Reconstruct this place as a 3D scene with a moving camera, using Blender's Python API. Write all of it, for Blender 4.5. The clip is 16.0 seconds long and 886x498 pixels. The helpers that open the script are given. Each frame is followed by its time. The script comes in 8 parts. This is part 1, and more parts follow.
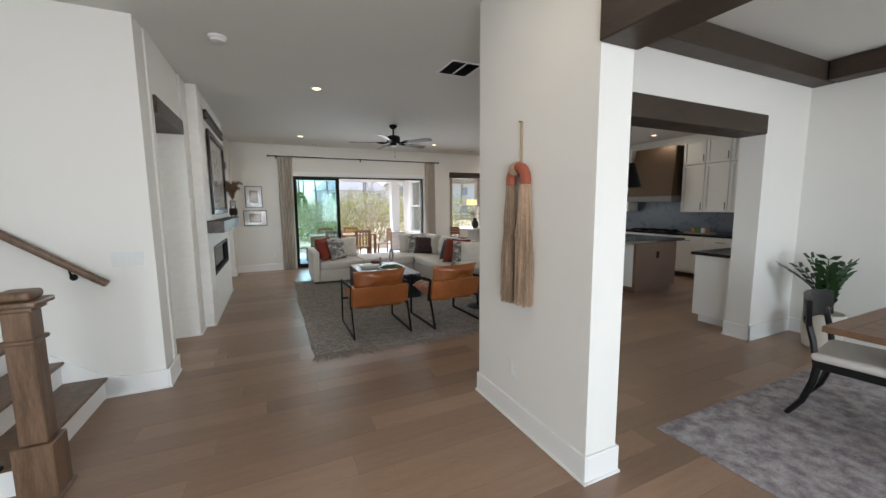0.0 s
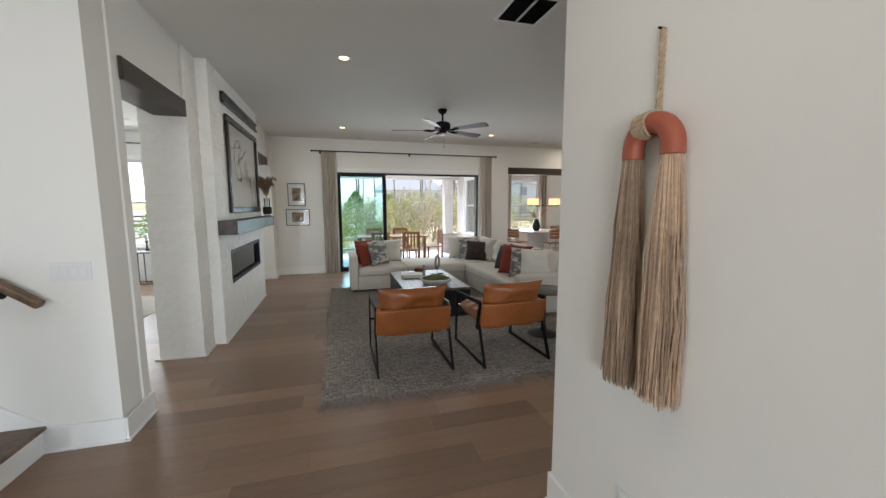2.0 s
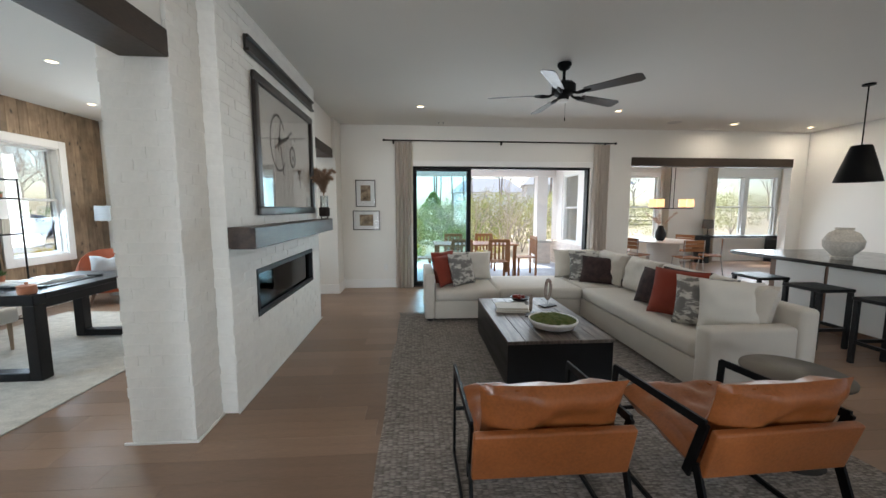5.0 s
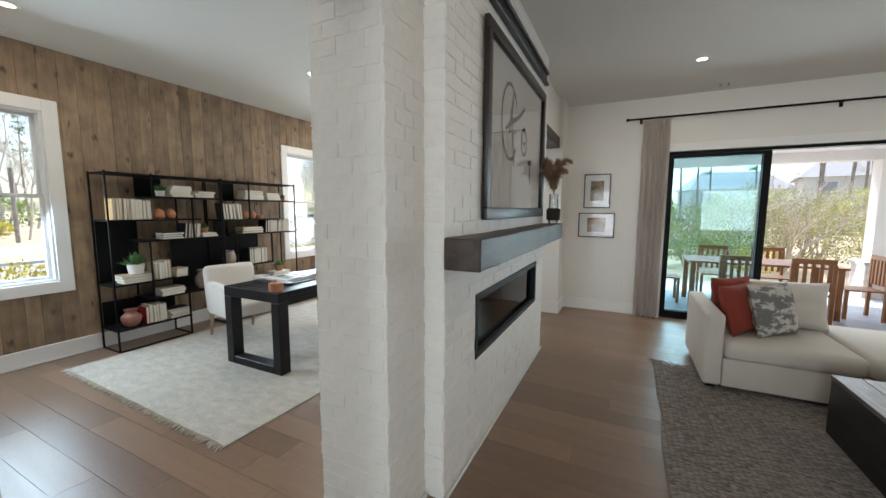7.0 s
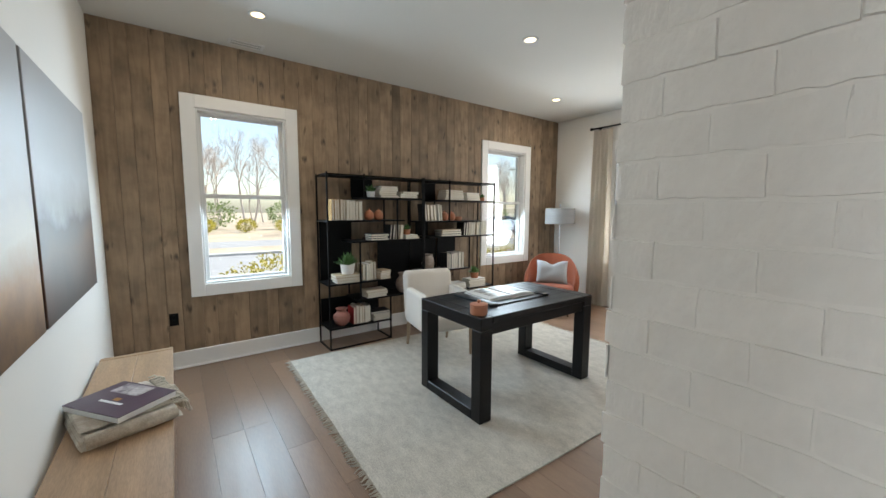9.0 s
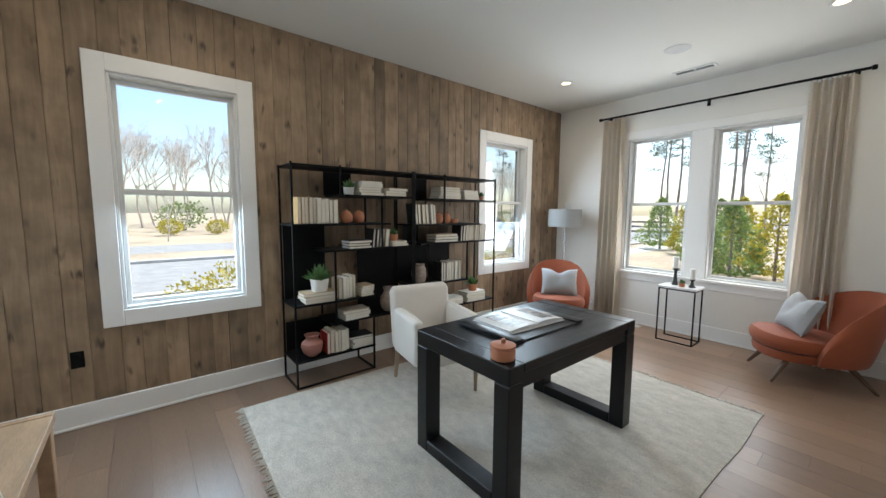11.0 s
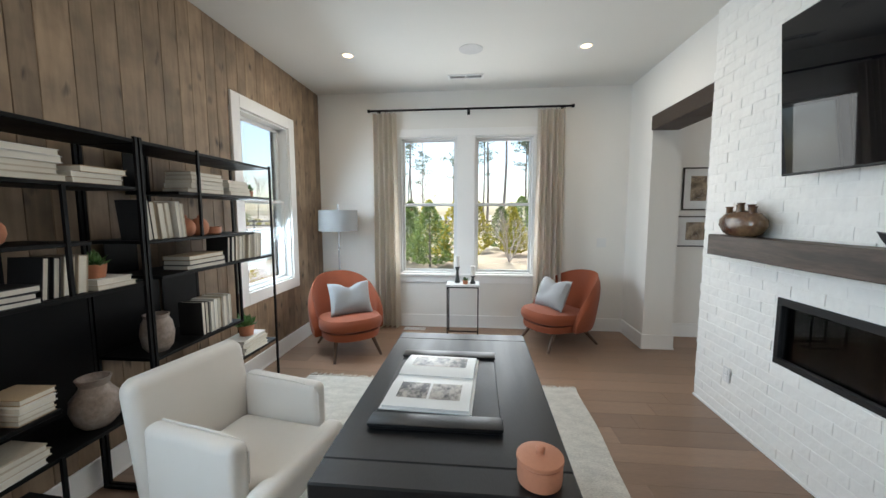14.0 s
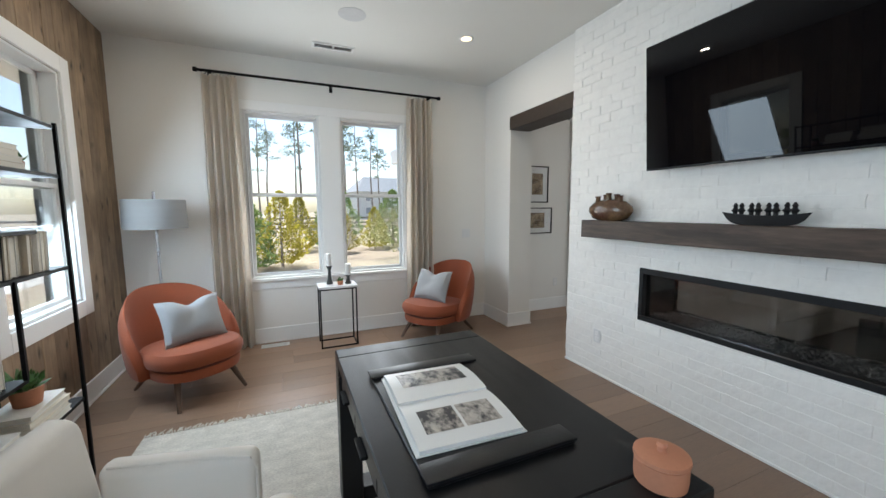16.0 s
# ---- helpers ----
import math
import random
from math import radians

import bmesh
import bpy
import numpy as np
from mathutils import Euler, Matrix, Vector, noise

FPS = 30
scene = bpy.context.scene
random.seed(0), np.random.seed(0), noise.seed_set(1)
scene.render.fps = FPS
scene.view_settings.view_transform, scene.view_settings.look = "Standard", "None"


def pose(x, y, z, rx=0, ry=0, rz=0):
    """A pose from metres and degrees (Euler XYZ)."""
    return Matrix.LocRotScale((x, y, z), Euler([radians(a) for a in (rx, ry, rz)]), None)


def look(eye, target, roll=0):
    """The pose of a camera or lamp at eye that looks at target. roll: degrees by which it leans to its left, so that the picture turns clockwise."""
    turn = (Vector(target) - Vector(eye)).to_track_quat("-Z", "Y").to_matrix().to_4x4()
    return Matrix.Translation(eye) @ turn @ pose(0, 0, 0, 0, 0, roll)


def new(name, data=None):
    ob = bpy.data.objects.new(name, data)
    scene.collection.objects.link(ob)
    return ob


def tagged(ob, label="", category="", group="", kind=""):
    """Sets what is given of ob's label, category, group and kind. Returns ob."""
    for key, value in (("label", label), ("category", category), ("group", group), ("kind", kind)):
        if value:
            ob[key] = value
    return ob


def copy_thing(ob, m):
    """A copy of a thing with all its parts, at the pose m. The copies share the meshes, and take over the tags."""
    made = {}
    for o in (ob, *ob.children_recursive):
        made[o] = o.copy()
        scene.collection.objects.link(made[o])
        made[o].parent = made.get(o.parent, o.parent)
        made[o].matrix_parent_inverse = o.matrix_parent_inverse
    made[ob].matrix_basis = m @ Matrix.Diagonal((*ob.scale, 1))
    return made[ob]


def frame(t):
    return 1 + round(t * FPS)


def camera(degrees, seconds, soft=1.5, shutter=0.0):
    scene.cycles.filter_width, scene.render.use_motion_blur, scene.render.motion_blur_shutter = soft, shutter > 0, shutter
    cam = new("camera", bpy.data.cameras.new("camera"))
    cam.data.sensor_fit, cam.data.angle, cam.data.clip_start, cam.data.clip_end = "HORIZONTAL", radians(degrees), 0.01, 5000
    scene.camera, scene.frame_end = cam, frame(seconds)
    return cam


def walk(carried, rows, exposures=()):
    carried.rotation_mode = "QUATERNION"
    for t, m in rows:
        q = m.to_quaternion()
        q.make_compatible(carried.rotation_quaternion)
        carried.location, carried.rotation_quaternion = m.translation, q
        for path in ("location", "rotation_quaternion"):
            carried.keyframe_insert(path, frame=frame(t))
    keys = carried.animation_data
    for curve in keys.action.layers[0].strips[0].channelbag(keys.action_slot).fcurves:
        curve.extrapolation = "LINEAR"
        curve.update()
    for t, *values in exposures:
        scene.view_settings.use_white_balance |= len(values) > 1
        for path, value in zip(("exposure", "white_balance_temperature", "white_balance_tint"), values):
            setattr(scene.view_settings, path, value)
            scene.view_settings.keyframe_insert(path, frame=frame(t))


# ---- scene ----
cam = camera(100.4, 16.0)
PATH = [
    (0, (-0.173, -0.029, 1.549), (0.655, 1.776, 1.316), -0.5),
    (0.5, (0.01, 0.196, 1.525), (0.801, 2.018, 1.295), -0.4),
    (1, (0.114, 0.433, 1.539), (0.863, 2.272, 1.306), -0.4),
    (1.5, (0.228, 0.722, 1.522), (0.883, 2.598, 1.293), -0.4),
    (2, (0.313, 0.994, 1.528), (0.855, 2.906, 1.298), -0.2),
    (2.5, (0.368, 1.317, 1.515), (0.861, 3.243, 1.292), -0.3),
    (3, (0.376, 1.61, 1.501), (0.861, 3.537, 1.276), -0.3),
    (3.2, (0.386, 1.73, 1.497), (0.861, 3.66, 1.276), -0.3),
    (5.3, (0.375, 2.998, 1.516), (0.412, 4.987, 1.297), 0.0),
    (5.5, (0.329, 3.12, 1.517), (0.279, 5.107, 1.297), -0.1),
    (6, (0.181, 3.396, 1.52), (-0.164, 5.354, 1.303), -0.0),
    (6.5, (0.011, 3.665, 1.509), (-0.597, 5.558, 1.294), 0.1),
    (7, (-0.163, 3.913, 1.515), (-1.041, 5.698, 1.303), 0.2),
    (7.5, (-0.388, 4.103, 1.504), (-1.507, 5.747, 1.294), 0.2),
    (8, (-0.638, 4.244, 1.5), (-1.929, 5.758, 1.292), 0.4),
    (8.5, (-0.862, 4.367, 1.474), (-2.321, 5.72, 1.277), 0.2),
    (9, (-1.059, 4.484, 1.501), (-2.666, 5.657, 1.297), 0.3),
    (9.2, (-1.128, 4.525, 1.5), (-2.79, 5.622, 1.299), 0.3),
    (11.3, (-1.925, 4.889, 1.507), (-3.393, 6.233, 1.306), 0.4),
    (11.5, (-2.03, 4.921, 1.51), (-3.419, 6.345, 1.306), 0.4),
    (12, (-2.319, 4.979, 1.506), (-3.466, 6.604, 1.3), 0.5),
    (12.5, (-2.567, 5.088, 1.484), (-3.534, 6.828, 1.291), 0.4),
    (13, (-2.764, 5.155, 1.494), (-3.498, 7.006, 1.303), 0.2),
    (13.5, (-2.977, 5.17, 1.517), (-3.443, 7.106, 1.323), 0.0),
    (14, (-3.151, 5.216, 1.519), (-3.339, 7.198, 1.324), -0.1),
    (14.5, (-3.31, 5.308, 1.514), (-3.274, 7.298, 1.31), -0.3),
    (15, (-3.468, 5.408, 1.507), (-3.18, 7.376, 1.299), -0.3),
    (15.5, (-3.657, 5.505, 1.487), (-3.121, 7.42, 1.278), -0.4),
    (16, (-3.817, 5.619, 1.461), (-3.036, 7.447, 1.246), -0.3),
]
walk(cam, [(t, look(eye, target, roll)) for t, eye, target, roll in PATH], [(0.0, 1.24, 6350, 9.0), (3.0, 1.22, 6350, 9.0), (6.0, 1.28, 6150, 8.0), (8.0, 1.18, 6600, 9.0), (9.0, 1.05, 6500, 9.0), (12.0, 1.0, 6250, 9.0), (13.5, 1.04, 6250, 8.5), (15.5, 0.90, 6200, 9.0), (16.0, 0.88, 6200, 9.0)])

# ---- world, sun, lamps ----
world = bpy.data.worlds.new("sky")
scene.world = world
world.use_nodes = True
wn = world.node_tree.nodes
sky = wn.new("ShaderNodeTexSky")
sky.sky_type, sky.sun_disc = "NISHITA", False
sky.sun_elevation, sky.sun_rotation = radians(62), radians(-10)
sky.air_density, sky.dust_density = 1.0, 1.6
wn["Background"].inputs["Strength"].default_value = 0.15
world.node_tree.links.new(sky.outputs[0], wn["Background"].inputs["Color"])
sun = new("sun", bpy.data.lights.new("sun", "SUN"))
sun.data.energy, sun.data.angle, sun.data.color = 4.4, radians(0.5), (1.0, 0.95, 0.88)
sun.matrix_basis = look((-3.2, 18.4, 35.2), (0, 0, 0))

OFFICE_LAMPS = [(-4.45, 5.12), (-2.17, 5.12), (-3.44, 7.19), (-4.43, 8.88), (-2.17, 8.89)]
LIVING_LAMPS = [(0.43, 5.12), (3.45, 5.09), (0.46, 8.61), (3.57, 8.61), (6.16, 9.33), (7.81, 9.45), (7.57, 5.64), (0.4, 1.6), (6.0, 5.6)]
LAMP_WATTS = 2.4


def daylight(x, y, z, w, h, yaw, watts, tilt=0.0, tint=(0.86, 0.94, 1.0)):
    """The sky's light through an opening: a lamp that fills it and shines inwards along yaw (0: +y)."""
    lm = new("daylight", bpy.data.lights.new("daylight", "AREA"))
    lm.data.shape, lm.data.size, lm.data.size_y, lm.data.energy, lm.data.color = "RECTANGLE", w, h, watts, tint
    lm.matrix_basis = pose(x, y, z, 90 + tilt, 0, yaw)


daylight(-3.80, 9.99, 1.62, 0.66, 1.65, 180, 7.5, -6, (0.96, 0.96, 0.93))
daylight(-2.83, 9.99, 1.62, 0.66, 1.65, 180, 7.5, -6, (0.96, 0.96, 0.93))
daylight(-5.20, 5.095, 1.62, 0.70, 1.55, -90, 20, -26, (0.66, 0.84, 1.0))
daylight(-5.20, 8.78, 1.62, 0.70, 1.55, -90, 18.5, -26, (0.72, 0.87, 1.0))
daylight(2.05, 9.86, 1.16, 3.3, 2.2, 180, 16, -20)
daylight(6.3, 9.86, 1.16, 3.2, 2.2, 180, 12, -20)
daylight(6.75, 12.92, 1.55, 1.0, 1.7, 180, 12, -10)
daylight(9.97, 12.92, 1.55, 1.8, 1.7, 180, 18, -10)
daylight(-1.2, -3.80, 1.3, 2.3, 2.2, 0, 85, -16)
daylight(1.5, 13.3, 1.2, 5.0, 2.3, 180, 55, -14)
daylight(3.5, -3.80, 1.5, 2.4, 1.7, 0, 52, -10)


# ---- materials ----
def mat(name, color, rough=0.6, metal=0.0, spec=0.5, vary=0.08, scale=6.0, fine=80.0, bump=0.05, stretch=(1, 1, 1), coat=0.0, sheen=0.0, island=0.0, dist=0.002):
    """A principled surface whose colour and relief vary at two scales."""
    m = bpy.data.materials.new(name)
    m.use_nodes = True
    nt = m.node_tree
    b = nt.nodes["Principled BSDF"]
    b.inputs["Metallic"].default_value = metal
    b.inputs["Coat Weight"].default_value = coat
    b.inputs["Specular IOR Level"].default_value = spec
    b.inputs["Sheen Weight"].default_value = sheen
    tc = nt.nodes.new("ShaderNodeTexCoord")
    mp = nt.nodes.new("ShaderNodeMapping")
    mp.inputs["Scale"].default_value = stretch
    nt.links.new(tc.outputs["Object"], mp.inputs["Vector"])
    n1 = nt.nodes.new("ShaderNodeTexNoise")
    n1.inputs["Scale"].default_value, n1.inputs["Detail"].default_value = scale, 6
    n2 = nt.nodes.new("ShaderNodeTexNoise")
    n2.inputs["Scale"].default_value, n2.inputs["Detail"].default_value = fine, 4
    for n in (n1, n2):
        nt.links.new(mp.outputs[0], n.inputs["Vector"])
    add = nt.nodes.new("ShaderNodeMath")
    add.operation = "ADD"
    nt.links.new(n1.outputs[0], add.inputs[0])
    nt.links.new(n2.outputs[0], add.inputs[1])
    rng = nt.nodes.new("ShaderNodeMapRange")
    rng.inputs[1].default_value, rng.inputs[2].default_value = 0.6, 1.4
    rng.inputs[3].default_value, rng.inputs[4].default_value = 1 - vary, 1 + vary
    nt.links.new(add.outputs[0], rng.inputs[0])
    hsv = nt.nodes.new("ShaderNodeHueSaturation")
    hsv.inputs["Color"].default_value = (*color, 1)
    val = rng.outputs[0]
    if island:
        oi = nt.nodes.new("ShaderNodeObjectInfo")
        gi = nt.nodes.new("ShaderNodeNewGeometry")
        sm = nt.nodes.new("ShaderNodeMath")
        sm.operation = "ADD"
        nt.links.new(oi.outputs["Random"], sm.inputs[0])
        nt.links.new(gi.outputs["Random Per Island"], sm.inputs[1])
        r2 = nt.nodes.new("ShaderNodeMapRange")
        r2.inputs[1].default_value, r2.inputs[2].default_value = 0.0, 2.0
        r2.inputs[3].default_value, r2.inputs[4].default_value = 1 - island, 1 + island
        nt.links.new(sm.outputs[0], r2.inputs[0])
        mu = nt.nodes.new("ShaderNodeMath")
        mu.operation = "MULTIPLY"
        nt.links.new(r2.outputs[0], mu.inputs[0])
        nt.links.new(val, mu.inputs[1])
        val = mu.outputs[0]
    nt.links.new(val, hsv.inputs["Value"])
    nt.links.new(hsv.outputs[0], b.inputs["Base Color"])
    rr = nt.nodes.new("ShaderNodeMapRange")
    rr.inputs[1].default_value, rr.inputs[2].default_value = 0.3, 0.7
    rr.inputs[3].default_value, rr.inputs[4].default_value = max(rough - min(0.06, rough * 0.5), 0.005), min(rough + min(0.06, rough * 0.5), 1)
    nt.links.new(n1.outputs[0], rr.inputs[0])
    nt.links.new(rr.outputs[0], b.inputs["Roughness"])
    if bump:
        bp = nt.nodes.new("ShaderNodeBump")
        bp.inputs["Strength"].default_value, bp.inputs["Distance"].default_value = min(bump * 4, 1), dist
        nt.links.new(n2.outputs[0], bp.inputs["Height"])
        nt.links.new(bp.outputs[0], b.inputs["Normal"])
    return m


def glow(name, color, strength):
    m = bpy.data.materials.new(name)
    m.use_nodes = True
    b = m.node_tree.nodes["Principled BSDF"]
    b.inputs["Base Color"].default_value = (*color, 1)
    b.inputs["Emission Color"].default_value = (*color, 1)
    b.inputs["Emission Strength"].default_value = strength
    return m


def glass(name, tint=(1, 1, 1), gloss=0.08):
    """A thin pane: clear, with a faint mirror."""
    m = bpy.data.materials.new(name)
    m.use_nodes = True
    nt = m.node_tree
    nt.nodes.remove(nt.nodes["Principled BSDF"])
    tr = nt.nodes.new("ShaderNodeBsdfTransparent")
    tr.inputs[0].default_value = (*tint, 1)
    gl = nt.nodes.new("ShaderNodeBsdfGlossy")
    gl.inputs["Roughness"].default_value = 0.01
    fr = nt.nodes.new("ShaderNodeFresnel")
    fr.inputs[0].default_value = 1.45
    ml = nt.nodes.new("ShaderNodeMath")
    ml.operation = "MULTIPLY"
    ml.inputs[1].default_value = gloss * 10
    nt.links.new(fr.outputs[0], ml.inputs[0])
    mx = nt.nodes.new("ShaderNodeMixShader")
    nt.links.new(ml.outputs[0], mx.inputs[0])
    nt.links.new(tr.outputs[0], mx.inputs[1])
    nt.links.new(gl.outputs[0], mx.inputs[2])
    nt.links.new(mx.outputs[0], nt.nodes["Material Output"].inputs[0])
    return m


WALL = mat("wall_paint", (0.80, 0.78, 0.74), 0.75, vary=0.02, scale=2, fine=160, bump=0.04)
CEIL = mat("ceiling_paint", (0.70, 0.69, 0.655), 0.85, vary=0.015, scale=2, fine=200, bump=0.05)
TRIM = mat("white_trim_paint", (0.84, 0.83, 0.81), 0.4, vary=0.015, scale=3, fine=90, bump=0.01)
BRICK = mat("white_painted_brick", (0.86, 0.845, 0.81), 0.6, vary=0.04, scale=7, fine=24, bump=0.45, island=0.03, dist=0.006)
FLOORWOOD = mat("brown_oak_floor", (0.235, 0.15, 0.101), 0.34, vary=0.17, scale=1.2, fine=12, bump=0.02, stretch=(1.4, 14, 1), island=0.42)
GROOVE = mat("dark_floor_groove", (0.09, 0.058, 0.04), 0.7)
BEAM = mat("dark_stained_beam", (0.048, 0.033, 0.024), 0.5, spec=0.35, vary=0.3, scale=3, fine=26, bump=0.12, stretch=(1, 1, 6))
BLACK = mat("black_metal", (0.0045, 0.0045, 0.005), 0.5, 0.1, spec=0.15, vary=0.1, bump=0.02)
BLACKWOOD = mat("black_stained_wood", (0.007, 0.007, 0.008), 0.36, spec=0.32, vary=0.25, scale=2, fine=40, bump=0.06, stretch=(8, 1, 8))
FABRIC = mat("cream_fabric", (0.57, 0.52, 0.455), 0.9, vary=0.05, scale=5, fine=500, bump=0.1, sheen=0.2)
LEATHER = mat("tan_leather", (0.27, 0.085, 0.024), 0.33, vary=0.28, scale=6, fine=70, bump=0.06)
GLASS = glass("window_glass", (0.97, 0.99, 0.98), 0.05)
TINT = glass("tinted_sliding_glass", (0.86, 0.97, 0.99), 0.05)
BULB = glow("lit_downlight", (1.0, 0.76, 0.44), 2.2)


def mix2(name, c1, c2, rough=0.8, scale=4.0, fine=60.0, lo=0.4, hi=0.6, stretch=(1, 1, 1), bump=0.1, metal=0.0, dist=0.003, kind="noise"):
    """Two colours broken up by noise, with fine relief."""
    m = bpy.data.materials.new(name)
    m.use_nodes = True
    nt = m.node_tree
    b = nt.nodes["Principled BSDF"]
    b.inputs["Roughness"].default_value, b.inputs["Metallic"].default_value = rough, metal
    tc = nt.nodes.new("ShaderNodeTexCoord")
    mp = nt.nodes.new("ShaderNodeMapping")
    mp.inputs["Scale"].default_value = stretch
    nt.links.new(tc.outputs["Object"], mp.inputs["Vector"])
    n1 = nt.nodes.new("ShaderNodeTexNoise")
    n1.inputs["Scale"].default_value, n1.inputs["Detail"].default_value, n1.inputs["Roughness"].default_value = scale, 8, 0.65
    nt.links.new(mp.outputs[0], n1.inputs["Vector"])
    rng = nt.nodes.new("ShaderNodeMapRange")
    rng.inputs[1].default_value, rng.inputs[2].default_value = lo, hi
    nt.links.new(n1.outputs[0], rng.inputs[0])
    mx = nt.nodes.new("ShaderNodeMix")
    mx.data_type = "RGBA"
    mx.inputs[6].default_value, mx.inputs[7].default_value = (*c1, 1), (*c2, 1)
    nt.links.new(rng.outputs[0], mx.inputs[0])
    n2 = nt.nodes.new("ShaderNodeTexNoise")
    n2.inputs["Scale"].default_value = fine
    nt.links.new(mp.outputs[0], n2.inputs["Vector"])
    r2 = nt.nodes.new("ShaderNodeMapRange")
    r2.inputs[1].default_value, r2.inputs[2].default_value, r2.inputs[3].default_value, r2.inputs[4].default_value = 0.25, 0.75, 0.82, 1.18
    nt.links.new(n2.outputs[0], r2.inputs[0])
    hsv = nt.nodes.new("ShaderNodeHueSaturation")
    nt.links.new(mx.outputs[2], hsv.inputs["Color"])
    nt.links.new(r2.outputs[0], hsv.inputs["Value"])
    nt.links.new(hsv.outputs[0], b.inputs["Base Color"])
    bp = nt.nodes.new("ShaderNodeBump")
    bp.inputs["Strength"].default_value, bp.inputs["Distance"].default_value = min(bump * 4, 1), dist
    nt.links.new(n2.outputs[0], bp.inputs["Height"])
    nt.links.new(bp.outputs[0], b.inputs["Normal"])
    return m


def pine():
    """Weathered vertical boards: long grain, dark knots, a tone for each board."""
    m = bpy.data.materials.new("stained_pine_board")
    m.use_nodes = True
    nt = m.node_tree
    b = nt.nodes["Principled BSDF"]
    b.inputs["Roughness"].default_value = 0.6
    tc = nt.nodes.new("ShaderNodeTexCoord")
    oi = nt.nodes.new("ShaderNodeObjectInfo")
    sc = nt.nodes.new("ShaderNodeVectorMath")
    sc.operation = "SCALE"
    sc.inputs["Scale"].default_value = 37.0
    cb = nt.nodes.new("ShaderNodeCombineXYZ")
    nt.links.new(oi.outputs["Random"], cb.inputs[0])
    nt.links.new(oi.outputs["Random"], cb.inputs[2])
    nt.links.new(cb.outputs[0], sc.inputs[0])
    ad = nt.nodes.new("ShaderNodeVectorMath")
    nt.links.new(tc.outputs["Object"], ad.inputs[0])
    nt.links.new(sc.outputs[0], ad.inputs[1])
    mp = nt.nodes.new("ShaderNodeMapping")
    mp.inputs["Scale"].default_value = (7, 7, 0.8)
    nt.links.new(ad.outputs[0], mp.inputs["Vector"])
    grain = nt.nodes.new("ShaderNodeTexNoise")
    grain.inputs["Scale"].default_value, grain.inputs["Detail"].default_value, grain.inputs["Distortion"].default_value = 3.0, 9, 0.8
    nt.links.new(mp.outputs[0], grain.inputs["Vector"])
    ramp = nt.nodes.new("ShaderNodeValToRGB")
    ramp.color_ramp.elements[0].position, ramp.color_ramp.elements[0].color = 0.25, (0.225, 0.152, 0.093, 1)
    ramp.color_ramp.elements[1].position, ramp.color_ramp.elements[1].color = 0.78, (0.37, 0.262, 0.168, 1)
    nt.links.new(grain.outputs[0], ramp.inputs[0])
    blot = nt.nodes.new("ShaderNodeTexNoise")
    blot.inputs["Scale"].default_value, blot.inputs["Detail"].default_value = 4.5, 6
    nt.links.new(ad.outputs[0], blot.inputs["Vector"])
    br = nt.nodes.new("ShaderNodeMapRange")
    br.inputs[1].default_value, br.inputs[2].default_value, br.inputs[3].default_value, br.inputs[4].default_value = 0.32, 0.62, 0.66, 1.1
    nt.links.new(blot.outputs[0], br.inputs[0])
    mk = nt.nodes.new("ShaderNodeMapping")
    mk.inputs["Scale"].default_value = (4.0, 8.0, 4.6)
    wv = nt.nodes.new("ShaderNodeVectorMath")
    wv.operation = "MULTIPLY_ADD"
    wv.inputs[1].default_value = (0.10, 0.10, 0.16)
    nt.links.new(grain.outputs["Color"], wv.inputs[0])
    nt.links.new(ad.outputs[0], wv.inputs[2])
    nt.links.new(wv.outputs[0], mk.inputs["Vector"])
    vo = nt.nodes.new("ShaderNodeTexVoronoi")
    vo.inputs["Scale"].default_value = 1.0
    nt.links.new(mk.outputs[0], vo.inputs["Vector"])
    kr = nt.nodes.new("ShaderNodeMapRange")
    kr.inputs[1].default_value, kr.inputs[2].default_value, kr.inputs[3].default_value, kr.inputs[4].default_value = 0.05, 0.22, 0.25, 1.0
    nt.links.new(vo.outputs["Distance"], kr.inputs[0])
    tone = nt.nodes.new("ShaderNodeMapRange")
    tone.inputs[3].default_value, tone.inputs[4].default_value = 0.76, 1.2
    nt.links.new(oi.outputs["Random"], tone.inputs[0])
    m1 = nt.nodes.new("ShaderNodeMath")
    m1.operation = "MULTIPLY"
    m2 = nt.nodes.new("ShaderNodeMath")
    m2.operation = "MULTIPLY"
    nt.links.new(br.outputs[0], m1.inputs[0])
    nt.links.new(kr.outputs[0], m1.inputs[1])
    nt.links.new(m1.outputs[0], m2.inputs[0])
    nt.links.new(tone.outputs[0], m2.inputs[1])
    hsv = nt.nodes.new("ShaderNodeHueSaturation")
    nt.links.new(ramp.outputs[0], hsv.inputs["Color"])
    nt.links.new(m2.outputs[0], hsv.inputs["Value"])
    nt.links.new(hsv.outputs[0], b.inputs["Base Color"])
    bp = nt.nodes.new("ShaderNodeBump")
    bp.inputs["Strength"].default_value, bp.inputs["Distance"].default_value = 0.35, 0.002
    nt.links.new(grain.outputs[0], bp.inputs["Height"])
    nt.links.new(bp.outputs[0], b.inputs["Normal"])
    return m


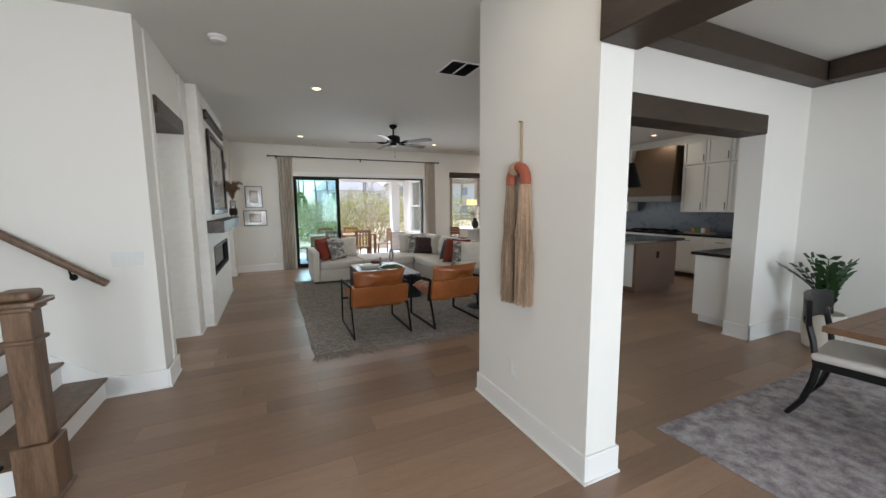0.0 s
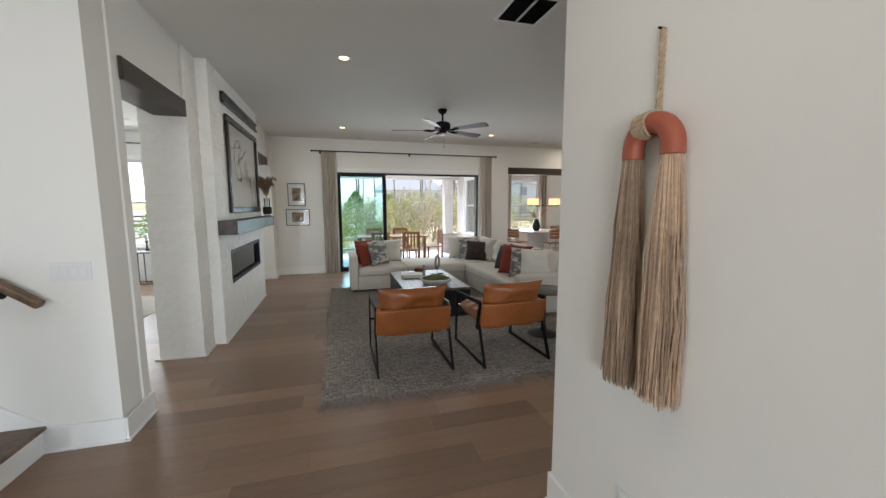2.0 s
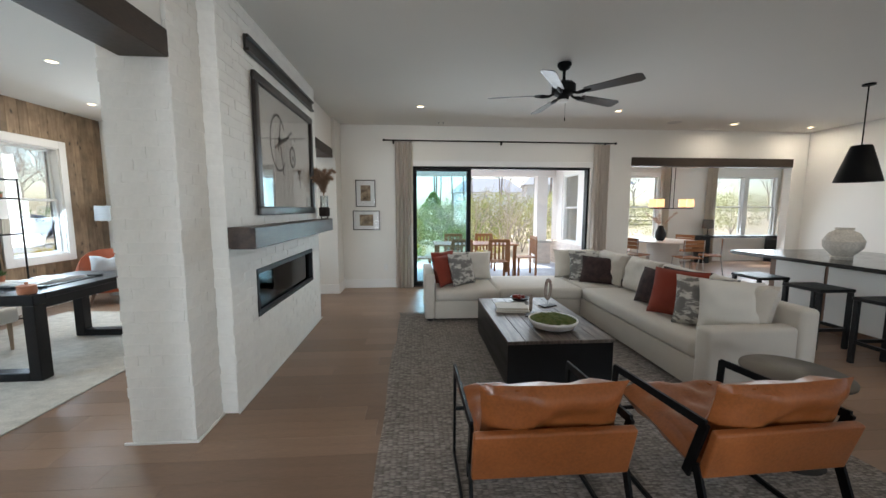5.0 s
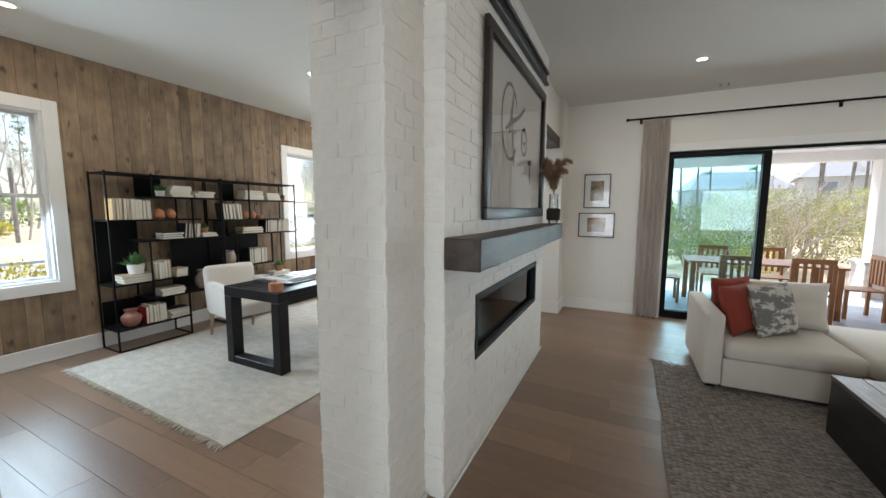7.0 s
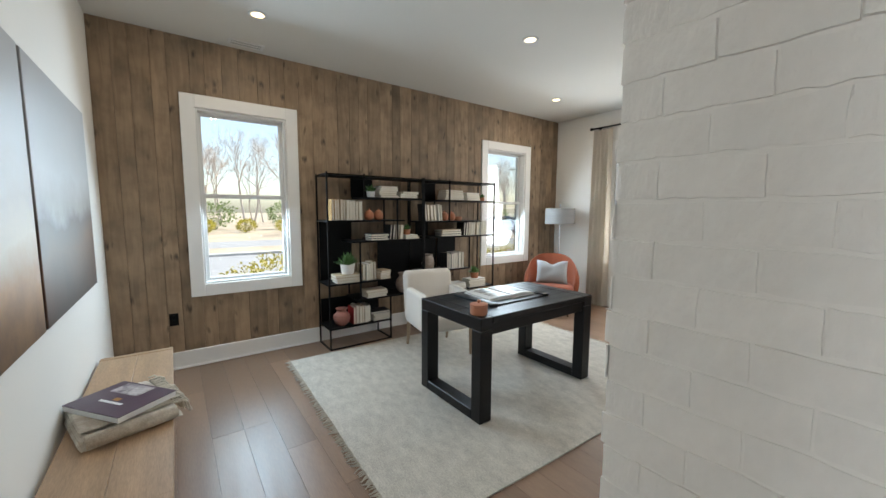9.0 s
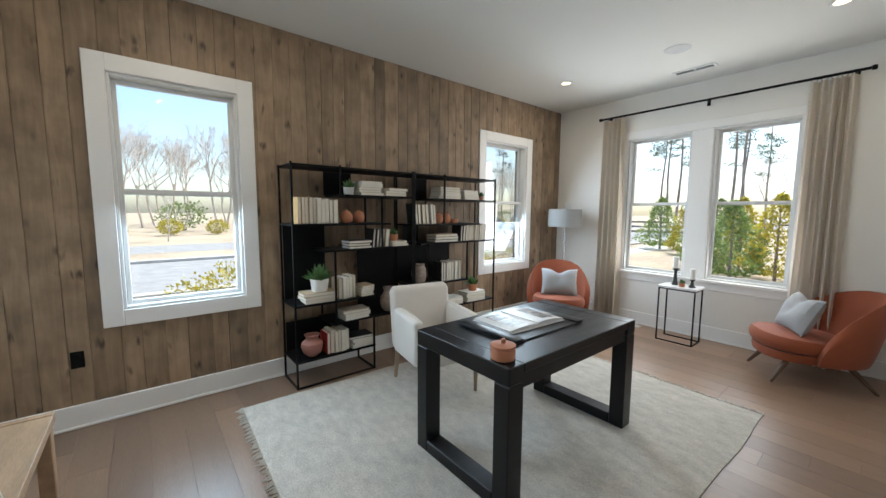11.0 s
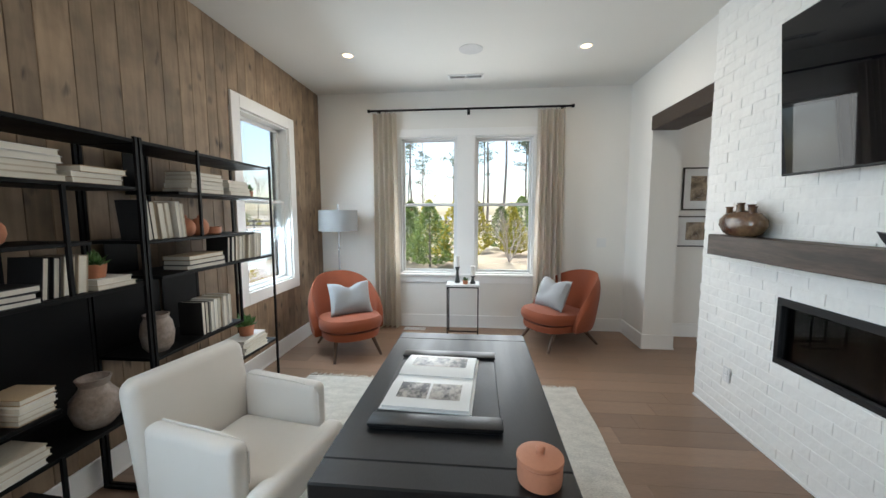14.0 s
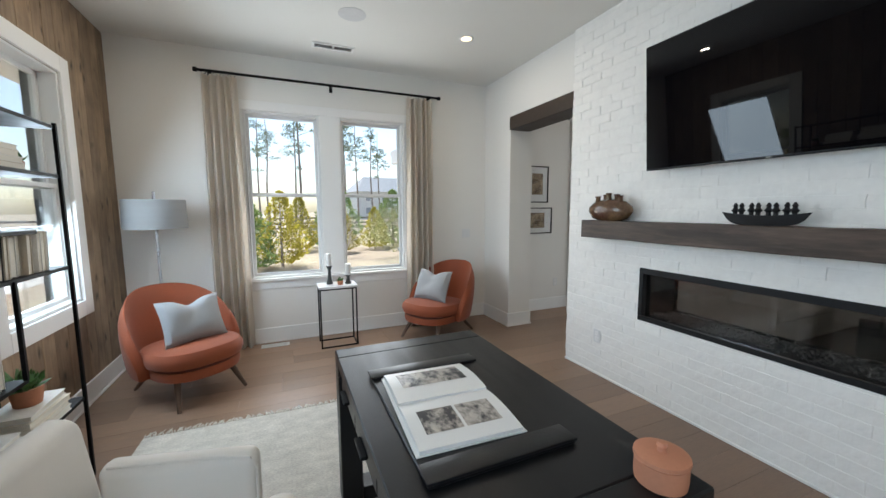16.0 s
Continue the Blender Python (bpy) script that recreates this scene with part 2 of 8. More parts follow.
PINE = pine()
LOAM = mix2("bare_mulch", (0.20, 0.14, 0.10), (0.36, 0.28, 0.21), 0.95, 2, 40)
GRASS = mix2("dry_spring_grass", (0.20, 0.19, 0.07), (0.33, 0.27, 0.13), 0.95, 1.2, 60)
ASPHALT = mix2("pale_asphalt", (0.22, 0.22, 0.225), (0.28, 0.28, 0.28), 0.9, 3, 90)
CONCRETE = mix2("pale_concrete", (0.42, 0.40, 0.37), (0.52, 0.50, 0.47), 0.85, 2, 70)
SLATE = mix2("blue_grey_patio_slab", (0.26, 0.28, 0.33), (0.34, 0.36, 0.41), 0.6, 2, 40)
BARK = mix2("pine_bark", (0.20, 0.165, 0.14), (0.36, 0.30, 0.26), 0.95, 6, 40, stretch=(1, 1, 0.2))
LEAF = mat("green_leaves", (0.20, 0.27, 0.085), 0.6, vary=0.4, scale=2, fine=20, bump=0, island=0.4)
LEAFY = mat("yellow_green_leaves", (0.42, 0.36, 0.05), 0.6, vary=0.3, scale=2, fine=20, bump=0, island=0.35)
LEAFD = mat("dark_pine_needles", (0.15, 0.18, 0.11), 0.7, vary=0.3, scale=2, fine=20, bump=0, island=0.4)
OLIVE = mat("olive_leaves", (0.36, 0.36, 0.15), 0.6, vary=0.35, scale=2, fine=20, bump=0, island=0.4)
TWIG = mat("pale_bare_twigs", (0.50, 0.43, 0.37), 0.9, vary=0.2, bump=0)
SUCC = mat("succulent_green", (0.075, 0.17, 0.045), 0.45, vary=0.3, scale=9, fine=60, bump=0.02, island=0.3)
LINEN = mat("pale_linen_curtain", (0.83, 0.775, 0.70), 0.9, vary=0.1, scale=3, fine=260, bump=0.12, stretch=(1, 1, 0.3))
GREIGE = mat("greige_curtain", (0.84, 0.80, 0.76), 0.9, vary=0.08, scale=3, fine=260, bump=0.12, stretch=(1, 1, 0.3))
OFFWHITE = mat("white_upholstery", (0.72, 0.68, 0.63), 0.85, vary=0.03, scale=5, fine=420, bump=0.06)
PALEWOOD = mat("pale_grey_oak", (0.34, 0.25, 0.17), 0.5, vary=0.15, scale=3, fine=50, stretch=(5, 5, 0.6), bump=0.04)
WALNUT = mat("walnut_leg", (0.10, 0.055, 0.033), 0.42, vary=0.2, scale=4, fine=60, stretch=(5, 5, 0.8), bump=0.03)
STAIRWOOD = mix2("stair_oak", (0.10, 0.058, 0.032), (0.17, 0.10, 0.06), 0.42, 3, 30, stretch=(6, 6, 0.7), bump=0.05)
RUST = mat("rust_velvet", (0.26, 0.058, 0.018), 0.78, vary=0.16, scale=5, fine=240, bump=0.06, sheen=0.12)
RUSTP = mat("rust_pillow_cloth", (0.22, 0.035, 0.018), 0.9, vary=0.1, scale=6, fine=260, bump=0.08)
PLUM = mix2("dark_plaid_cloth", (0.025, 0.014, 0.014), (0.055, 0.03, 0.028), 0.9, 9, 300)
GREYP = mix2("grey_camouflage_cloth", (0.55, 0.52, 0.47), (0.17, 0.16, 0.15), 0.9, 9, 300, 0.47, 0.53, stretch=(1, 1, 2))
WHITEP = mat("white_linen_pillow", (0.70, 0.67, 0.62), 0.9, vary=0.04, scale=7, fine=400, bump=0.1)
BLUEP = mat("pale_grey_linen_pillow", (0.33, 0.335, 0.34), 0.9, vary=0.05, scale=7, fine=400, bump=0.12)
SILVER = mix2("distressed_silver_rug", (0.42, 0.395, 0.35), (0.60, 0.565, 0.50), 0.9, 8.0, 70, 0.30, 0.70, bump=0.25, stretch=(1, 1.8, 1))
MAUVE = mix2("faded_mauve_rug", (0.21, 0.18, 0.20), (0.45, 0.42, 0.42), 0.95, 9, 70, 0.38, 0.62, bump=0.15)
FRINGE = mat("pale_rug_fringe", (0.55, 0.52, 0.46), 0.95, vary=0.1)
GFRINGE = mat("grey_rug_fringe", (0.24, 0.215, 0.20), 0.95, vary=0.2)
PAPER = mat("book_page_paper", (0.72, 0.68, 0.60), 0.85, vary=0.06, scale=8, fine=200, bump=0.1, stretch=(1, 1, 8))
COVERS = [mat("cream_book_cloth", (0.66, 0.60, 0.50), 0.8), mat("tan_book_cloth", (0.45, 0.34, 0.22), 0.8), mat("white_book_cloth", (0.72, 0.70, 0.66), 0.8), mat("beige_book_cloth", (0.55, 0.48, 0.38), 0.8)]
DARKBOOK = mat("black_book_cloth", (0.015, 0.015, 0.017), 0.6)
REDBOOK = mat("red_book_cloth", (0.35, 0.02, 0.02), 0.6)
OCHRE = mat("ochre_book_cloth", (0.42, 0.26, 0.10), 0.7)
TERRA = mat("terracotta_clay", (0.45, 0.18, 0.095), 0.7, vary=0.1, scale=8, fine=90, bump=0.06)
ROSE = mat("rose_clay", (0.30, 0.125, 0.095), 0.6, vary=0.12, scale=8, fine=90, bump=0.06)
STONEWARE = mix2("grey_brown_stoneware", (0.22, 0.16, 0.13), (0.36, 0.30, 0.26), 0.6, 5, 60)
PORCELAIN = mat("white_ceramic", (0.76, 0.74, 0.71), 0.35, vary=0.03)
MARBLE = mix2("white_marble", (0.78, 0.78, 0.78), (0.52, 0.52, 0.53), 0.2, 5, 40, 0.5, 0.75, bump=0.0)
MOSS = mix2("green_moss", (0.06, 0.09, 0.012), (0.13, 0.14, 0.03), 0.95, 30, 160, bump=0.3, dist=0.01)
BROWNGLAZE = mix2("brown_glazed_pottery", (0.07, 0.025, 0.015), (0.16, 0.10, 0.05), 0.2, 3, 60)
CHAR = mat("charcoal_cast_iron", (0.018, 0.018, 0.02), 0.5, 0.3)
SCREEN = mat("black_tv_glass", (0.003, 0.003, 0.004), 0.02, spec=0.28, vary=0.02, bump=0)
FIREBLACK = mat("black_firebox_steel", (0.010, 0.010, 0.011), 0.5, 0.4)
CRUSH = mix2("crushed_glass_bed", (0.03, 0.03, 0.03), (0.22, 0.21, 0.20), 0.35, 60, 140, bump=0.4, dist=0.01)
MANTELD = mix2("dark_mantel_wood", (0.026, 0.015, 0.011), (0.062, 0.038, 0.028), 0.42, 4, 30, stretch=(3, 0.35, 3), bump=0.15)
MANTELW = mix2("rustic_mantel_wood", (0.042, 0.027, 0.02), (0.10, 0.068, 0.05), 0.55, 4, 30, stretch=(3, 0.35, 3), bump=0.15)
PAMPAS = mat("pampas_plume", (0.38, 0.25, 0.17), 0.95, vary=0.3, bump=0)
PLUME = mat("pale_pink_plume", (0.62, 0.42, 0.32), 0.95, vary=0.2, bump=0)
FIBRE = mat("tan_raffia_fibre", (0.43, 0.315, 0.225), 0.7, vary=0.3, scale=3, fine=60, bump=0, island=0.9)
ROPE = mat("braided_rope", (0.46, 0.35, 0.24), 0.9, vary=0.25, scale=40, fine=200, bump=0.3)
CLAYRED = mat("red_clay_tube", (0.34, 0.085, 0.045), 0.55, vary=0.06)
SHADE = mat("grey_linen_shade", (0.33, 0.33, 0.325), 0.9, vary=0.05, scale=4, fine=200, bump=0.1, stretch=(1, 1, 6))
STEEL = mat("brushed_steel", (0.45, 0.45, 0.46), 0.3, 1.0)
CABWHITE = mat("white_cabinet_paint", (0.74, 0.72, 0.68), 0.45, vary=0.02)
COUNTER = mat("black_stone_counter", (0.012, 0.012, 0.013), 0.12, vary=0.3, bump=0)
BLUETILE = mat("slate_blue_backsplash", (0.07, 0.085, 0.115), 0.3, vary=0.15)
ISLEWOOD = mat("brown_island_panel", (0.16, 0.085, 0.05), 0.5, vary=0.15, stretch=(4, 4, 0.5))
BRONZE = mat("dark_bronze_hood", (0.09, 0.058, 0.035), 0.4, 0.5, vary=0.15)
TABLEWOOD = mat("brown_plank_table", (0.19, 0.10, 0.055), 0.45, vary=0.2, stretch=(1, 8, 8), scale=2, fine=30)
TEAK = mat("orange_teak", (0.30, 0.13, 0.05), 0.6, vary=0.15)
WHITEWOOD = mat("whitewashed_siding", (0.80, 0.77, 0.75), 0.7, vary=0.03)
PRINT = mix2("sepia_print", (0.08, 0.055, 0.035), (0.40, 0.31, 0.21), 0.7, 9, 60)
PHOTO = mix2("interior_photo_print", (0.02, 0.02, 0.024), (0.46, 0.42, 0.38), 0.35, 16, 45, 0.42, 0.58, stretch=(1.6, 1, 1), bump=0.0)
ARTPAPER = mat("pale_art_paper", (0.66, 0.63, 0.58), 0.8, vary=0.03)
INK = mat("brown_ink_stroke", (0.06, 0.045, 0.035), 0.7)
DARKFRAME = mat("dark_picture_frame", (0.022, 0.016, 0.013), 0.35, vary=0.2)
BUFF = mat("buff_bench_wood", (0.40, 0.265, 0.16), 0.5, vary=0.28, scale=2, fine=30, stretch=(1, 8, 8), bump=0.05)
AMBER = glow("lit_amber_shade", (1.0, 0.55, 0.22), 0.8)
PICGLASS = glass("picture_glass", (1, 1, 1), 0.04)
NAVY = mat("navy_car_paint", (0.015, 0.03, 0.10), 0.2, 0.3, vary=0.02, coat=1.0, bump=0)
RUBBER = mat("black_rubber", (0.02, 0.02, 0.02), 0.8)
ROOFGREY = mat("grey_shingle_roof", (0.30, 0.31, 0.33), 0.9, vary=0.15, fine=30)
SIDING = mat("pale_house_siding", (0.68, 0.68, 0.67), 0.8, vary=0.05)
PLASTIC = mat("white_plastic", (0.75, 0.75, 0.74), 0.4, vary=0.01, bump=0)
PEEL = mat("peach_clay_jar", (0.50, 0.21, 0.12), 0.6, vary=0.06, scale=9, bump=0.03)
HIDE = mat("black_leather_pad", (0.007, 0.007, 0.008), 0.36, spec=0.35, vary=0.2, fine=120, bump=0.05)


def woven(name, c1, c2):
    """A chunky flat weave: offset oval stitches with dark gaps, in mixed tones."""
    m = bpy.data.materials.new(name)
    m.use_nodes = True
    t = m.node_tree
    b = t.nodes["Principled BSDF"]
    b.inputs["Roughness"].default_value, b.inputs["Specular IOR Level"].default_value = 0.95, 0.1
    tc = t.nodes.new("ShaderNodeTexCoord")
    mp = t.nodes.new("ShaderNodeMapping")
    mp.inputs["Scale"].default_value = (30, 84, 30)
    t.links.new(tc.outputs["Object"], mp.inputs["Vector"])
    v = t.nodes.new("ShaderNodeTexVoronoi")
    v.inputs["Scale"].default_value, v.inputs["Randomness"].default_value = 1.0, 0.55
    t.links.new(mp.outputs[0], v.inputs["Vector"])
    n = t.nodes.new("ShaderNodeTexNoise")
    n.inputs["Scale"].default_value, n.inputs["Detail"].default_value = 3.0, 6
    t.links.new(tc.outputs["Object"], n.inputs["Vector"])
    sp = t.nodes.new("ShaderNodeSeparateColor")
    t.links.new(v.outputs["Color"], sp.inputs[0])
    av = t.nodes.new("ShaderNodeMath")
    av.operation = "MULTIPLY_ADD"
    av.inputs[1].default_value = 0.75
    t.links.new(sp.outputs[0], av.inputs[0])
    sc = t.nodes.new("ShaderNodeMath")
    sc.operation = "MULTIPLY"
    sc.inputs[1].default_value = 0.35
    t.links.new(n.outputs[0], sc.inputs[0])
    t.links.new(sc.outputs[0], av.inputs[2])
    mx = t.nodes.new("ShaderNodeMix")
    mx.data_type = "RGBA"
    mx.inputs[6].default_value, mx.inputs[7].default_value = (*c1, 1), (*c2, 1)
    t.links.new(av.outputs[0], mx.inputs[0])
    gap = t.nodes.new("ShaderNodeMapRange")
    gap.inputs[1].default_value, gap.inputs[2].default_value, gap.inputs[3].default_value, gap.inputs[4].default_value = 0.35, 0.85, 1.0, 0.5
    t.links.new(v.outputs["Distance"], gap.inputs[0])
    hsv = t.nodes.new("ShaderNodeHueSaturation")
    t.links.new(mx.outputs[2], hsv.inputs["Color"])
    t.links.new(gap.outputs[0], hsv.inputs["Value"])
    t.links.new(hsv.outputs[0], b.inputs["Base Color"])
    bp = t.nodes.new("ShaderNodeBump")
    bp.invert = True
    bp.inputs["Strength"].default_value, bp.inputs["Distance"].default_value = 0.9, 0.012
    t.links.new(v.outputs["Distance"], bp.inputs["Height"])
    t.links.new(bp.outputs[0], b.inputs["Normal"])
    return m


JUTE = woven("grey_brown_woven_rug", (0.15, 0.13, 0.118), (0.41, 0.365, 0.33))


def translucent(m, amount):
    """Lets light through a thin cloth or leaf."""
    t = m.node_tree
    b = t.nodes["Principled BSDF"]
    tl = t.nodes.new("ShaderNodeBsdfTranslucent")
    link = b.inputs["Base Color"].links[0]
    t.links.new(link.from_socket, tl.inputs["Color"])
    mx = t.nodes.new("ShaderNodeMixShader")
    mx.inputs[0].default_value = amount
    t.links.new(b.outputs[0], mx.inputs[1])
    t.links.new(tl.outputs[0], mx.inputs[2])
    t.links.new(mx.outputs[0], t.nodes["Material Output"].inputs[0])


for m, amount in ((LINEN, 0.45), (GREIGE, 0.6), (LEAF, 0.45), (LEAFY, 0.5), (OLIVE, 0.45), (LEAFD, 0.3), (SHADE, 0.3)):
    translucent(m, amount)


def painted(name, stops, warp=0.25, scale=1.5):
    """An abstract canvas: soft horizontal bands of colour up its height, blurred by noise."""
    m = bpy.data.materials.new(name)
    m.use_nodes = True
    t = m.node_tree
    b = t.nodes["Principled BSDF"]
    b.inputs["Roughness"].default_value = 0.45
    tc = t.nodes.new("ShaderNodeTexCoord")
    sp = t.nodes.new("ShaderNodeSeparateXYZ")
    t.links.new(tc.outputs["Object"], sp.inputs[0])
    n = t.nodes.new("ShaderNodeTexNoise")
    n.inputs["Scale"].default_value, n.inputs["Detail"].default_value, n.inputs["Roughness"].default_value = scale, 9, 0.6
    t.links.new(tc.outputs["Object"], n.inputs["Vector"])
    ma = t.nodes.new("ShaderNodeMath")
    ma.operation = "MULTIPLY_ADD"
    ma.inputs[1].default_value, ma.inputs[2].default_value = warp * 2.4, -warp * 1.2
    t.links.new(n.outputs[0], ma.inputs[0])
    ad = t.nodes.new("ShaderNodeMath")
    t.links.new(sp.outputs["Z"], ad.inputs[0])
    t.links.new(ma.outputs[0], ad.inputs[1])
    r = t.nodes.new("ShaderNodeValToRGB")
    for k, (p, c) in enumerate(stops):
        e = r.color_ramp.elements[k] if k < 2 else r.color_ramp.elements.new(p)
        e.position, e.color = p, (*c, 1)
    t.links.new(ad.outputs[0], r.inputs[0])
    t.links.new(r.outputs[0], b.inputs["Base Color"])
    bp = t.nodes.new("ShaderNodeBump")
    bp.inputs["Strength"].default_value, bp.inputs["Distance"].default_value = 0.3, 0.002
    t.links.new(n.outputs[0], bp.inputs["Height"])
    t.links.new(bp.outputs[0], b.inputs["Normal"])
    return m


GOLDCANVAS = painted("abstract_gold_canvas", [(0.0, (0.12, 0.065, 0.03)), (1.0, (0.40, 0.40, 0.40)), (0.18, (0.45, 0.24, 0.09)), (0.36, (0.52, 0.42, 0.28)), (0.52, (0.40, 0.33, 0.26)), (0.75, (0.44, 0.43, 0.42))])
BROWNCANVAS = painted("abstract_umber_canvas", [(0.0, (0.06, 0.035, 0.025)), (1.0, (0.36, 0.36, 0.36)), (0.28, (0.16, 0.085, 0.045)), (0.42, (0.12, 0.085, 0.065)), (0.50, (0.28, 0.25, 0.22)), (0.68, (0.42, 0.42, 0.41))], 0.2)


# ---- builders ----
def bx(bm, x0, x1, y0, y1, z0, z1, bevel=0.0, seg=1, m=None):
    r = bmesh.ops.create_cube(bm, size=1)
    vs = r["verts"]
    for v in vs:
        v.co = Vector((x0 + (v.co.x + 0.5) * (x1 - x0), y0 + (v.co.y + 0.5) * (y1 - y0), z0 + (v.co.z + 0.5) * (z1 - z0)))
    if bevel:
        es = list({e for v in vs for e in v.link_edges})
        q = bmesh.ops.bevel(bm, geom=es, offset=bevel, segments=seg, profile=0.5, affect="EDGES")
        vs = list({v for f in q["faces"] for v in f.verts} | {v for v in vs if v.is_valid})
    if m is not None:
        bmesh.ops.transform(bm, matrix=m, verts=vs)
    return vs


def rod(bm, a, b, r, seg=10, r2=None):
    a, b = Vector(a), Vector(b)
    d = b - a
    q = d.to_track_quat("Z", "Y").to_matrix().to_4x4()
    res = bmesh.ops.create_cone(bm, cap_ends=True, segments=seg, radius1=r, radius2=r if r2 is None else r2, depth=d.length)
    bmesh.ops.transform(bm, matrix=Matrix.Translation((a + b) / 2) @ q, verts=res["verts"])
    return res["verts"]


def lathe(bm, prof, seg=28, at=(0, 0, 0), m=None, caps=True):
    """A turned body from (radius, height) pairs."""
    rings = []
    for r, h in prof:
        rings.append([bm.verts.new((at[0] + max(r, 1e-4) * math.cos(2 * math.pi * k / seg), at[1] + max(r, 1e-4) * math.sin(2 * math.pi * k / seg), at[2] + h)) for k in range(seg)])
    for p, q in zip(rings, rings[1:]):
        for k in range(seg):
            bm.faces.new((p[k], p[(k + 1) % seg], q[(k + 1) % seg], q[k]))
    if caps:
        bm.faces.new(list(reversed(rings[0])))
        bm.faces.new(rings[-1])
    if m is not None:
        bmesh.ops.transform(bm, matrix=m, verts=[v for r in rings for v in r])


def tube(bm, pts, r, seg=8):
    """A round tube along points; r a number or one radius a point."""
    pts = [Vector(p) for p in pts]
    rs = r if isinstance(r, (list, tuple)) else [r] * len(pts)
    rings = []
    for i, p in enumerate(pts):
        d = (pts[min(i + 1, len(pts) - 1)] - pts[max(i - 1, 0)]).normalized()
        u = d.cross((0, 0, 1)) if abs(d.z) < 0.95 else d.cross((0, 1, 0))
        u.normalize()
        w = d.cross(u)
        rings.append([bm.verts.new(p + rs[i] * (math.cos(2 * math.pi * k / seg) * u + math.sin(2 * math.pi * k / seg) * w)) for k in range(seg)])
    for p, q in zip(rings, rings[1:]):
        for k in range(seg):
            bm.faces.new((p[k], p[(k + 1) % seg], q[(k + 1) % seg], q[k]))
    bm.faces.new(list(reversed(rings[0])))
    bm.faces.new(rings[-1])


def smooth_by(me, angle=35):
    for p in me.polygons:
        p.use_smooth = True
    me.set_sharp_from_angle(angle=radians(angle))


def part(name, bm, material, parent=None, label="", smooth=True):
    """Links bm as one mesh object, under parent if given."""
    me = bpy.data.meshes.new(name)
    bmesh.ops.recalc_face_normals(bm, faces=bm.faces)
    bm.to_mesh(me)
    bm.free()
    me.materials.append(material)
    if smooth:
        smooth_by(me)
    ob = new(name, me)
    if parent is not None:
        ob.parent = parent
    if label:
        ob["label"] = label
    return ob


def thing(name, x, y, z, rz, label, category, group=""):
    ob = new(name)
    ob.empty_display_size = 0.1
    ob.matrix_basis = pose(x, y, z, 0, 0, rz)
    return tagged(ob, label, category, group)


def boxes(name, material, parent, *bs, bevel=0.0, label="", seg=1):
    bm = bmesh.new()
    for b in bs:
        bx(bm, *b, bevel=bevel, seg=seg)
    return part(name, bm, material, parent, label)


def structure(name, material, *bs, bevel=0.0, label="", category=""):
    return tagged(boxes(name, material, None, *bs, bevel=bevel), label, category, "", "structure")


# ---- structure ----
H = 3.05
NY, OY = 9.90, 10.03          # faces of the rear walls: living room, office
structure("floor", GROOVE, (-5.45, 8.5, -4.0, 10.19, -0.12, -0.006), label="brown oak plank floor with dark joints", category="floor")
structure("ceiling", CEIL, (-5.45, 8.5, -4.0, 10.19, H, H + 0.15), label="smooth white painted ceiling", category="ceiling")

# rear wall of the living room: sliding door opening and wide dining-nook opening
structure("wall_north", WALL, (-1.0, 0.315, NY, NY + 0.16, 0, H), (0.315, 3.77, NY, NY + 0.16, 2.31, H), (3.77, 4.61, NY, NY + 0.16, 0, H),
          (4.61, 8.0, NY, NY + 0.16, 2.52, H), (8.0, 8.5, NY, NY + 0.16, 0, H), label="cream painted rear wall with wide door openings", category="wall")
# office rear wall with a pair of windows
structure("wall_office_north", WALL, (-5.25, -4.16, OY, OY + 0.16, 0, H), (-4.16, -2.45, OY, OY + 0.16, 2.49, H), (-4.16, -2.45, OY, OY + 0.16, 0, 0.72),
          (-3.42, -3.20, OY, OY + 0.16, 0.72, 2.49), (-2.45, -1.31, OY, OY + 0.16, 0, H), label="cream painted office wall with paired windows", category="wall")
# wooden feature wall, backing with two window holes
structure("wall_west", GROOVE, (-5.45, -5.275, 4.0, 4.70, 0, H), (-5.45, -5.275, 4.70, 5.48, 0, 0.79), (-5.45, -5.275, 4.70, 5.48, 2.44, H), (-5.45, -5.275, 5.48, 8.36, 0, H),
          (-5.45, -5.275, 8.36, 9.20, 0, 0.79), (-5.45, -5.275, 8.36, 9.20, 2.44, H), (-5.45, -5.275, 9.20, OY + 0.16, 0, H), label="feature wall clad in stained pine boards", category="wall")
structure("wall_office_south", WALL, (-5.45, -1.085, 3.755, 4.0, 0, H), (-1.31, -1.07, 4.0, 4.09, 0, H), (-1.31, -1.07, 4.09, 5.17, 2.54, H), label="cream painted wall between stairs and office", category="wall")
# short wall carrying the far opening between office and living room
structure("wall_divider_north", WALL, (-1.31, -1.0, 9.43, OY, 0, H), (-1.31, -1.06, 8.375, 9.43, 2.53, H), label="cream painted wall beside the rear passage", category="wall")
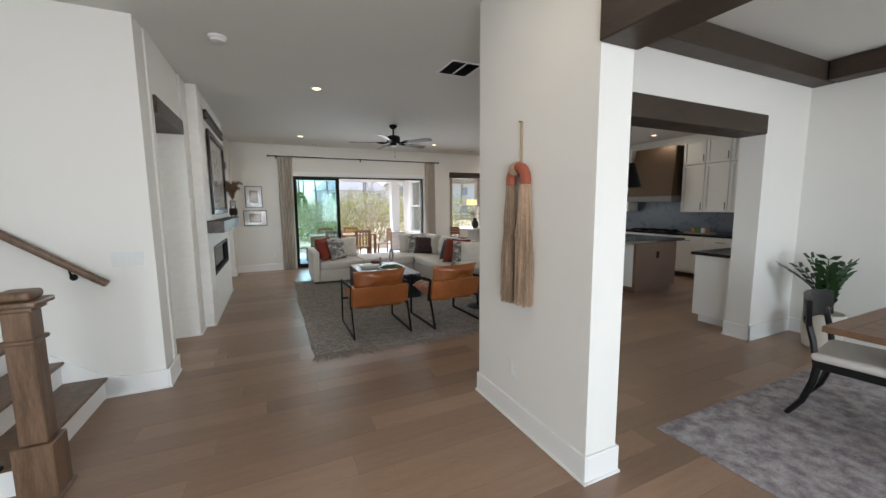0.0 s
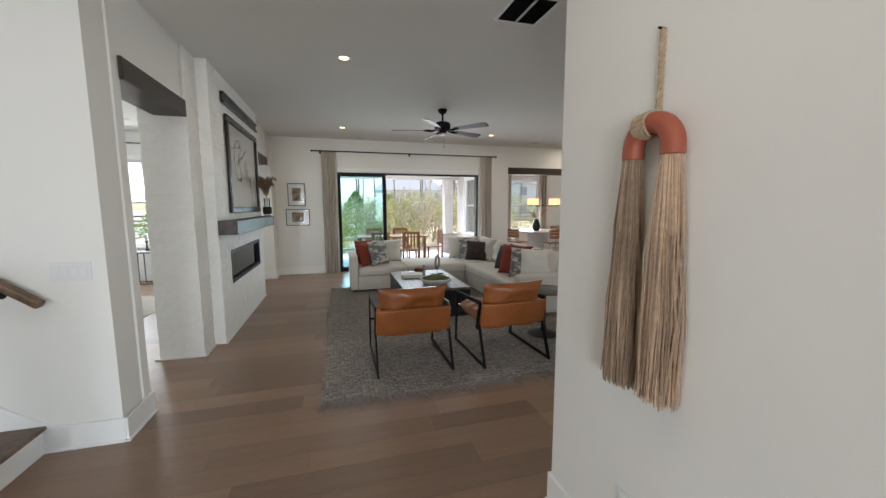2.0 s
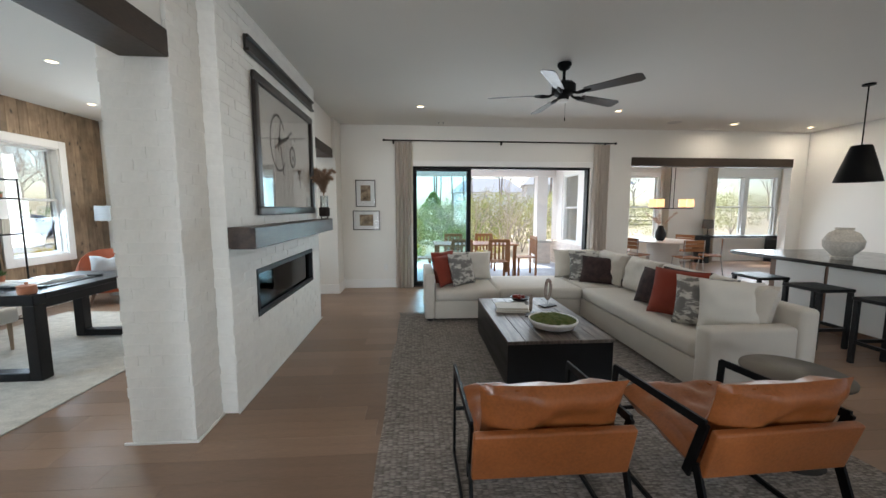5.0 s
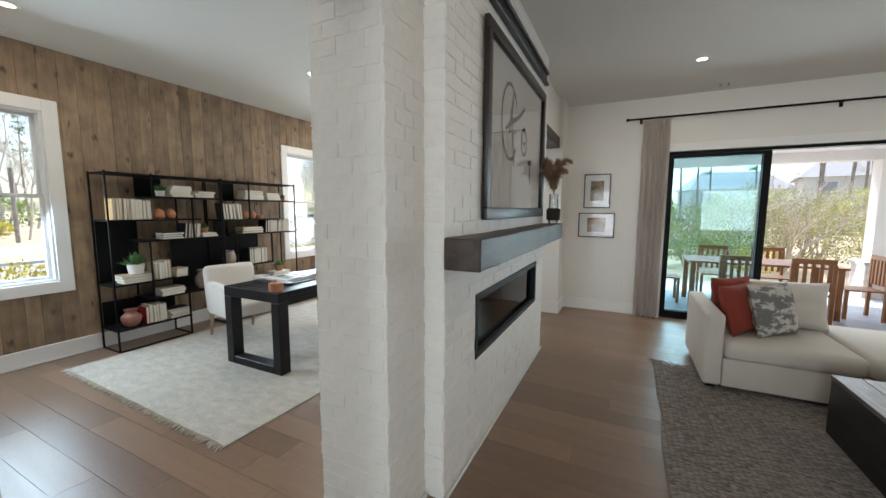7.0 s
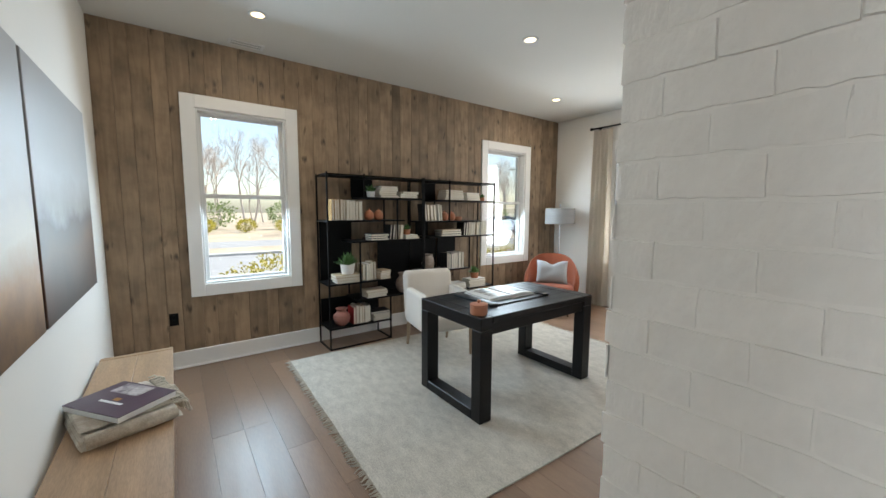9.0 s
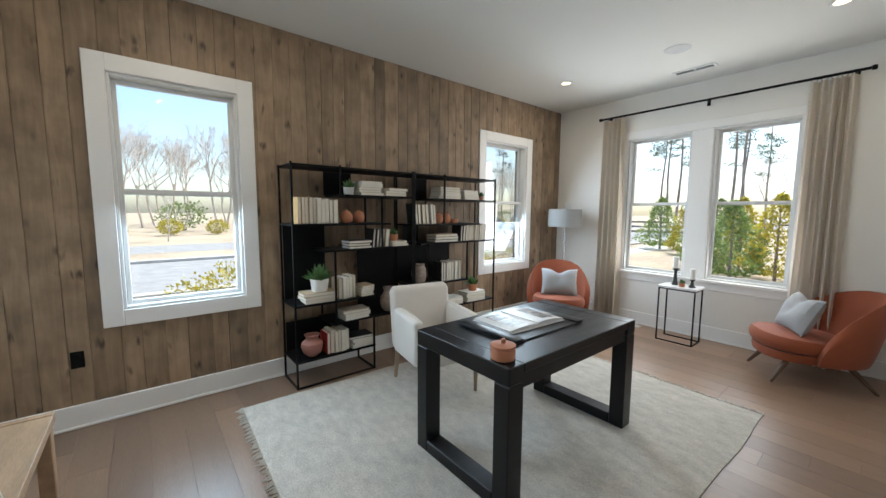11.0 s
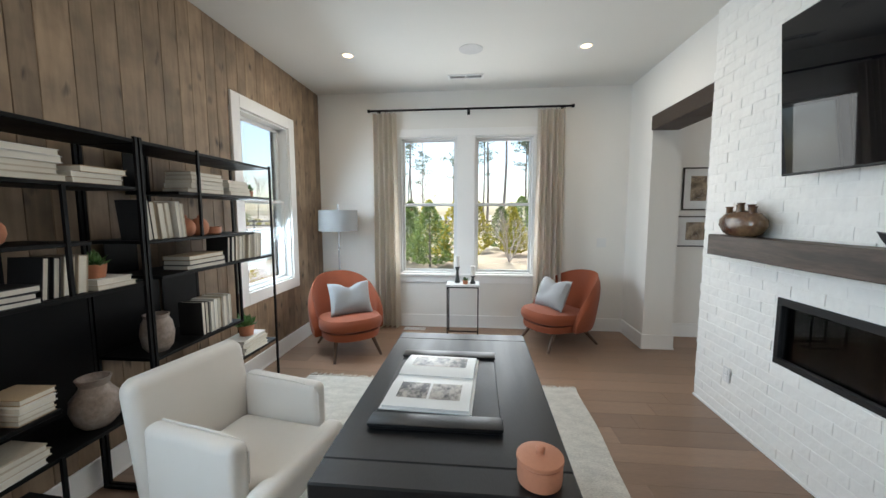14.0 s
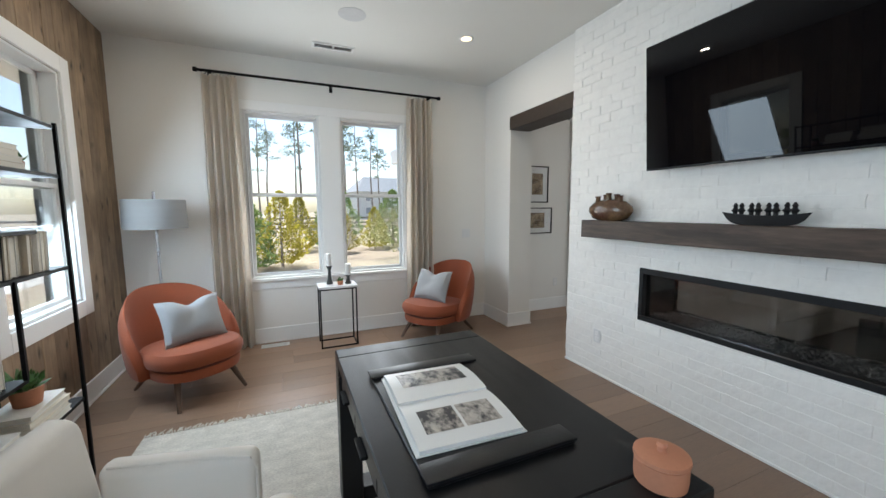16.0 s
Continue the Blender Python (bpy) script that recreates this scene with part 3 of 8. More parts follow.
# wall with the hanging
structure("wall_tassel", WALL, (1.325, 1.555, 1.37, 2.53, 0, H), label="cream painted wall end between hall and dining room", category="wall")
structure("wall_dining_north", WALL, (1.555, 1.9, 2.2, 2.44, 0, H), (1.9, 4.64, 2.2, 2.44, 2.47, H), (4.64, 5.5, 2.2, 2.44, 0, H), label="cream dining room wall with a kitchen opening", category="wall")
structure("wall_dining_east", WALL, (5.5, 5.7, -4.0, 2.44, 0, H), label="cream dining room wall", category="wall")
structure("wall_south", WALL, (-5.45, -2.4, -4.0, -3.85, 0, H), (-2.4, 0.0, -4.0, -3.85, 2.45, H), (0.0, 2.2, -4.0, -3.85, 0, H), (2.2, 4.8, -4.0, -3.85, 0, 0.6), (2.2, 4.8, -4.0, -3.85, 2.45, H), (4.8, 5.7, -4.0, -3.85, 0, H), label="plain cream wall behind the entrance", category="wall")
structure("wall_hall_west", WALL, (-5.45, -5.3, -3.85, 3.755, 0, H), label="plain cream stair wall", category="wall")
structure("wall_kitchen_east", WALL, (8.32, 8.5, 2.44, NY, 0, H), label="cream kitchen wall", category="wall")


# brick mass with the see-through firebox cut through it
FY0, FY1, FZ0, FZ1 = 5.94, 7.59, 0.605, 1.01
chase = structure("wall_chase", BRICK, (-1.445, -1.055, 5.185, 5.51, 0, H), (-1.335, -0.945, 5.515, FY0, 0, H), (-1.335, -0.945, FY0, FY1, 0, FZ0), (-1.335, -0.945, FY0, FY1, FZ1, H),
                  (-1.335, -0.945, FY1, 7.93, 0, H), (-1.335, -1.055, 7.93, 8.365, 0, H), label="white painted brick chimney wall with a linear firebox", category="wall")


def beam(name, b, label):
    ob = thing(name, (b[0] + b[1]) / 2, (b[2] + b[3]) / 2, b[4], 0, label, "beam")
    cx, cy = (b[0] + b[1]) / 2, (b[2] + b[3]) / 2
    boxes("timber", BEAM, ob, (b[0] - cx, b[1] - cx, b[2] - cy, b[3] - cy, 0, b[5] - b[4]), bevel=0.006)
    return ob


beam("lintel_beam", (-1.325, -1.045, 4.085, 5.18, 2.385, 2.54), "dark stained wooden lintel over the office opening")
beam("lintel_beam", (-1.325, -1.045, 8.37, 9.435, 2.385, 2.535), "dark stained wooden lintel over the rear passage")
beam("lintel_beam", (4.60, 8.0, NY - 0.025, NY + 0.18, 2.355, 2.52), "long dark wooden lintel over the dining nook opening")
beam("lintel_beam", (1.9, 4.62, 2.18, 2.46, 2.27, 2.465), "dark stained wooden lintel over the kitchen opening")
beam("header_beam", (1.305, 1.575, -3.8, 1.368, 2.33, 2.60), "dark stained wooden header beam beside the hall")
structure("wall_over_header", WALL, (1.33, 1.55, -3.85, 1.37, 2.60, H), label="cream wall above the header beam", category="wall")
for b in ((1.56, 5.5, 2.0, 2.197, 2.84, 3.04), (5.28, 5.497, -3.8, 1.99, 2.84, 3.04), (1.56, 5.27, 0.35, 0.56, 2.84, 3.04), (1.56, 1.76, -3.8, 0.34, 2.84, 3.04)):
    beam("ceiling_beam", b, "dark stained coffer beam on the dining ceiling")


def base(name, *bs):
    """Skirting boards with a shoe moulding."""
    bm = bmesh.new()
    for x0, x1, y0, y1 in bs:
        bx(bm, x0, x1, y0, y1, 0.0, 0.165, bevel=0.004)
        e = 0.008
        bx(bm, x0 - e, x1 + e, y0 - e, y1 + e, 0.0, 0.018, bevel=0.003)
    return tagged(part(name, bm, TRIM), "tall white painted baseboard", "baseboard", "", "structure")


base("baseboard_office", (-5.25, -1.31, OY - 0.016, OY), (-5.25, -5.234, 4.0, OY), (-5.25, -1.31, 4.0, 4.016), (-1.326, -1.31, 9.43, OY), (-1.326, -0.984, 9.414, 9.43), (-1.326, -1.31, 4.0, 4.09))
base("baseboard_living", (-1.0, 0.31, NY - 0.016, NY), (-1.0, -0.984, 9.43, NY), (3.78, 4.61, NY - 0.016, NY), (8.0, 10.4, NY - 0.016, NY))
base("baseboard_hall", (1.309, 1.325, 1.354, 2.546), (1.325, 1.571, 1.354, 1.37), (1.555, 1.571, 1.37, 2.2), (1.325, 1.9, 2.53, 2.546), (-1.5, -1.07, 3.739, 3.755), (-1.07, -1.054, 3.739, 4.106), (-1.31, -1.07, 4.09, 4.106))
base("baseboard_dining", (4.624, 5.5, 2.184, 2.2), (4.624, 4.64, 2.184, 2.456), (5.484, 5.5, -3.8, 2.2))
for b in ((-1.49, -1.03, 5.165, 5.178), (-1.048, -1.03, 5.178, 5.50), (-0.937, -0.925, 5.50, 7.94), (-1.348, -1.336, 5.52, 8.37)):
    structure("trim_shoe", TRIM, (*b, 0, 0.018), bevel=0.003, label="thin white shoe moulding under the brick", category="trim")


def window(name, axis, face, a0, a1, z0, z1, out, casing=None, label="white double-hung window"):
    """A double-hung window: casing, frame, two sashes with panes. axis: the direction it runs along; out: +1/-1 way outside."""
    ob = tagged(new(name), label, "window", "", "structure")

    def bb(u0, u1, d0, d1, h0, h1):
        d0, d1 = sorted((face + out * d0, face + out * d1))
        return (u0, u1, d0, d1, h0, h1) if axis == "x" else (d0, d1, u0, u1, h0, h1)
    fw = 0.02
    boxes("window_frame", PLASTIC, ob, bb(a0, a0 + fw, 0.0, 0.15, z0, z1), bb(a1 - fw, a1, 0.0, 0.15, z0, z1), bb(a0 + fw, a1 - fw, 0.0, 0.15, z1 - fw, z1), bb(a0 + fw, a1 - fw, 0.0, 0.15, z0, z0 + fw), bevel=0.003)
    zm, s = (z0 + z1) / 2 + 0.02, 0.03
    for nm, d, h0, h1 in (("upper_sash", 0.10, zm - 0.02, z1 - fw), ("lower_sash", 0.06, z0 + fw, zm + 0.02)):
        u0, u1 = a0 + fw, a1 - fw
        sash = boxes(nm, PLASTIC, ob, bb(u0, u0 + s, d, d + 0.035, h0, h1), bb(u1 - s, u1, d, d + 0.035, h0, h1), bb(u0 + s, u1 - s, d, d + 0.035, h0, h0 + s), bb(u0 + s, u1 - s, d, d + 0.035, h1 - s, h1), bevel=0.003)
        p = boxes("pane", GLASS, sash, bb(u0 + s, u1 - s, d + 0.015, d + 0.019, h0 + s, h1 - s))
        p.visible_shadow = False
    if casing:
        w = casing
        boxes("casing", TRIM, ob, bb(a0 - w, a0, -0.022, 0.0, z0 - w, z1 + w), bb(a1, a1 + w, -0.022, 0.0, z0 - w, z1 + w), bb(a0, a1, -0.022, 0.0, z1, z1 + w), bb(a0, a1, -0.022, 0.0, z0 - w, z0), bevel=0.003)
    return ob


window("window_1", "y", -5.25, 4.70, 5.49, 0.79, 2.44, -1, 0.115, "white double-hung window with wide flat casing")
window("window_2", "y", -5.25, 8.36, 9.20, 0.79, 2.44, -1, 0.115, "white double-hung window with wide flat casing")
window("window_3", "x", OY, -4.17, -3.42, 0.72, 2.49, 1, None, "white double-hung window beside linen curtains")
window("window_4", "x", OY, -3.20, -2.45, 0.72, 2.49, 1, None, "white double-hung window beside linen curtains")
structure("trim_window", TRIM, (-4.24, -2.38, OY - 0.02, OY, 2.49, 2.585), (-3.42, -3.20, OY - 0.016, OY, 0.72, 2.49), (-4.28, -2.34, OY - 0.05, OY, 0.69, 0.72), (-4.24, -2.38, OY - 0.018, OY, 0.60, 0.69), (-4.24, -4.17, OY - 0.018, OY, 0.72, 2.49), (-2.45, -2.38, OY - 0.018, OY, 0.72, 2.49),
          bevel=0.003, label="white window head, mullion and sill trim", category="trim")


def curtain(x0, x1, y, z1, material, label, folds=6, flare=0.0):
    ob = thing("curtain", (x0 + x1) / 2, y, 0.012, 0, label, "curtain")
    n, rows = folds * 10, 14
    bm = bmesh.new()
    grid = []
    for j in range(rows + 1):
        h = j / rows
        row = []
        for i in range(n + 1):
            u = i / n
            wob = 0.15 * math.sin(7 * h + 3 * u)
            d = 0.048 * math.cos(2 * math.pi * folds * u + wob + 0.5 * math.sin(9 * u)) * (0.7 + 0.3 * (1 - h)) + 0.008 * math.sin(13 * u + 5 * h)
            w = (x1 - x0) * (1 + flare * (1 - h))
            row.append(bm.verts.new(((u - 0.5) * w, d, h * (z1 - 0.012))))
        grid.append(row)
    for r, q in zip(grid, grid[1:]):
        for i in range(n):
            bm.faces.new((r[i], r[i + 1], q[i + 1], q[i]))
    bmesh.ops.solidify(bm, geom=bm.faces[:], thickness=0.004)
    part("panel", bm, material, ob)
    bm = bmesh.new()
    for k in range(folds):
        tube(bm, [((k + 0.5) / folds * (x1 - x0) - (x1 - x0) / 2 + 0.024 * math.cos(a), 0, z1 + 0.012 + 0.024 * math.sin(a)) for a in np.linspace(0, 2 * math.pi, 11)], 0.003, 5)
    part("ring", bm, BLACK, ob)
    return ob


def curtain_rod(x0, x1, y, z, wall):
    ob = thing("curtain_rod", (x0 + x1) / 2, y, z, 0, "black metal curtain rod fixed to the wall", "curtain rod")
    w = (x1 - x0) / 2
    bm = bmesh.new()
    rod(bm, (-w, 0, 0), (w, 0, 0), 0.013, 12)
    part("rail", bm, BLACK, ob)
    for s in (-1, 1):
        bm = bmesh.new()
        lathe(bm, [(0.013, 0), (0.022, 0.004), (0.022, 0.03), (0.015, 0.036)], 14, m=pose(s * w, 0, 0, 0, 90 * s, 0))
        part("finial", bm, BLACK, ob)
    for s in (-0.93, 0, 0.93):
        bm = bmesh.new()
        rod(bm, (s * w, 0, 0), (s * w, wall - y, -0.012), 0.007, 8)
        bx(bm, s * w - 0.018, s * w + 0.018, wall - y - 0.006, wall - y, -0.05, 0.03, bevel=0.003)
        part("bracket", bm, BLACK, ob)


curtain_rod(-4.52, -2.04, OY - 0.10, 2.80, OY)
curtain(-4.50, -4.19, OY - 0.10, 2.765, LINEN, "pale linen curtain drawn aside in folds", 5, 0.15)
curtain(-2.43, -2.10, OY - 0.10, 2.765, LINEN, "pale linen curtain drawn aside in folds", 5, 0.12)
curtain_rod(-0.18, 4.19, NY - 0.10, 2.76, NY)
curtain(0.0, 0.33, NY - 0.10, 2.725, GREIGE, "greige curtain hanging beside the sliding door", 5, 0.0)
curtain(3.80, 4.12, NY - 0.10, 2.725, GREIGE, "greige curtain hanging beside the sliding door", 5, 0.1)

# sliding door: two leaves slid to one side, the rest open
door = tagged(new("door_1"), "black framed sliding glass door standing open", "door", "", "structure")
boxes("door_frame", BLACK, door, (0.325, 0.36, NY + 0.01, NY + 0.15, 0, 2.305), (3.73, 3.765, NY + 0.01, NY + 0.15, 0, 2.305), (0.36, 3.73, NY + 0.01, NY + 0.15, 2.27, 2.305), (0.36, 3.73, NY + 0.01, NY + 0.15, 0.0, 0.015), bevel=0.002)
for y0 in (NY + 0.03, NY + 0.085):
    leaf = boxes("leaf", BLACK, door, (0.36, 0.40, y0, y0 + 0.04, 0.02, 2.265), (1.36, 1.44, y0, y0 + 0.04, 0.02, 2.265), (0.40, 1.36, y0, y0 + 0.04, 2.225, 2.265), (0.40, 1.36, y0, y0 + 0.04, 0.02, 0.10), bevel=0.002)
    p = boxes("pane", TINT, leaf, (0.40, 1.36, y0 + 0.018, y0 + 0.022, 0.10, 2.225))
    p.visible_shadow = False
boxes("door_handle", BLACK, door, (1.385, 1.415, NY + 0.012, NY + 0.03, 0.95, 1.25), bevel=0.004)
structure("trim_door", TRIM, (0.25, 3.84, NY - 0.02, NY, 2.31, 2.41), (0.25, 0.315, NY - 0.02, NY, 0, 2.31), (3.77, 3.84, NY - 0.02, NY, 0, 2.31), bevel=0.003, label="white casing round the sliding door", category="trim")


# ---- ceiling fittings ----
def downlight(x, y):
    ob = thing("downlight", x, y, H, 0, "round recessed ceiling light, lit warm", "ceiling light", "recessed lights")
    bm = bmesh.new()
    lathe(bm, [(0.047, -0.004), (0.066, -0.006), (0.072, -0.003), (0.072, 0.0), (0.047, 0.0), (0.047, -0.004)], 28, caps=False)
    part("trim_ring", bm, PLASTIC, ob)
    bm = bmesh.new()
    lathe(bm, [(0.047, -0.003), (0.047, 0.0)], 24)
    part("lens", bm, BULB, ob, "glowing warm lens")


for x, y in OFFICE_LAMPS + LIVING_LAMPS:
    downlight(x, y)
    lamp = new("lamp", bpy.data.lights.new("lamp", "AREA"))
    lamp.data.shape, lamp.data.size, lamp.data.energy, lamp.data.color = "DISK", 0.1, LAMP_WATTS, (1.0, 0.86, 0.68)
    lamp.location = (x, y, H - 0.012)


def vent(x, y, w, d, rz, dark, label):
    ob = thing("ceiling_vent", x, y, H, rz, label, "vent")
    f = 0.025
    boxes("frame", PLASTIC, ob, (-w / 2, w / 2, -d / 2, -d / 2 + f, -0.008, 0), (-w / 2, w / 2, d / 2 - f, d / 2, -0.008, 0), (-w / 2, -w / 2 + f, -d / 2 + f, d / 2 - f, -0.008, 0), (w / 2 - f, w / 2, -d / 2 + f, d / 2 - f, -0.008, 0), (-0.01, 0.01, -d / 2 + f, d / 2 - f, -0.008, 0))
    boxes("backing", BLACK, ob, (-w / 2 + f, w / 2 - f, -d / 2 + f, d / 2 - f, -0.002, -0.001))
    n = int((d - 2 * f) / 0.022)
    for k in range(n):
        yy = -d / 2 + f + (k + 0.5) * (d - 2 * f) / n
        bm = bmesh.new()
        bx(bm, -w / 2 + f, w / 2 - f, -0.006, 0.006, -0.001, 0.001, m=pose(0, yy, -0.005, 35, 0, 0))
        part("slat", bm, CHAR if dark else PLASTIC, ob)


vent(1.79, 3.78, 0.38, 0.42, 0, True, "square white ceiling return vent with dark louvres")
vent(-3.30, 9.55, 0.40, 0.13, 0, False, "slim white ceiling supply vent")
vent(-5.10, 5.13, 0.13, 0.30, 0, False, "slim white ceiling supply vent")


reg = thing("floor_register", -3.97, 9.895, 0.0, 0, "small pale metal floor vent below the window", "vent")
boxes("frame", PLASTIC, reg, (-0.14, 0.14, -0.05, -0.042, 0.0005, 0.005), (-0.14, 0.14, 0.042, 0.05, 0.0005, 0.005), (-0.14, -0.132, -0.042, 0.042, 0.0005, 0.005), (0.132, 0.14, -0.042, 0.042, 0.0005, 0.005))
for k in range(8):
    boxes("slat", PLASTIC, reg, (-0.131, 0.131, -0.037 + 0.0098 * k, -0.032 + 0.0098 * k, 0.0005, 0.0042))


def speaker(x, y):
    ob = thing("ceiling_speaker", x, y, H, 0, "round flush white ceiling speaker grille", "speaker")
    bm = bmesh.new()
    lathe(bm, [(0.0, -0.006), (0.10, -0.006), (0.112, -0.003), (0.112, 0.0)], 32)
    part("grille", bm, mat("speaker_mesh", (0.55, 0.55, 0.55), 0.7, bump=0), ob)


speaker(-3.23, 8.86)
speaker(4.99, 9.28)
sm = thing("smoke_detector", -0.53, 3.94, H, 0, "white round smoke detector on the ceiling", "smoke detector")
bm = bmesh.new()
lathe(bm, [(0.035, -0.045), (0.055, -0.04), (0.062, -0.022), (0.072, -0.018), (0.074, 0.0)], 28)
part("body", bm, PLASTIC, sm)
for x in (0.80, 0.88):
    s = thing("sprinkler", x, 9.62, H, 0, "small metal sprinkler head in the ceiling", "sprinkler")
    bm = bmesh.new()
    lathe(bm, [(0.006, -0.03), (0.016, -0.028), (0.005, -0.01), (0.022, -0.002), (0.022, 0)], 14)
    part("head", bm, STEEL, s)


def outlet(x, y, z, rz, label, n=1, toggles=False, material=None):
    """A wall plate facing local -y."""
    ob = thing("wall_plate", x, y, z, rz, label, "switch" if toggles else "outlet")
    w = 0.07 + 0.046 * (n - 1)
    boxes("plate", material or PLASTIC, ob, (-w / 2, w / 2, -0.006, 0, -0.058, 0.058), bevel=0.002)
    for k in range(n):
        c = (k - (n - 1) / 2) * 0.046
        if toggles:
            boxes("rocker", material or PLASTIC, ob, (c - 0.016, c + 0.016, -0.010, -0.006, -0.033, 0.033), bevel=0.002)
        else:
            for dz in (-0.024, 0.024):
                boxes("socket", material or TRIM, ob, (c - 0.017, c + 0.017, -0.009, -0.006, dz - 0.018, dz + 0.018), bevel=0.003)


outlet(1.325, 2.05, 0.39, -90, "white outlet plate on the cream wall")
outlet(-1.265, 3.755, 1.14, 0, "four-gang white switch plate by the stairs", 4, True)
outlet(-1.60, OY, 1.14, 0, "white double switch plate on the office wall", 2, True)
outlet(-1.345, 7.975, 0.35, -90, "white outlet plate on the white brick")
outlet(-5.25, 4.44, 0.48, 90, "black outlet plate on the pine boards", 1, False, BLACK)
outlet(-0.20, NY, 0.39, 0, "white outlet plate on the rear wall")

# ---- soft shapes ----
def pillow(bm, w, h, d, p=3.0, n=14, seed=0, crumple=0.012, m=None):
    """A stuffed cushion lying in x-z, thick along y."""
    rnd = random.Random(seed)
    o = rnd.random() * 50
    sides = []
    for s in (-1, 1):
        g = []
        for j in range(n + 1):
            row = []
            for i in range(n + 1):
                u, v = 2 * i / n - 1, 2 * j / n - 1
                t = max((1 - abs(u) ** p) * (1 - abs(v) ** p), 0) ** 0.5
                pin = 1 - 0.07 * (1 - u * u) * (abs(v) ** 3)
                pin2 = 1 - 0.07 * (1 - v * v) * (abs(u) ** 3)
                q = Vector((u * w / 2 * pin2, s * t * d / 2, v * h / 2 * pin))
                q.y += s * t * crumple * noise.noise((q.x * 9 + o, q.z * 9, s))
                edge = i in (0, n) or j in (0, n)
                row.append(sides[0][j][i] if s == 1 and edge else bm.verts.new(q))
            g.append(row)
        sides.append(g)
        for j in range(n):
            for i in range(n):
                f = (g[j][i], g[j][i + 1], g[j + 1][i + 1], g[j + 1][i])
                try:
                    bm.faces.new(f if s == -1 else tuple(reversed(f)))
                except ValueError:
                    pass
    if m is not None:
        bmesh.ops.transform(bm, matrix=m, verts=list({v for g in sides for r in g for v in r}))


def throw_pillow(x, y, z, w, h, rx, rz, material, label, seed, chop=0.0, d=0.17):
    ob = thing("throw_pillow", x, y, z, rz, label, "pillow")
    bm = bmesh.new()
    pillow(bm, w, h, d, seed=seed, m=pose(0, 0, h / 2 * math.cos(radians(rx)), rx, 0, 0))
    if chop:
        for v in bm.verts:
            v.co.z -= chop * math.exp(-(v.co.x / (w * 0.16)) ** 2) * max(0, v.co.z / h - 0.35) * 1.6
    part("cover", bm, material, ob)
    return ob


def soft(bm, x0, x1, y0, y1, z0, z1, r=0.05, puff=0.0):
    """An upholstered block: round edges, slightly bulging."""
    vs = bx(bm, x0, x1, y0, y1, z0, z1, bevel=r, seg=4)
    return vs


# ---- office ----
def desk():
    ob = thing("desk", -3.245, 6.785, 0, 0, "large black stained wooden desk with closed leg frames", "desk")
    w, l, h = 0.375, 0.655, 0.775
    boxes("top", BLACKWOOD, ob, (-w, w, -l + 0.11, l - 0.11, h - 0.05, h), bevel=0.004)
    for s in (-1, 1):
        y0, y1 = sorted((s * l, s * (l - 0.11)))
        boxes("end_board", BLACKWOOD, ob, (-w, w, y0, y1, h - 0.095, h), bevel=0.005)
        for k in (-1, 1):
            x0, x1 = sorted((k * w, k * (w - 0.10)))
            boxes("leg", BLACKWOOD, ob, (x0, x1, y0, y1, 0.0145, h - 0.096), bevel=0.005)
        boxes("foot_rail", BLACKWOOD, ob, (-w + 0.101, w - 0.101, y0, y1, 0.0145, 0.09), bevel=0.005)
    boxes("apron", BLACKWOOD, ob, (w - 0.04, w - 0.015, -l + 0.11, l - 0.11, h - 0.135, h - 0.051), bevel=0.003)
    for a, b in ((-l + 0.12, -0.185), (-0.175, 0.175), (0.185, l - 0.12)):
        dr = boxes("drawer_front", BLACKWOOD, ob, (-w + 0.012, -w + 0.034, a, b, h - 0.145, h - 0.055), bevel=0.003)
        boxes("handle", BLACK, dr, (-w - 0.012, -w + 0.012, (a + b) / 2 - 0.06, (a + b) / 2 + 0.06, h - 0.11, h - 0.098), bevel=0.003)


desk()
pad = thing("desk_pad", -3.295, 6.73, 0.775, 0, "black leather desk pad with raised end rolls", "desk pad")
boxes("mat", HIDE, pad, (-0.23, 0.23, -0.33, 0.36, 0.0, 0.010), bevel=0.003)
for a, b in ((-0.335, -0.255), (0.285, 0.365)):
    bm = bmesh.new()
    bx(bm, -0.235, 0.235, a, b, 0.0105, 0.022, bevel=0.005, seg=2)
    part("end_roll", bm, HIDE, pad)

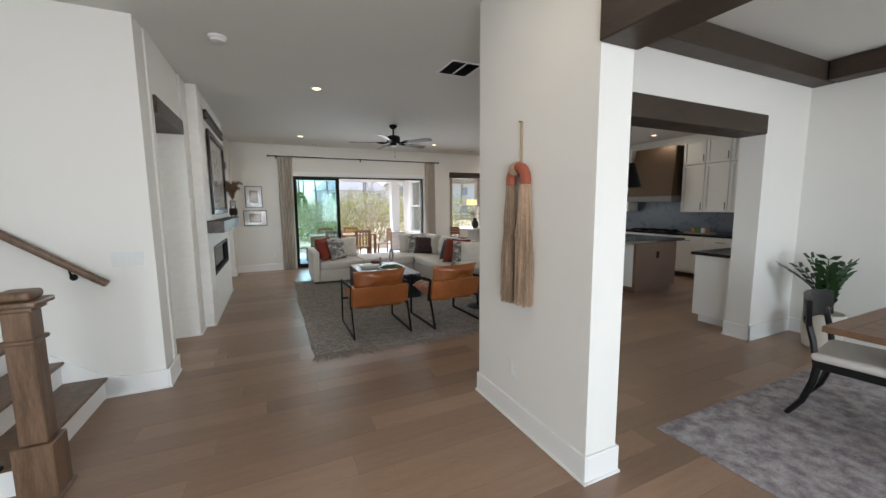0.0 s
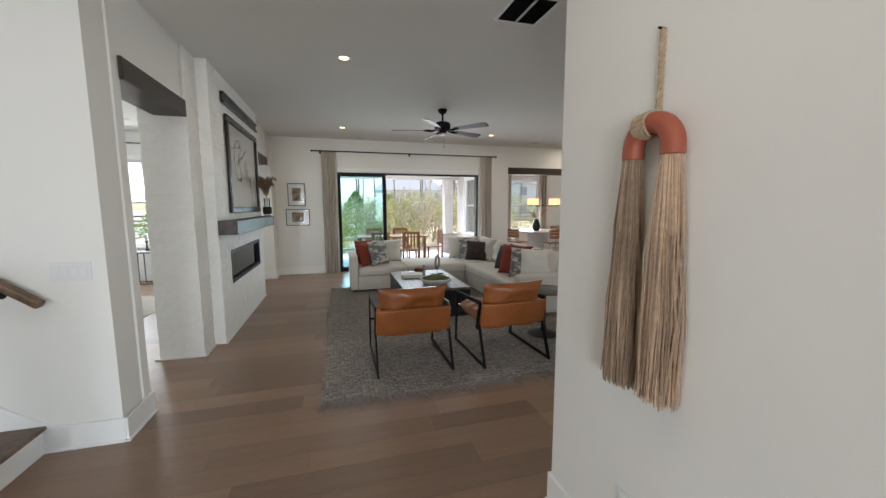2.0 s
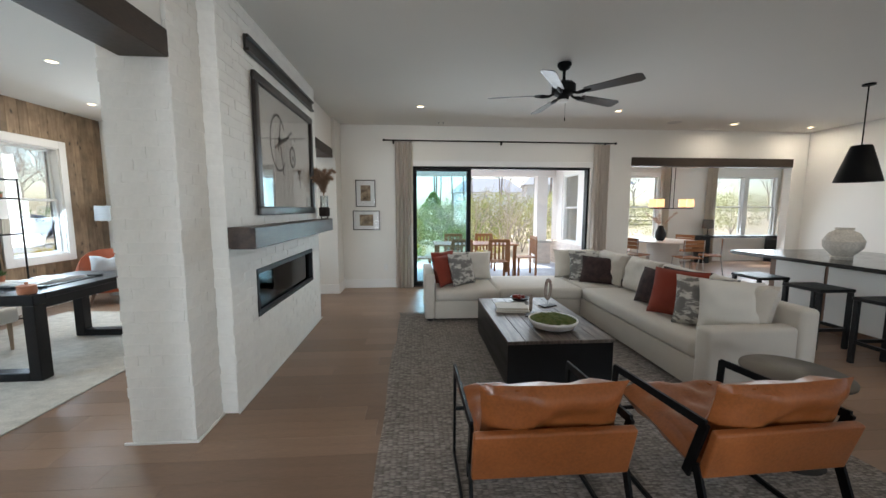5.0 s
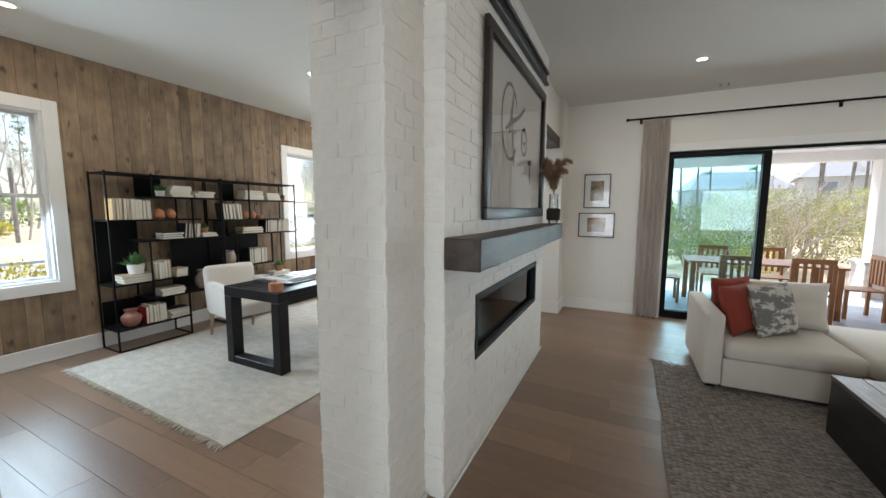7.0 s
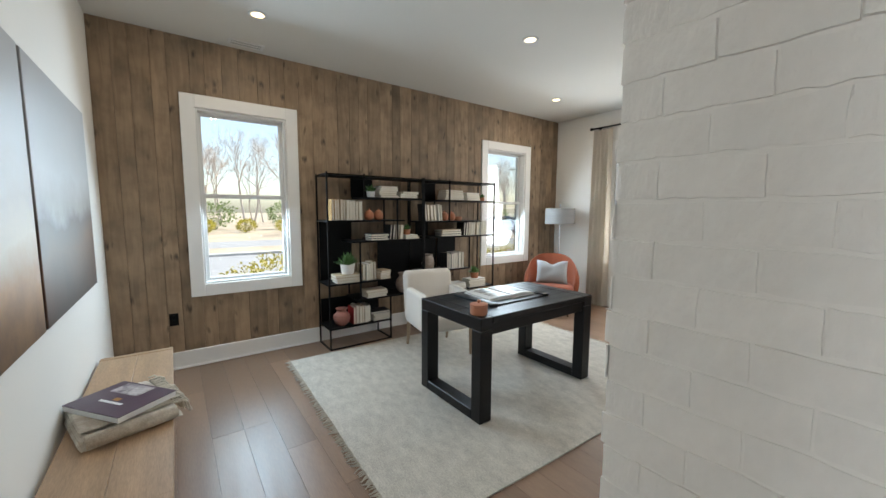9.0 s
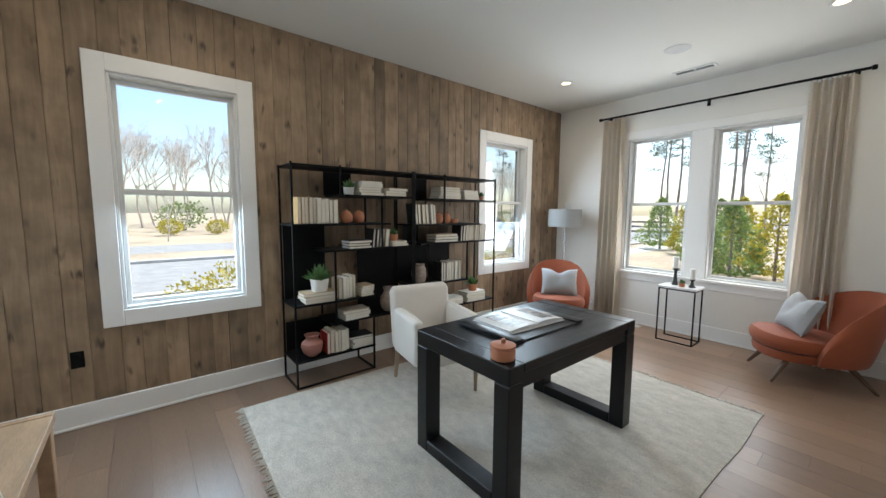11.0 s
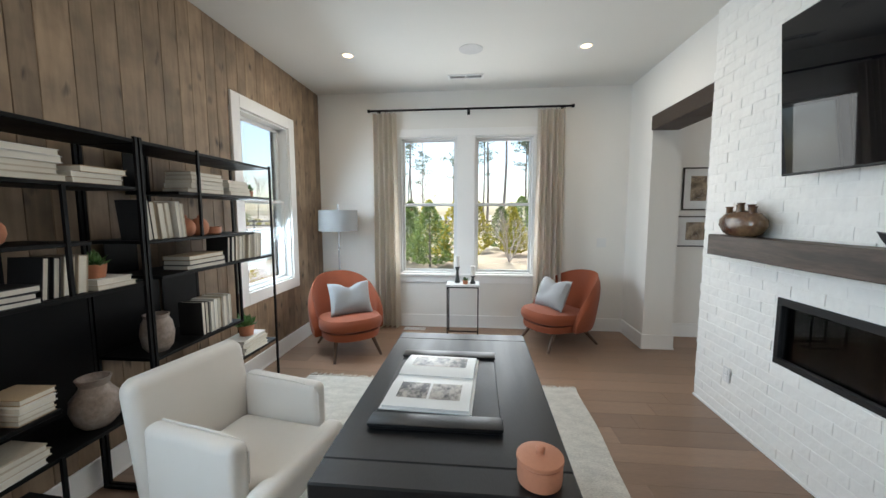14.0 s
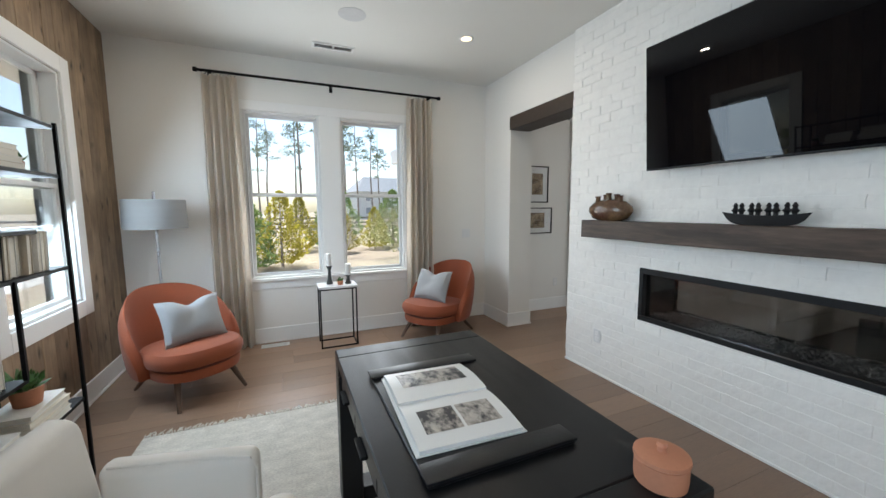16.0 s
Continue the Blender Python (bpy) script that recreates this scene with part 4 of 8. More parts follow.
book = thing("open_book", -3.33, 6.765, 0.7855, -3, "large open photo book lying on the desk pad", "book")
boxes("cover", PLASTIC, book, (-0.175, 0.175, -0.265, 0.245, 0.0, 0.004))
for s in (-1, 1):
    bm = bmesh.new()
    g = []
    for i in range(13):
        u = i / 12
        z = 0.006 + 0.026 * math.sin(math.pi * min(u * 0.62 + 0.10, 1)) * (1 - 0.55 * u) + (0.012 if s > 0 else 0.004) * (1 - u)
        g.append([bm.verts.new((x, s * u * 0.25 - 0.01, zz)) for x, zz in ((-0.165, z), (0.165, z), (0.165, 0.0045), (-0.165, 0.0045))])
    for p, q in zip(g, g[1:]):
        for k in range(4):
            bm.faces.new((p[k], p[(k + 1) % 4], q[(k + 1) % 4], q[k]))
    bm.faces.new(g[0])
    bm.faces.new(g[-1])
    page = part("page_block", bm, PLASTIC, book)
    pics = ((-0.125, 0.125, 0.075, 0.205),) if s > 0 else ((-0.125, -0.005, -0.205, -0.085), (0.005, 0.125, -0.205, -0.085))
    for x0, x1, y0, y1 in pics:
        bm = bmesh.new()
        n = 8
        rows = []
        for i in range(n + 1):
            yy = y0 + (y1 - y0) * i / n
            u = abs(yy + 0.01) / 0.25
            z = 0.0072 + 0.026 * math.sin(math.pi * min(u * 0.62 + 0.10, 1)) * (1 - 0.55 * u) + (0.012 if s > 0 else 0.004) * (1 - u)
            rows.append((bm.verts.new((x0, yy, z)), bm.verts.new((x1, yy, z))))
        for p, q in zip(rows, rows[1:]):
            bm.faces.new((p[0], p[1], q[1], q[0]))
        part("printed_photo", bm, PHOTO, page, "grey-brown interior photograph")

jar = thing("lidded_jar", -2.975, 6.20, 0.775, 0, "round peach clay jar with a knobbed lid on the desk", "jar")
bm = bmesh.new()
lathe(bm, [(0.054, 0.0), (0.060, 0.004), (0.062, 0.02), (0.062, 0.060), (0.058, 0.063)], 32)
part("body", bm, PEEL, jar)
bm = bmesh.new()
lathe(bm, [(0.062, 0.064), (0.065, 0.067), (0.064, 0.075), (0.046, 0.080), (0.012, 0.081), (0.010, 0.086), (0.013, 0.096), (0.010, 0.103), (0.002, 0.105)], 32)
part("lid", bm, PEEL, jar)


def desk_chair():
    ob = thing("desk_chair", -4.195, 6.73, 0.0145, 80.0, "white upholstered armchair with pale oak legs", "chair")
    # local: faces -y
    bm = bmesh.new()
    soft(bm, -0.215, 0.215, -0.32, 0.22, 0.30, 0.465, 0.05)
    soft(bm, -0.29, 0.29, -0.335, -0.222, 0.30, 0.463, 0.045)
    part("seat", bm, OFFWHITE, ob)
    bm = bmesh.new()
    soft(bm, -0.29, 0.29, 0.21, 0.31, 0.29, 0.86, 0.045)
    for v in bm.verts:
        k = max(v.co.z - 0.4, 0) / 0.46
        v.co.y += 0.07 * k
        if v.co.z > 0.6:
            v.co.z -= 0.05 * (abs(v.co.x) / 0.29) ** 3
    part("backrest", bm, OFFWHITE, ob)
    for s in (-1, 1):
        bm = bmesh.new()
        x0, x1 = sorted((s * 0.215, s * 0.30))
        soft(bm, x0, x1, -0.22, 0.23, 0.285, 0.655, 0.035)
        for v in bm.verts:
            if v.co.z > 0.5:
                v.co.z += 0.05 * (v.co.y + 0.05)
        arm = part("armrest", bm, OFFWHITE, ob)
        bm = bmesh.new()
        tube(bm, [(s * 0.228, -0.218, 0.47), (s * 0.228, -0.218, 0.60), (s * 0.228, -0.20, 0.636), (s * 0.228, -0.1, 0.652), (s * 0.228, 0.2, 0.664)], 0.005, 6)
        part("piping", bm, OFFWHITE, arm)
    for sx in (-1, 1):
        for sy, lean in ((-0.25, 0.0), (0.25, 0.06)):
            bm = bmesh.new()
            rod(bm, (sx * 0.245, sy + lean, 0.0), (sx * 0.245, sy, 0.32), 0.016, 4, 0.028)
            part("leg", bm, PALEWOOD, ob, "tapered pale oak leg")


desk_chair()


def tub_chair(x, y, rz, label):
    """Low barrel chair with a rounded shell; local front is -y."""
    ob = thing("tub_chair", x, y, 0.0, rz, label, "armchair", "rust velvet tub chairs")

    def loft(rings, close=True):
        b = bmesh.new()
        vs = [[b.verts.new(q) for q in r] for r in rings]
        n = len(vs[0])
        for p, q in zip(vs, vs[1:]):
            for k in range(n if close else n - 1):
                b.faces.new((p[k], p[(k + 1) % n], q[(k + 1) % n], q[k]))
        b.faces.new(list(reversed(vs[0])))
        b.faces.new(vs[-1])
        return b

    def oval(r, z, lift=0.0):
        ring = []
        for k in range(40):
            a = 2 * math.pi * k / 40
            c, s = math.cos(a), math.sin(a)
            q = (abs(c) ** 2.5 + abs(s) ** 2.5) ** (-1 / 2.5)
            ring.append((max(r, 0.001) * q * c * 0.94, max(r, 0.001) * q * s * 1.02 - 0.07, z - lift * s))
        return ring
    # upholstered pan below, thick rounded cushion above
    part("seat_pan", loft([oval(0.27, 0.20), oval(0.315, 0.21), oval(0.325, 0.25), oval(0.32, 0.285)]), RUST, ob)
    part("seat", loft([oval(0.30, 0.287, 0.01), oval(0.338, 0.30, 0.012), oval(0.352, 0.335, 0.015), oval(0.35, 0.375, 0.018), oval(0.325, 0.408, 0.02), oval(0.24, 0.425, 0.02), oval(0.0, 0.43, 0.02)]), RUST, ob)
    # shell wrapping round the back: each column goes up the inside, over the rim, down the outside
    cols, n = [], 36
    for i in range(n + 1):
        th = radians(-104 + 208 * i / n)
        k = abs(th) / radians(104)
        top = 0.30 + 0.525 * max(1 - k ** 2.6, 0.0) ** 0.62
        low = 0.22
        col = []
        for side in (0, 1):
            for j in range(10):
                h = j / 9 if side == 0 else 1 - j / 9
                z = low + (top - low) * h
                rise = (z - 0.22) / 0.6
                thick = 0.085 * (1 - 0.25 * rise) * (0.5 if h == 1 else (0.85 if h > 0.85 else 1.0))
                r = 0.300 + 0.05 * math.sin(rise * 2.2) + side * thick + (0.085 - thick) * 0.5 * (1 - side)
                back = 0.10 * rise ** 1.6
                col.append((r * math.sin(th) * (1 - 0.10 * rise * rise), r * math.cos(th) * 1.02 + 0.0 + back * math.cos(th / 2), z))
        cols.append(col)
    bm = loft(cols)
    bmesh.ops.smooth_vert(bm, verts=bm.verts[:], factor=0.4, use_axis_x=True, use_axis_y=True, use_axis_z=True)
    shell = part("backrest", bm, RUST, ob)
    bm = bmesh.new()
    tube(bm, [Vector(c[9]).lerp(Vector(c[10]), 0.5) + Vector((0, 0, -0.004)) for c in cols[3:-3]], 0.006, 6)
    part("piping", bm, RUST, shell)
    for sx in (-1, 1):
        for a, b in (((0.19, -0.22, 0.215), (0.25, -0.355, 0.0)), ((0.18, 0.18, 0.215), (0.25, 0.365, 0.0))):
            bm = bmesh.new()
            rod(bm, (sx * b[0], b[1], b[2]), (sx * a[0], a[1], a[2]), 0.013, 12, 0.026)
            part("leg", bm, WALNUT, ob, "splayed tapered walnut leg")
    return ob


tub_chair(-4.59, 9.12, 36.5, "rust velvet tub chair beside the floor lamp")
tub_chair(-2.21, 9.55, -60, "rust velvet tub chair beside the linen curtain")
throw_pillow(-4.53, 9.05, 0.432, 0.46, 0.36, -22, 36, BLUEP, "pale grey linen pillow with a dented top", 3, 0.06)
throw_pillow(-2.29, 9.50, 0.432, 0.46, 0.36, -24, -60, BLUEP, "pale grey linen pillow with a dented top", 4, 0.06)

lampf = thing("floor_lamp", -4.875, 9.66, 0, 0, "steel floor lamp with a grey linen drum shade", "floor lamp")
bm = bmesh.new()
lathe(bm, [(0.14, 0.0), (0.145, 0.004), (0.145, 0.016), (0.02, 0.022), (0.012, 0.05), (0.012, 1.60)], 28)
part("pole", bm, STEEL, lampf)
bm = bmesh.new()
lathe(bm, [(0.235, 1.30), (0.238, 1.30), (0.232, 1.555), (0.229, 1.555)], 40)
bmesh.ops.delete(bm, geom=[f for f in bm.faces if len(f.verts) > 4], context="FACES")
bmesh.ops.solidify(bm, geom=bm.faces[:], thickness=0.002)
part("shade", bm, SHADE, lampf, "grey linen drum shade")
bm = bmesh.new()
lathe(bm, [(0.004, 1.60), (0.012, 1.605), (0.012, 1.625), (0.004, 1.63)], 12)
part("finial", bm, STEEL, lampf)

st = thing("side_table", -3.33, 9.70, 0, 0, "small side table with white marble top", "side table")
boxes("top", MARBLE, st, (-0.20, 0.20, -0.14, 0.14, 0.635, 0.66), bevel=0.003)
for sx in (-0.185, 0.185):
    for sy in (-0.125, 0.125):
        boxes("leg", BLACK, st, (sx - 0.007, sx + 0.007, sy - 0.007, sy + 0.007, 0.0, 0.634))
for z in (0.0, 0.62):
    for sy in (-0.125, 0.125):
        boxes("rail", BLACK, st, (-0.177, 0.177, sy - 0.006, sy + 0.006, z, z + 0.013))
    for sx in (-0.185, 0.185):
        if z or sx > 0:
            boxes("rail", BLACK, st, (sx - 0.006, sx + 0.006, -0.117, 0.117, z, z + 0.013))


def candle(x, y, z, h, r, ch):
    ob = thing("candle_holder", x, y, z, 0, "white pillar candle on a dark turned holder", "candle holder")
    bm = bmesh.new()
    lathe(bm, [(r, 0.0), (r, 0.01), (r * 0.65, h * 0.3), (r * 0.42, h * 0.75), (r * 0.8, h * 0.92), (r * 1.05, h)], 20)
    part("holder", bm, mat("dark_green_grey_wood", (0.035, 0.04, 0.038), 0.6), ob)
    bm = bmesh.new()
    lathe(bm, [(r * 0.9, h + 0.001), (r * 0.9, h + ch), (r * 0.7, h + ch + 0.003)], 20)
    part("candle", bm, PORCELAIN, ob, "white wax candle")


candle(-3.40, 9.72, 0.66, 0.20, 0.034, 0.13)
candle(-3.21, 9.68, 0.66, 0.095, 0.034, 0.12)


def succulent(x, y, z, s, pot, label, seed, leaves=46, tall=1.0):
    ob = thing("potted_succulent", x, y, z, seed * 40, label, "potted plant")
    bm = bmesh.new()
    lathe(bm, [(0.72 * s, 0), (0.78 * s, 0.03 * s), (0.9 * s, 0.9 * s), (0.95 * s, 1.3 * s), (0.82 * s, 1.3 * s), (0.8 * s, 1.15 * s)], 24)
    part("pot", bm, pot, ob)
    rnd = random.Random(seed)
    bm = bmesh.new()
    for k in range(leaves):
        a, el = rnd.uniform(0, 6.28), rnd.uniform(0.15, 1.45)
        L = s * rnd.uniform(0.9, 1.5) * tall
        m = Matrix.Translation((rnd.uniform(-0.4, 0.4) * s, rnd.uniform(-0.4, 0.4) * s, 1.18 * s)) @ Euler((0, -el, a)).to_matrix().to_4x4()
        w = L * 0.2
        vs = [bm.verts.new(m @ Vector(q)) for q in ((0, 0, 0), (L * 0.55, w, 0.02 * s), (L, 0, 0.12 * s), (L * 0.55, -w, 0.02 * s), (L * 0.5, 0, -0.14 * s))]
        for f in ((0, 1, 2), (0, 2, 3), (0, 4, 1), (1, 4, 2), (2, 4, 3), (3, 4, 0)):
            bm.faces.new([vs[i] for i in f])
    part("foliage", bm, SUCC, ob, "fleshy green leaves", smooth=False)
    return ob


succulent(-3.30, 9.64, 0.66, 0.035, TERRA, "tiny green succulent in a clay pot", 5, 30)

# rug
def rug(name, x0, x1, y0, y1, h, material, label, fringe=None, ends="y", fl=0.05, wob=0.01, seed=1):
    rnd = random.Random(seed)
    ob = thing(name, (x0 + x1) / 2, (y0 + y1) / 2, 0.0005, 0, label, "rug")
    cx, cy = (x0 + x1) / 2, (y0 + y1) / 2
    bm = bmesh.new()
    n, m = 40, 40
    top = [[None] * (n + 1) for _ in range(m + 1)]
    for j in range(m + 1):
        for i in range(n + 1):
            X, Y = x0 - cx + (x1 - x0) * i / n, y0 - cy + (y1 - y0) * j / m
            ex = wob * noise.noise((X * 1.7, Y * 1.7, seed)) if i in (0, n) else 0
            ey = wob * noise.noise((X * 1.7, Y * 1.7, seed + 9)) if j in (0, m) else 0
            rim = 0.6 if i in (0, n) or j in (0, m) else 1
            top[j][i] = bm.verts.new((X + ex, Y + ey, h * rim + 0.0015 * noise.noise((X * 3, Y * 3, 2))))
    for j in range(m):
        for i in range(n):
            bm.faces.new((top[j][i], top[j][i + 1], top[j + 1][i + 1], top[j + 1][i]))
    loop = top[0][:] + [top[j][n] for j in range(1, m + 1)] + list(reversed(top[m][:-1])) + [top[j][0] for j in range(m - 1, 0, -1)]
    low = [bm.verts.new((v.co.x, v.co.y, 0)) for v in loop]
    for k in range(len(loop)):
        bm.faces.new((loop[k], low[k], low[(k + 1) % len(loop)], loop[(k + 1) % len(loop)]))
    part("weave", bm, material, ob)
    if fringe:
        bm = bmesh.new()
        for s in (-1, 1):
            c = 0.0
            span = (x1 - x0) if ends == "y" else (y1 - y0)
            while c < span:
                L = fl * rnd.uniform(0.55, 1.25)
                w = rnd.uniform(-0.6, 0.6)
                for t in range(2):
                    dx = rnd.uniform(-0.006, 0.006)
                    u = c - span / 2 + dx
                    v = s * ((y1 - y0) if ends == "y" else (x1 - x0)) / 2
                    q = [(u, v, h * 0.5), (u + w * L * 0.4, v + s * L * 0.5, 0.007), (u + w * L, v + s * L, 0.004)]
                    if ends != "y":
                        q = [(b, a, z) for a, b, z in q]
                    tube(bm, q, [0.004, 0.0035, 0.002], 4)
                c += rnd.uniform(0.010, 0.017)
        tagged(part("fringe", bm, fringe, ob), "knotted fringe", "", "", "stuff")
    return ob


office_rug = rug("area_rug", -4.765, -2.335, 5.315, 8.395, 0.014, SILVER, "distressed silver grey rug with pale fringed ends", FRINGE, "y", 0.05, 0.02)
office_rug.matrix_basis = pose(-3.55, 6.855, 0.0005, 0, 0, -1.7)


# bench
bench = thing("bench", -3.55, 4.225, 0, 0, "pale wooden bench standing against the wall", "bench")
for k in range(2):
    boxes("plank", BUFF, bench, (-0.87, 0.87, -0.205 + 0.2055 * k, -0.0005 + 0.2055 * k, 0.415, 0.46), bevel=0.003)
for s in (-1, 1):
    x0, x1 = sorted((s * 0.871, s * 0.915))
    boxes("end_cap", BUFF, bench, (x0, x1, -0.205, 0.205, 0.415, 0.464), bevel=0.004)
for s in (-1, 1):
    for k in (-1, 1):
        bm = bmesh.new()
        bx(bm, -0.035, 0.035, -0.03, 0.03, 0, 0.414, bevel=0.004, m=pose(s * 0.86, k * 0.165, 0))
        part("leg", bm, BUFF, bench)
    boxes("stretcher", BUFF, bench, (s * 0.86 - 0.03, s * 0.86 + 0.03, -0.134, 0.134, 0.33, 0.40), bevel=0.003)
boxes("stretcher", BUFF, bench, (-0.825, 0.825, -0.02, 0.02, 0.34, 0.40), bevel=0.003)

throw = thing("throw_blanket", -3.44, 4.22, 0.4605, 17, "folded cream throw blanket with a tasselled end on the bench", "blanket")
bm = bmesh.new()
# a soft cloth folded over itself: a rounded fold at one end, open layers at the other
for k in range(3):
    z0 = 0.001 + 0.024 * k
    g = []
    for i in range(25):
        u = i / 24
        row = []
        for a, zz in ((-0.185 + 0.006 * k, 0.004), (-0.192 + 0.006 * k, 0.012), (-0.185 + 0.006 * k, 0.021), (-0.09, 0.0235), (0.0, 0.024), (0.09, 0.0235), (0.185 - 0.012 * k, 0.021), (0.192 - 0.012 * k, 0.012), (0.185 - 0.012 * k, 0.004), (0.0, 0.0)):
            x = -0.25 + 0.012 * k + (0.50 - 0.05 * k) * u
            nose = min(1.0, 0.35 + 6 * min(u, 1 - u))
            row.append(bm.verts.new((x, a * (0.96 + 0.04 * nose), z0 + 0.012 + (zz - 0.012) * nose + (0.004 * noise.noise((x * 9, a * 9, k)) if zz > 0.004 else 0))))
        g.append(row)
    for p, q in zip(g, g[1:]):
        for m in range(10):
            bm.faces.new((p[m], p[(m + 1) % 10], q[(m + 1) % 10], q[m]))
    bm.faces.new(g[0])
    bm.faces.new(g[-1])
tube(bm, [(0.228, -0.17, 0.037), (0.232, -0.05, 0.038), (0.232, 0.06, 0.038), (0.228, 0.165, 0.037)], [0.03, 0.034, 0.034, 0.03], 12)
part("folds", bm, mix2("cream_taupe_throw", (0.70, 0.66, 0.58), (0.42, 0.36, 0.29), 0.95, 5, 160), throw)
rnd = random.Random(8)
bm = bmesh.new()
for k in range(120):
    xx = -0.24 + 0.38 * rnd.random()
    z = rnd.uniform(0.03, 0.072)
    o = rnd.uniform(0.03, 0.055)
    tube(bm, [(xx, 0.175, z), (xx + rnd.uniform(-0.01, 0.01), 0.19 + o * 0.5, z + 0.004), (xx + rnd.uniform(-0.03, 0.02), 0.19 + o, z - rnd.uniform(0.005, 0.03)), (xx + rnd.uniform(-0.04, 0.03), 0.20 + o, z - rnd.uniform(0.04, 0.085))], [0.0045, 0.0045, 0.004, 0.003], 5)
tagged(part("tassel_fringe", bm, mat("cream_wool_fringe", (0.66, 0.62, 0.54), 0.95, vary=0.1), throw), "cream wool fringe", "", "", "stuff")
mag = thing("magazine", -3.43, 4.225, 0.5345, 38, "thick purple-covered book lying on the throw", "book")
boxes("page_block", PLASTIC, mag, (-0.185, 0.185, -0.135, 0.135, 0.0, 0.026))
cov = boxes("cover", mat("dull_purple_cover", (0.085, 0.05, 0.075), 0.35), mag, (-0.187, 0.187, -0.137, 0.137, 0.0265, 0.029))
boxes("cover_photo", mix2("grey_cover_photo", (0.16, 0.13, 0.16), (0.55, 0.52, 0.52), 0.35, 14, 80), cov, (-0.13, 0.06, 0.03, 0.125, 0.0292, 0.0296))
boxes("title_bar", PLASTIC, cov, (-0.075, 0.075, -0.055, -0.040, 0.0292, 0.0296))
boxes("title_bar", mat("ochre_mark", (0.45, 0.22, 0.06), 0.5), cov, (-0.02, 0.02, -0.03, -0.005, 0.0292, 0.0296))

for x0, x1, m, lab in ((-4.48, -3.24, BROWNCANVAS, "large umber and silver abstract canvas"), (-3.20, -1.96, GOLDCANVAS, "large gold and grey abstract canvas")):
    cv = thing("canvas_painting", (x0 + x1) / 2, 4.002, 1.0, 0, lab + " on the cream wall", "painting")
    boxes("canvas", m, cv, (-(x1 - x0) / 2, (x1 - x0) / 2, 0, 0.038, 0.0, 1.13), bevel=0.003)
    boxes("edge", DARKFRAME, cv, (-(x1 - x0) / 2 - 0.004, (x1 - x0) / 2 + 0.004, 0.0, 0.030, -0.004, 1.134), bevel=0.001)

# ---- bookcase: two joined open units ----
SX0, SX1 = -5.20, -4.86


def bookcase(y0, y1, shelves, posts, plates, label):
    ob = thing("bookcase", (SX0 + SX1) / 2, y0, 0, 0, label, "bookcase", "black metal bookcases")
    d, w, t = (SX1 - SX0) / 2, y1 - y0, 0.0075
    for z, a, b in [(1.888, y0, y1)] + shelves:
        boxes("shelf", BLACK, ob, (-d, d, a - y0 + 0.001, b - y0 - 0.001, z - 0.018, z), bevel=0.002)
    for yy, z0, z1 in [(y0 + t, 0, 1.9), (y1 - t, 0, 1.9)] + posts:
        for sx in (-1, 1):
            boxes("post", BLACK, ob, (sx * d - t, sx * d + t, yy - y0 - t, yy - y0 + t, z0, z1))
        if z0 == 0:
            boxes("foot_rail", BLACK, ob, (-d + t, d - t, yy - y0 - t, yy - y0 + t, 0, 0.014))
    boxes("front_rail", BLACK, ob, (d - t, d + t, 0.02, 0.72, 0, 0.014))
    for a, b, z0, z1 in plates:
        boxes("back_plate", BLACK, ob, (-d, -d + 0.004, a - y0 + 0.002, b - y0 - 0.002, z0, z1 - 0.019))


bookcase(5.77, 6.955, [(1.652, 6.18, 6.955), (1.397, 5.77, 6.70), (1.167, 6.04, 6.955), (0.715, 5.77, 6.52), (0.515, 6.09, 6.955), (0.235, 5.77, 6.52)],
         [(6.19, 1.652, 1.9), (6.50, 0.0, 0.51), (6.13, 0.52, 1.16), (6.60, 1.17, 1.64)],
         [(6.17, 6.45, 1.652, 1.888), (5.79, 6.17, 0.715, 1.397), (6.50, 6.95, 0.515, 1.167), (5.79, 6.50, 0.235, 0.52)], "tall open black metal bookcase filled with books")
bookcase(6.965, 8.15, [(1.645, 7.20, 8.15), (1.377, 6.965, 7.90), (1.178, 7.05, 8.15), (0.745, 6.965, 7.72), (0.46, 7.37, 8.15)],
         [(7.36, 1.378, 1.9), (7.70, 0.746, 1.17), (7.38, 0.0, 0.46)],
         [(7.20, 7.36, 1.645, 1.888), (7.05, 7.25, 1.178, 1.377), (7.40, 7.72, 0.745, 1.178), (6.98, 7.38, 0.745, 1.178)], "tall open black metal bookcase filled with books")


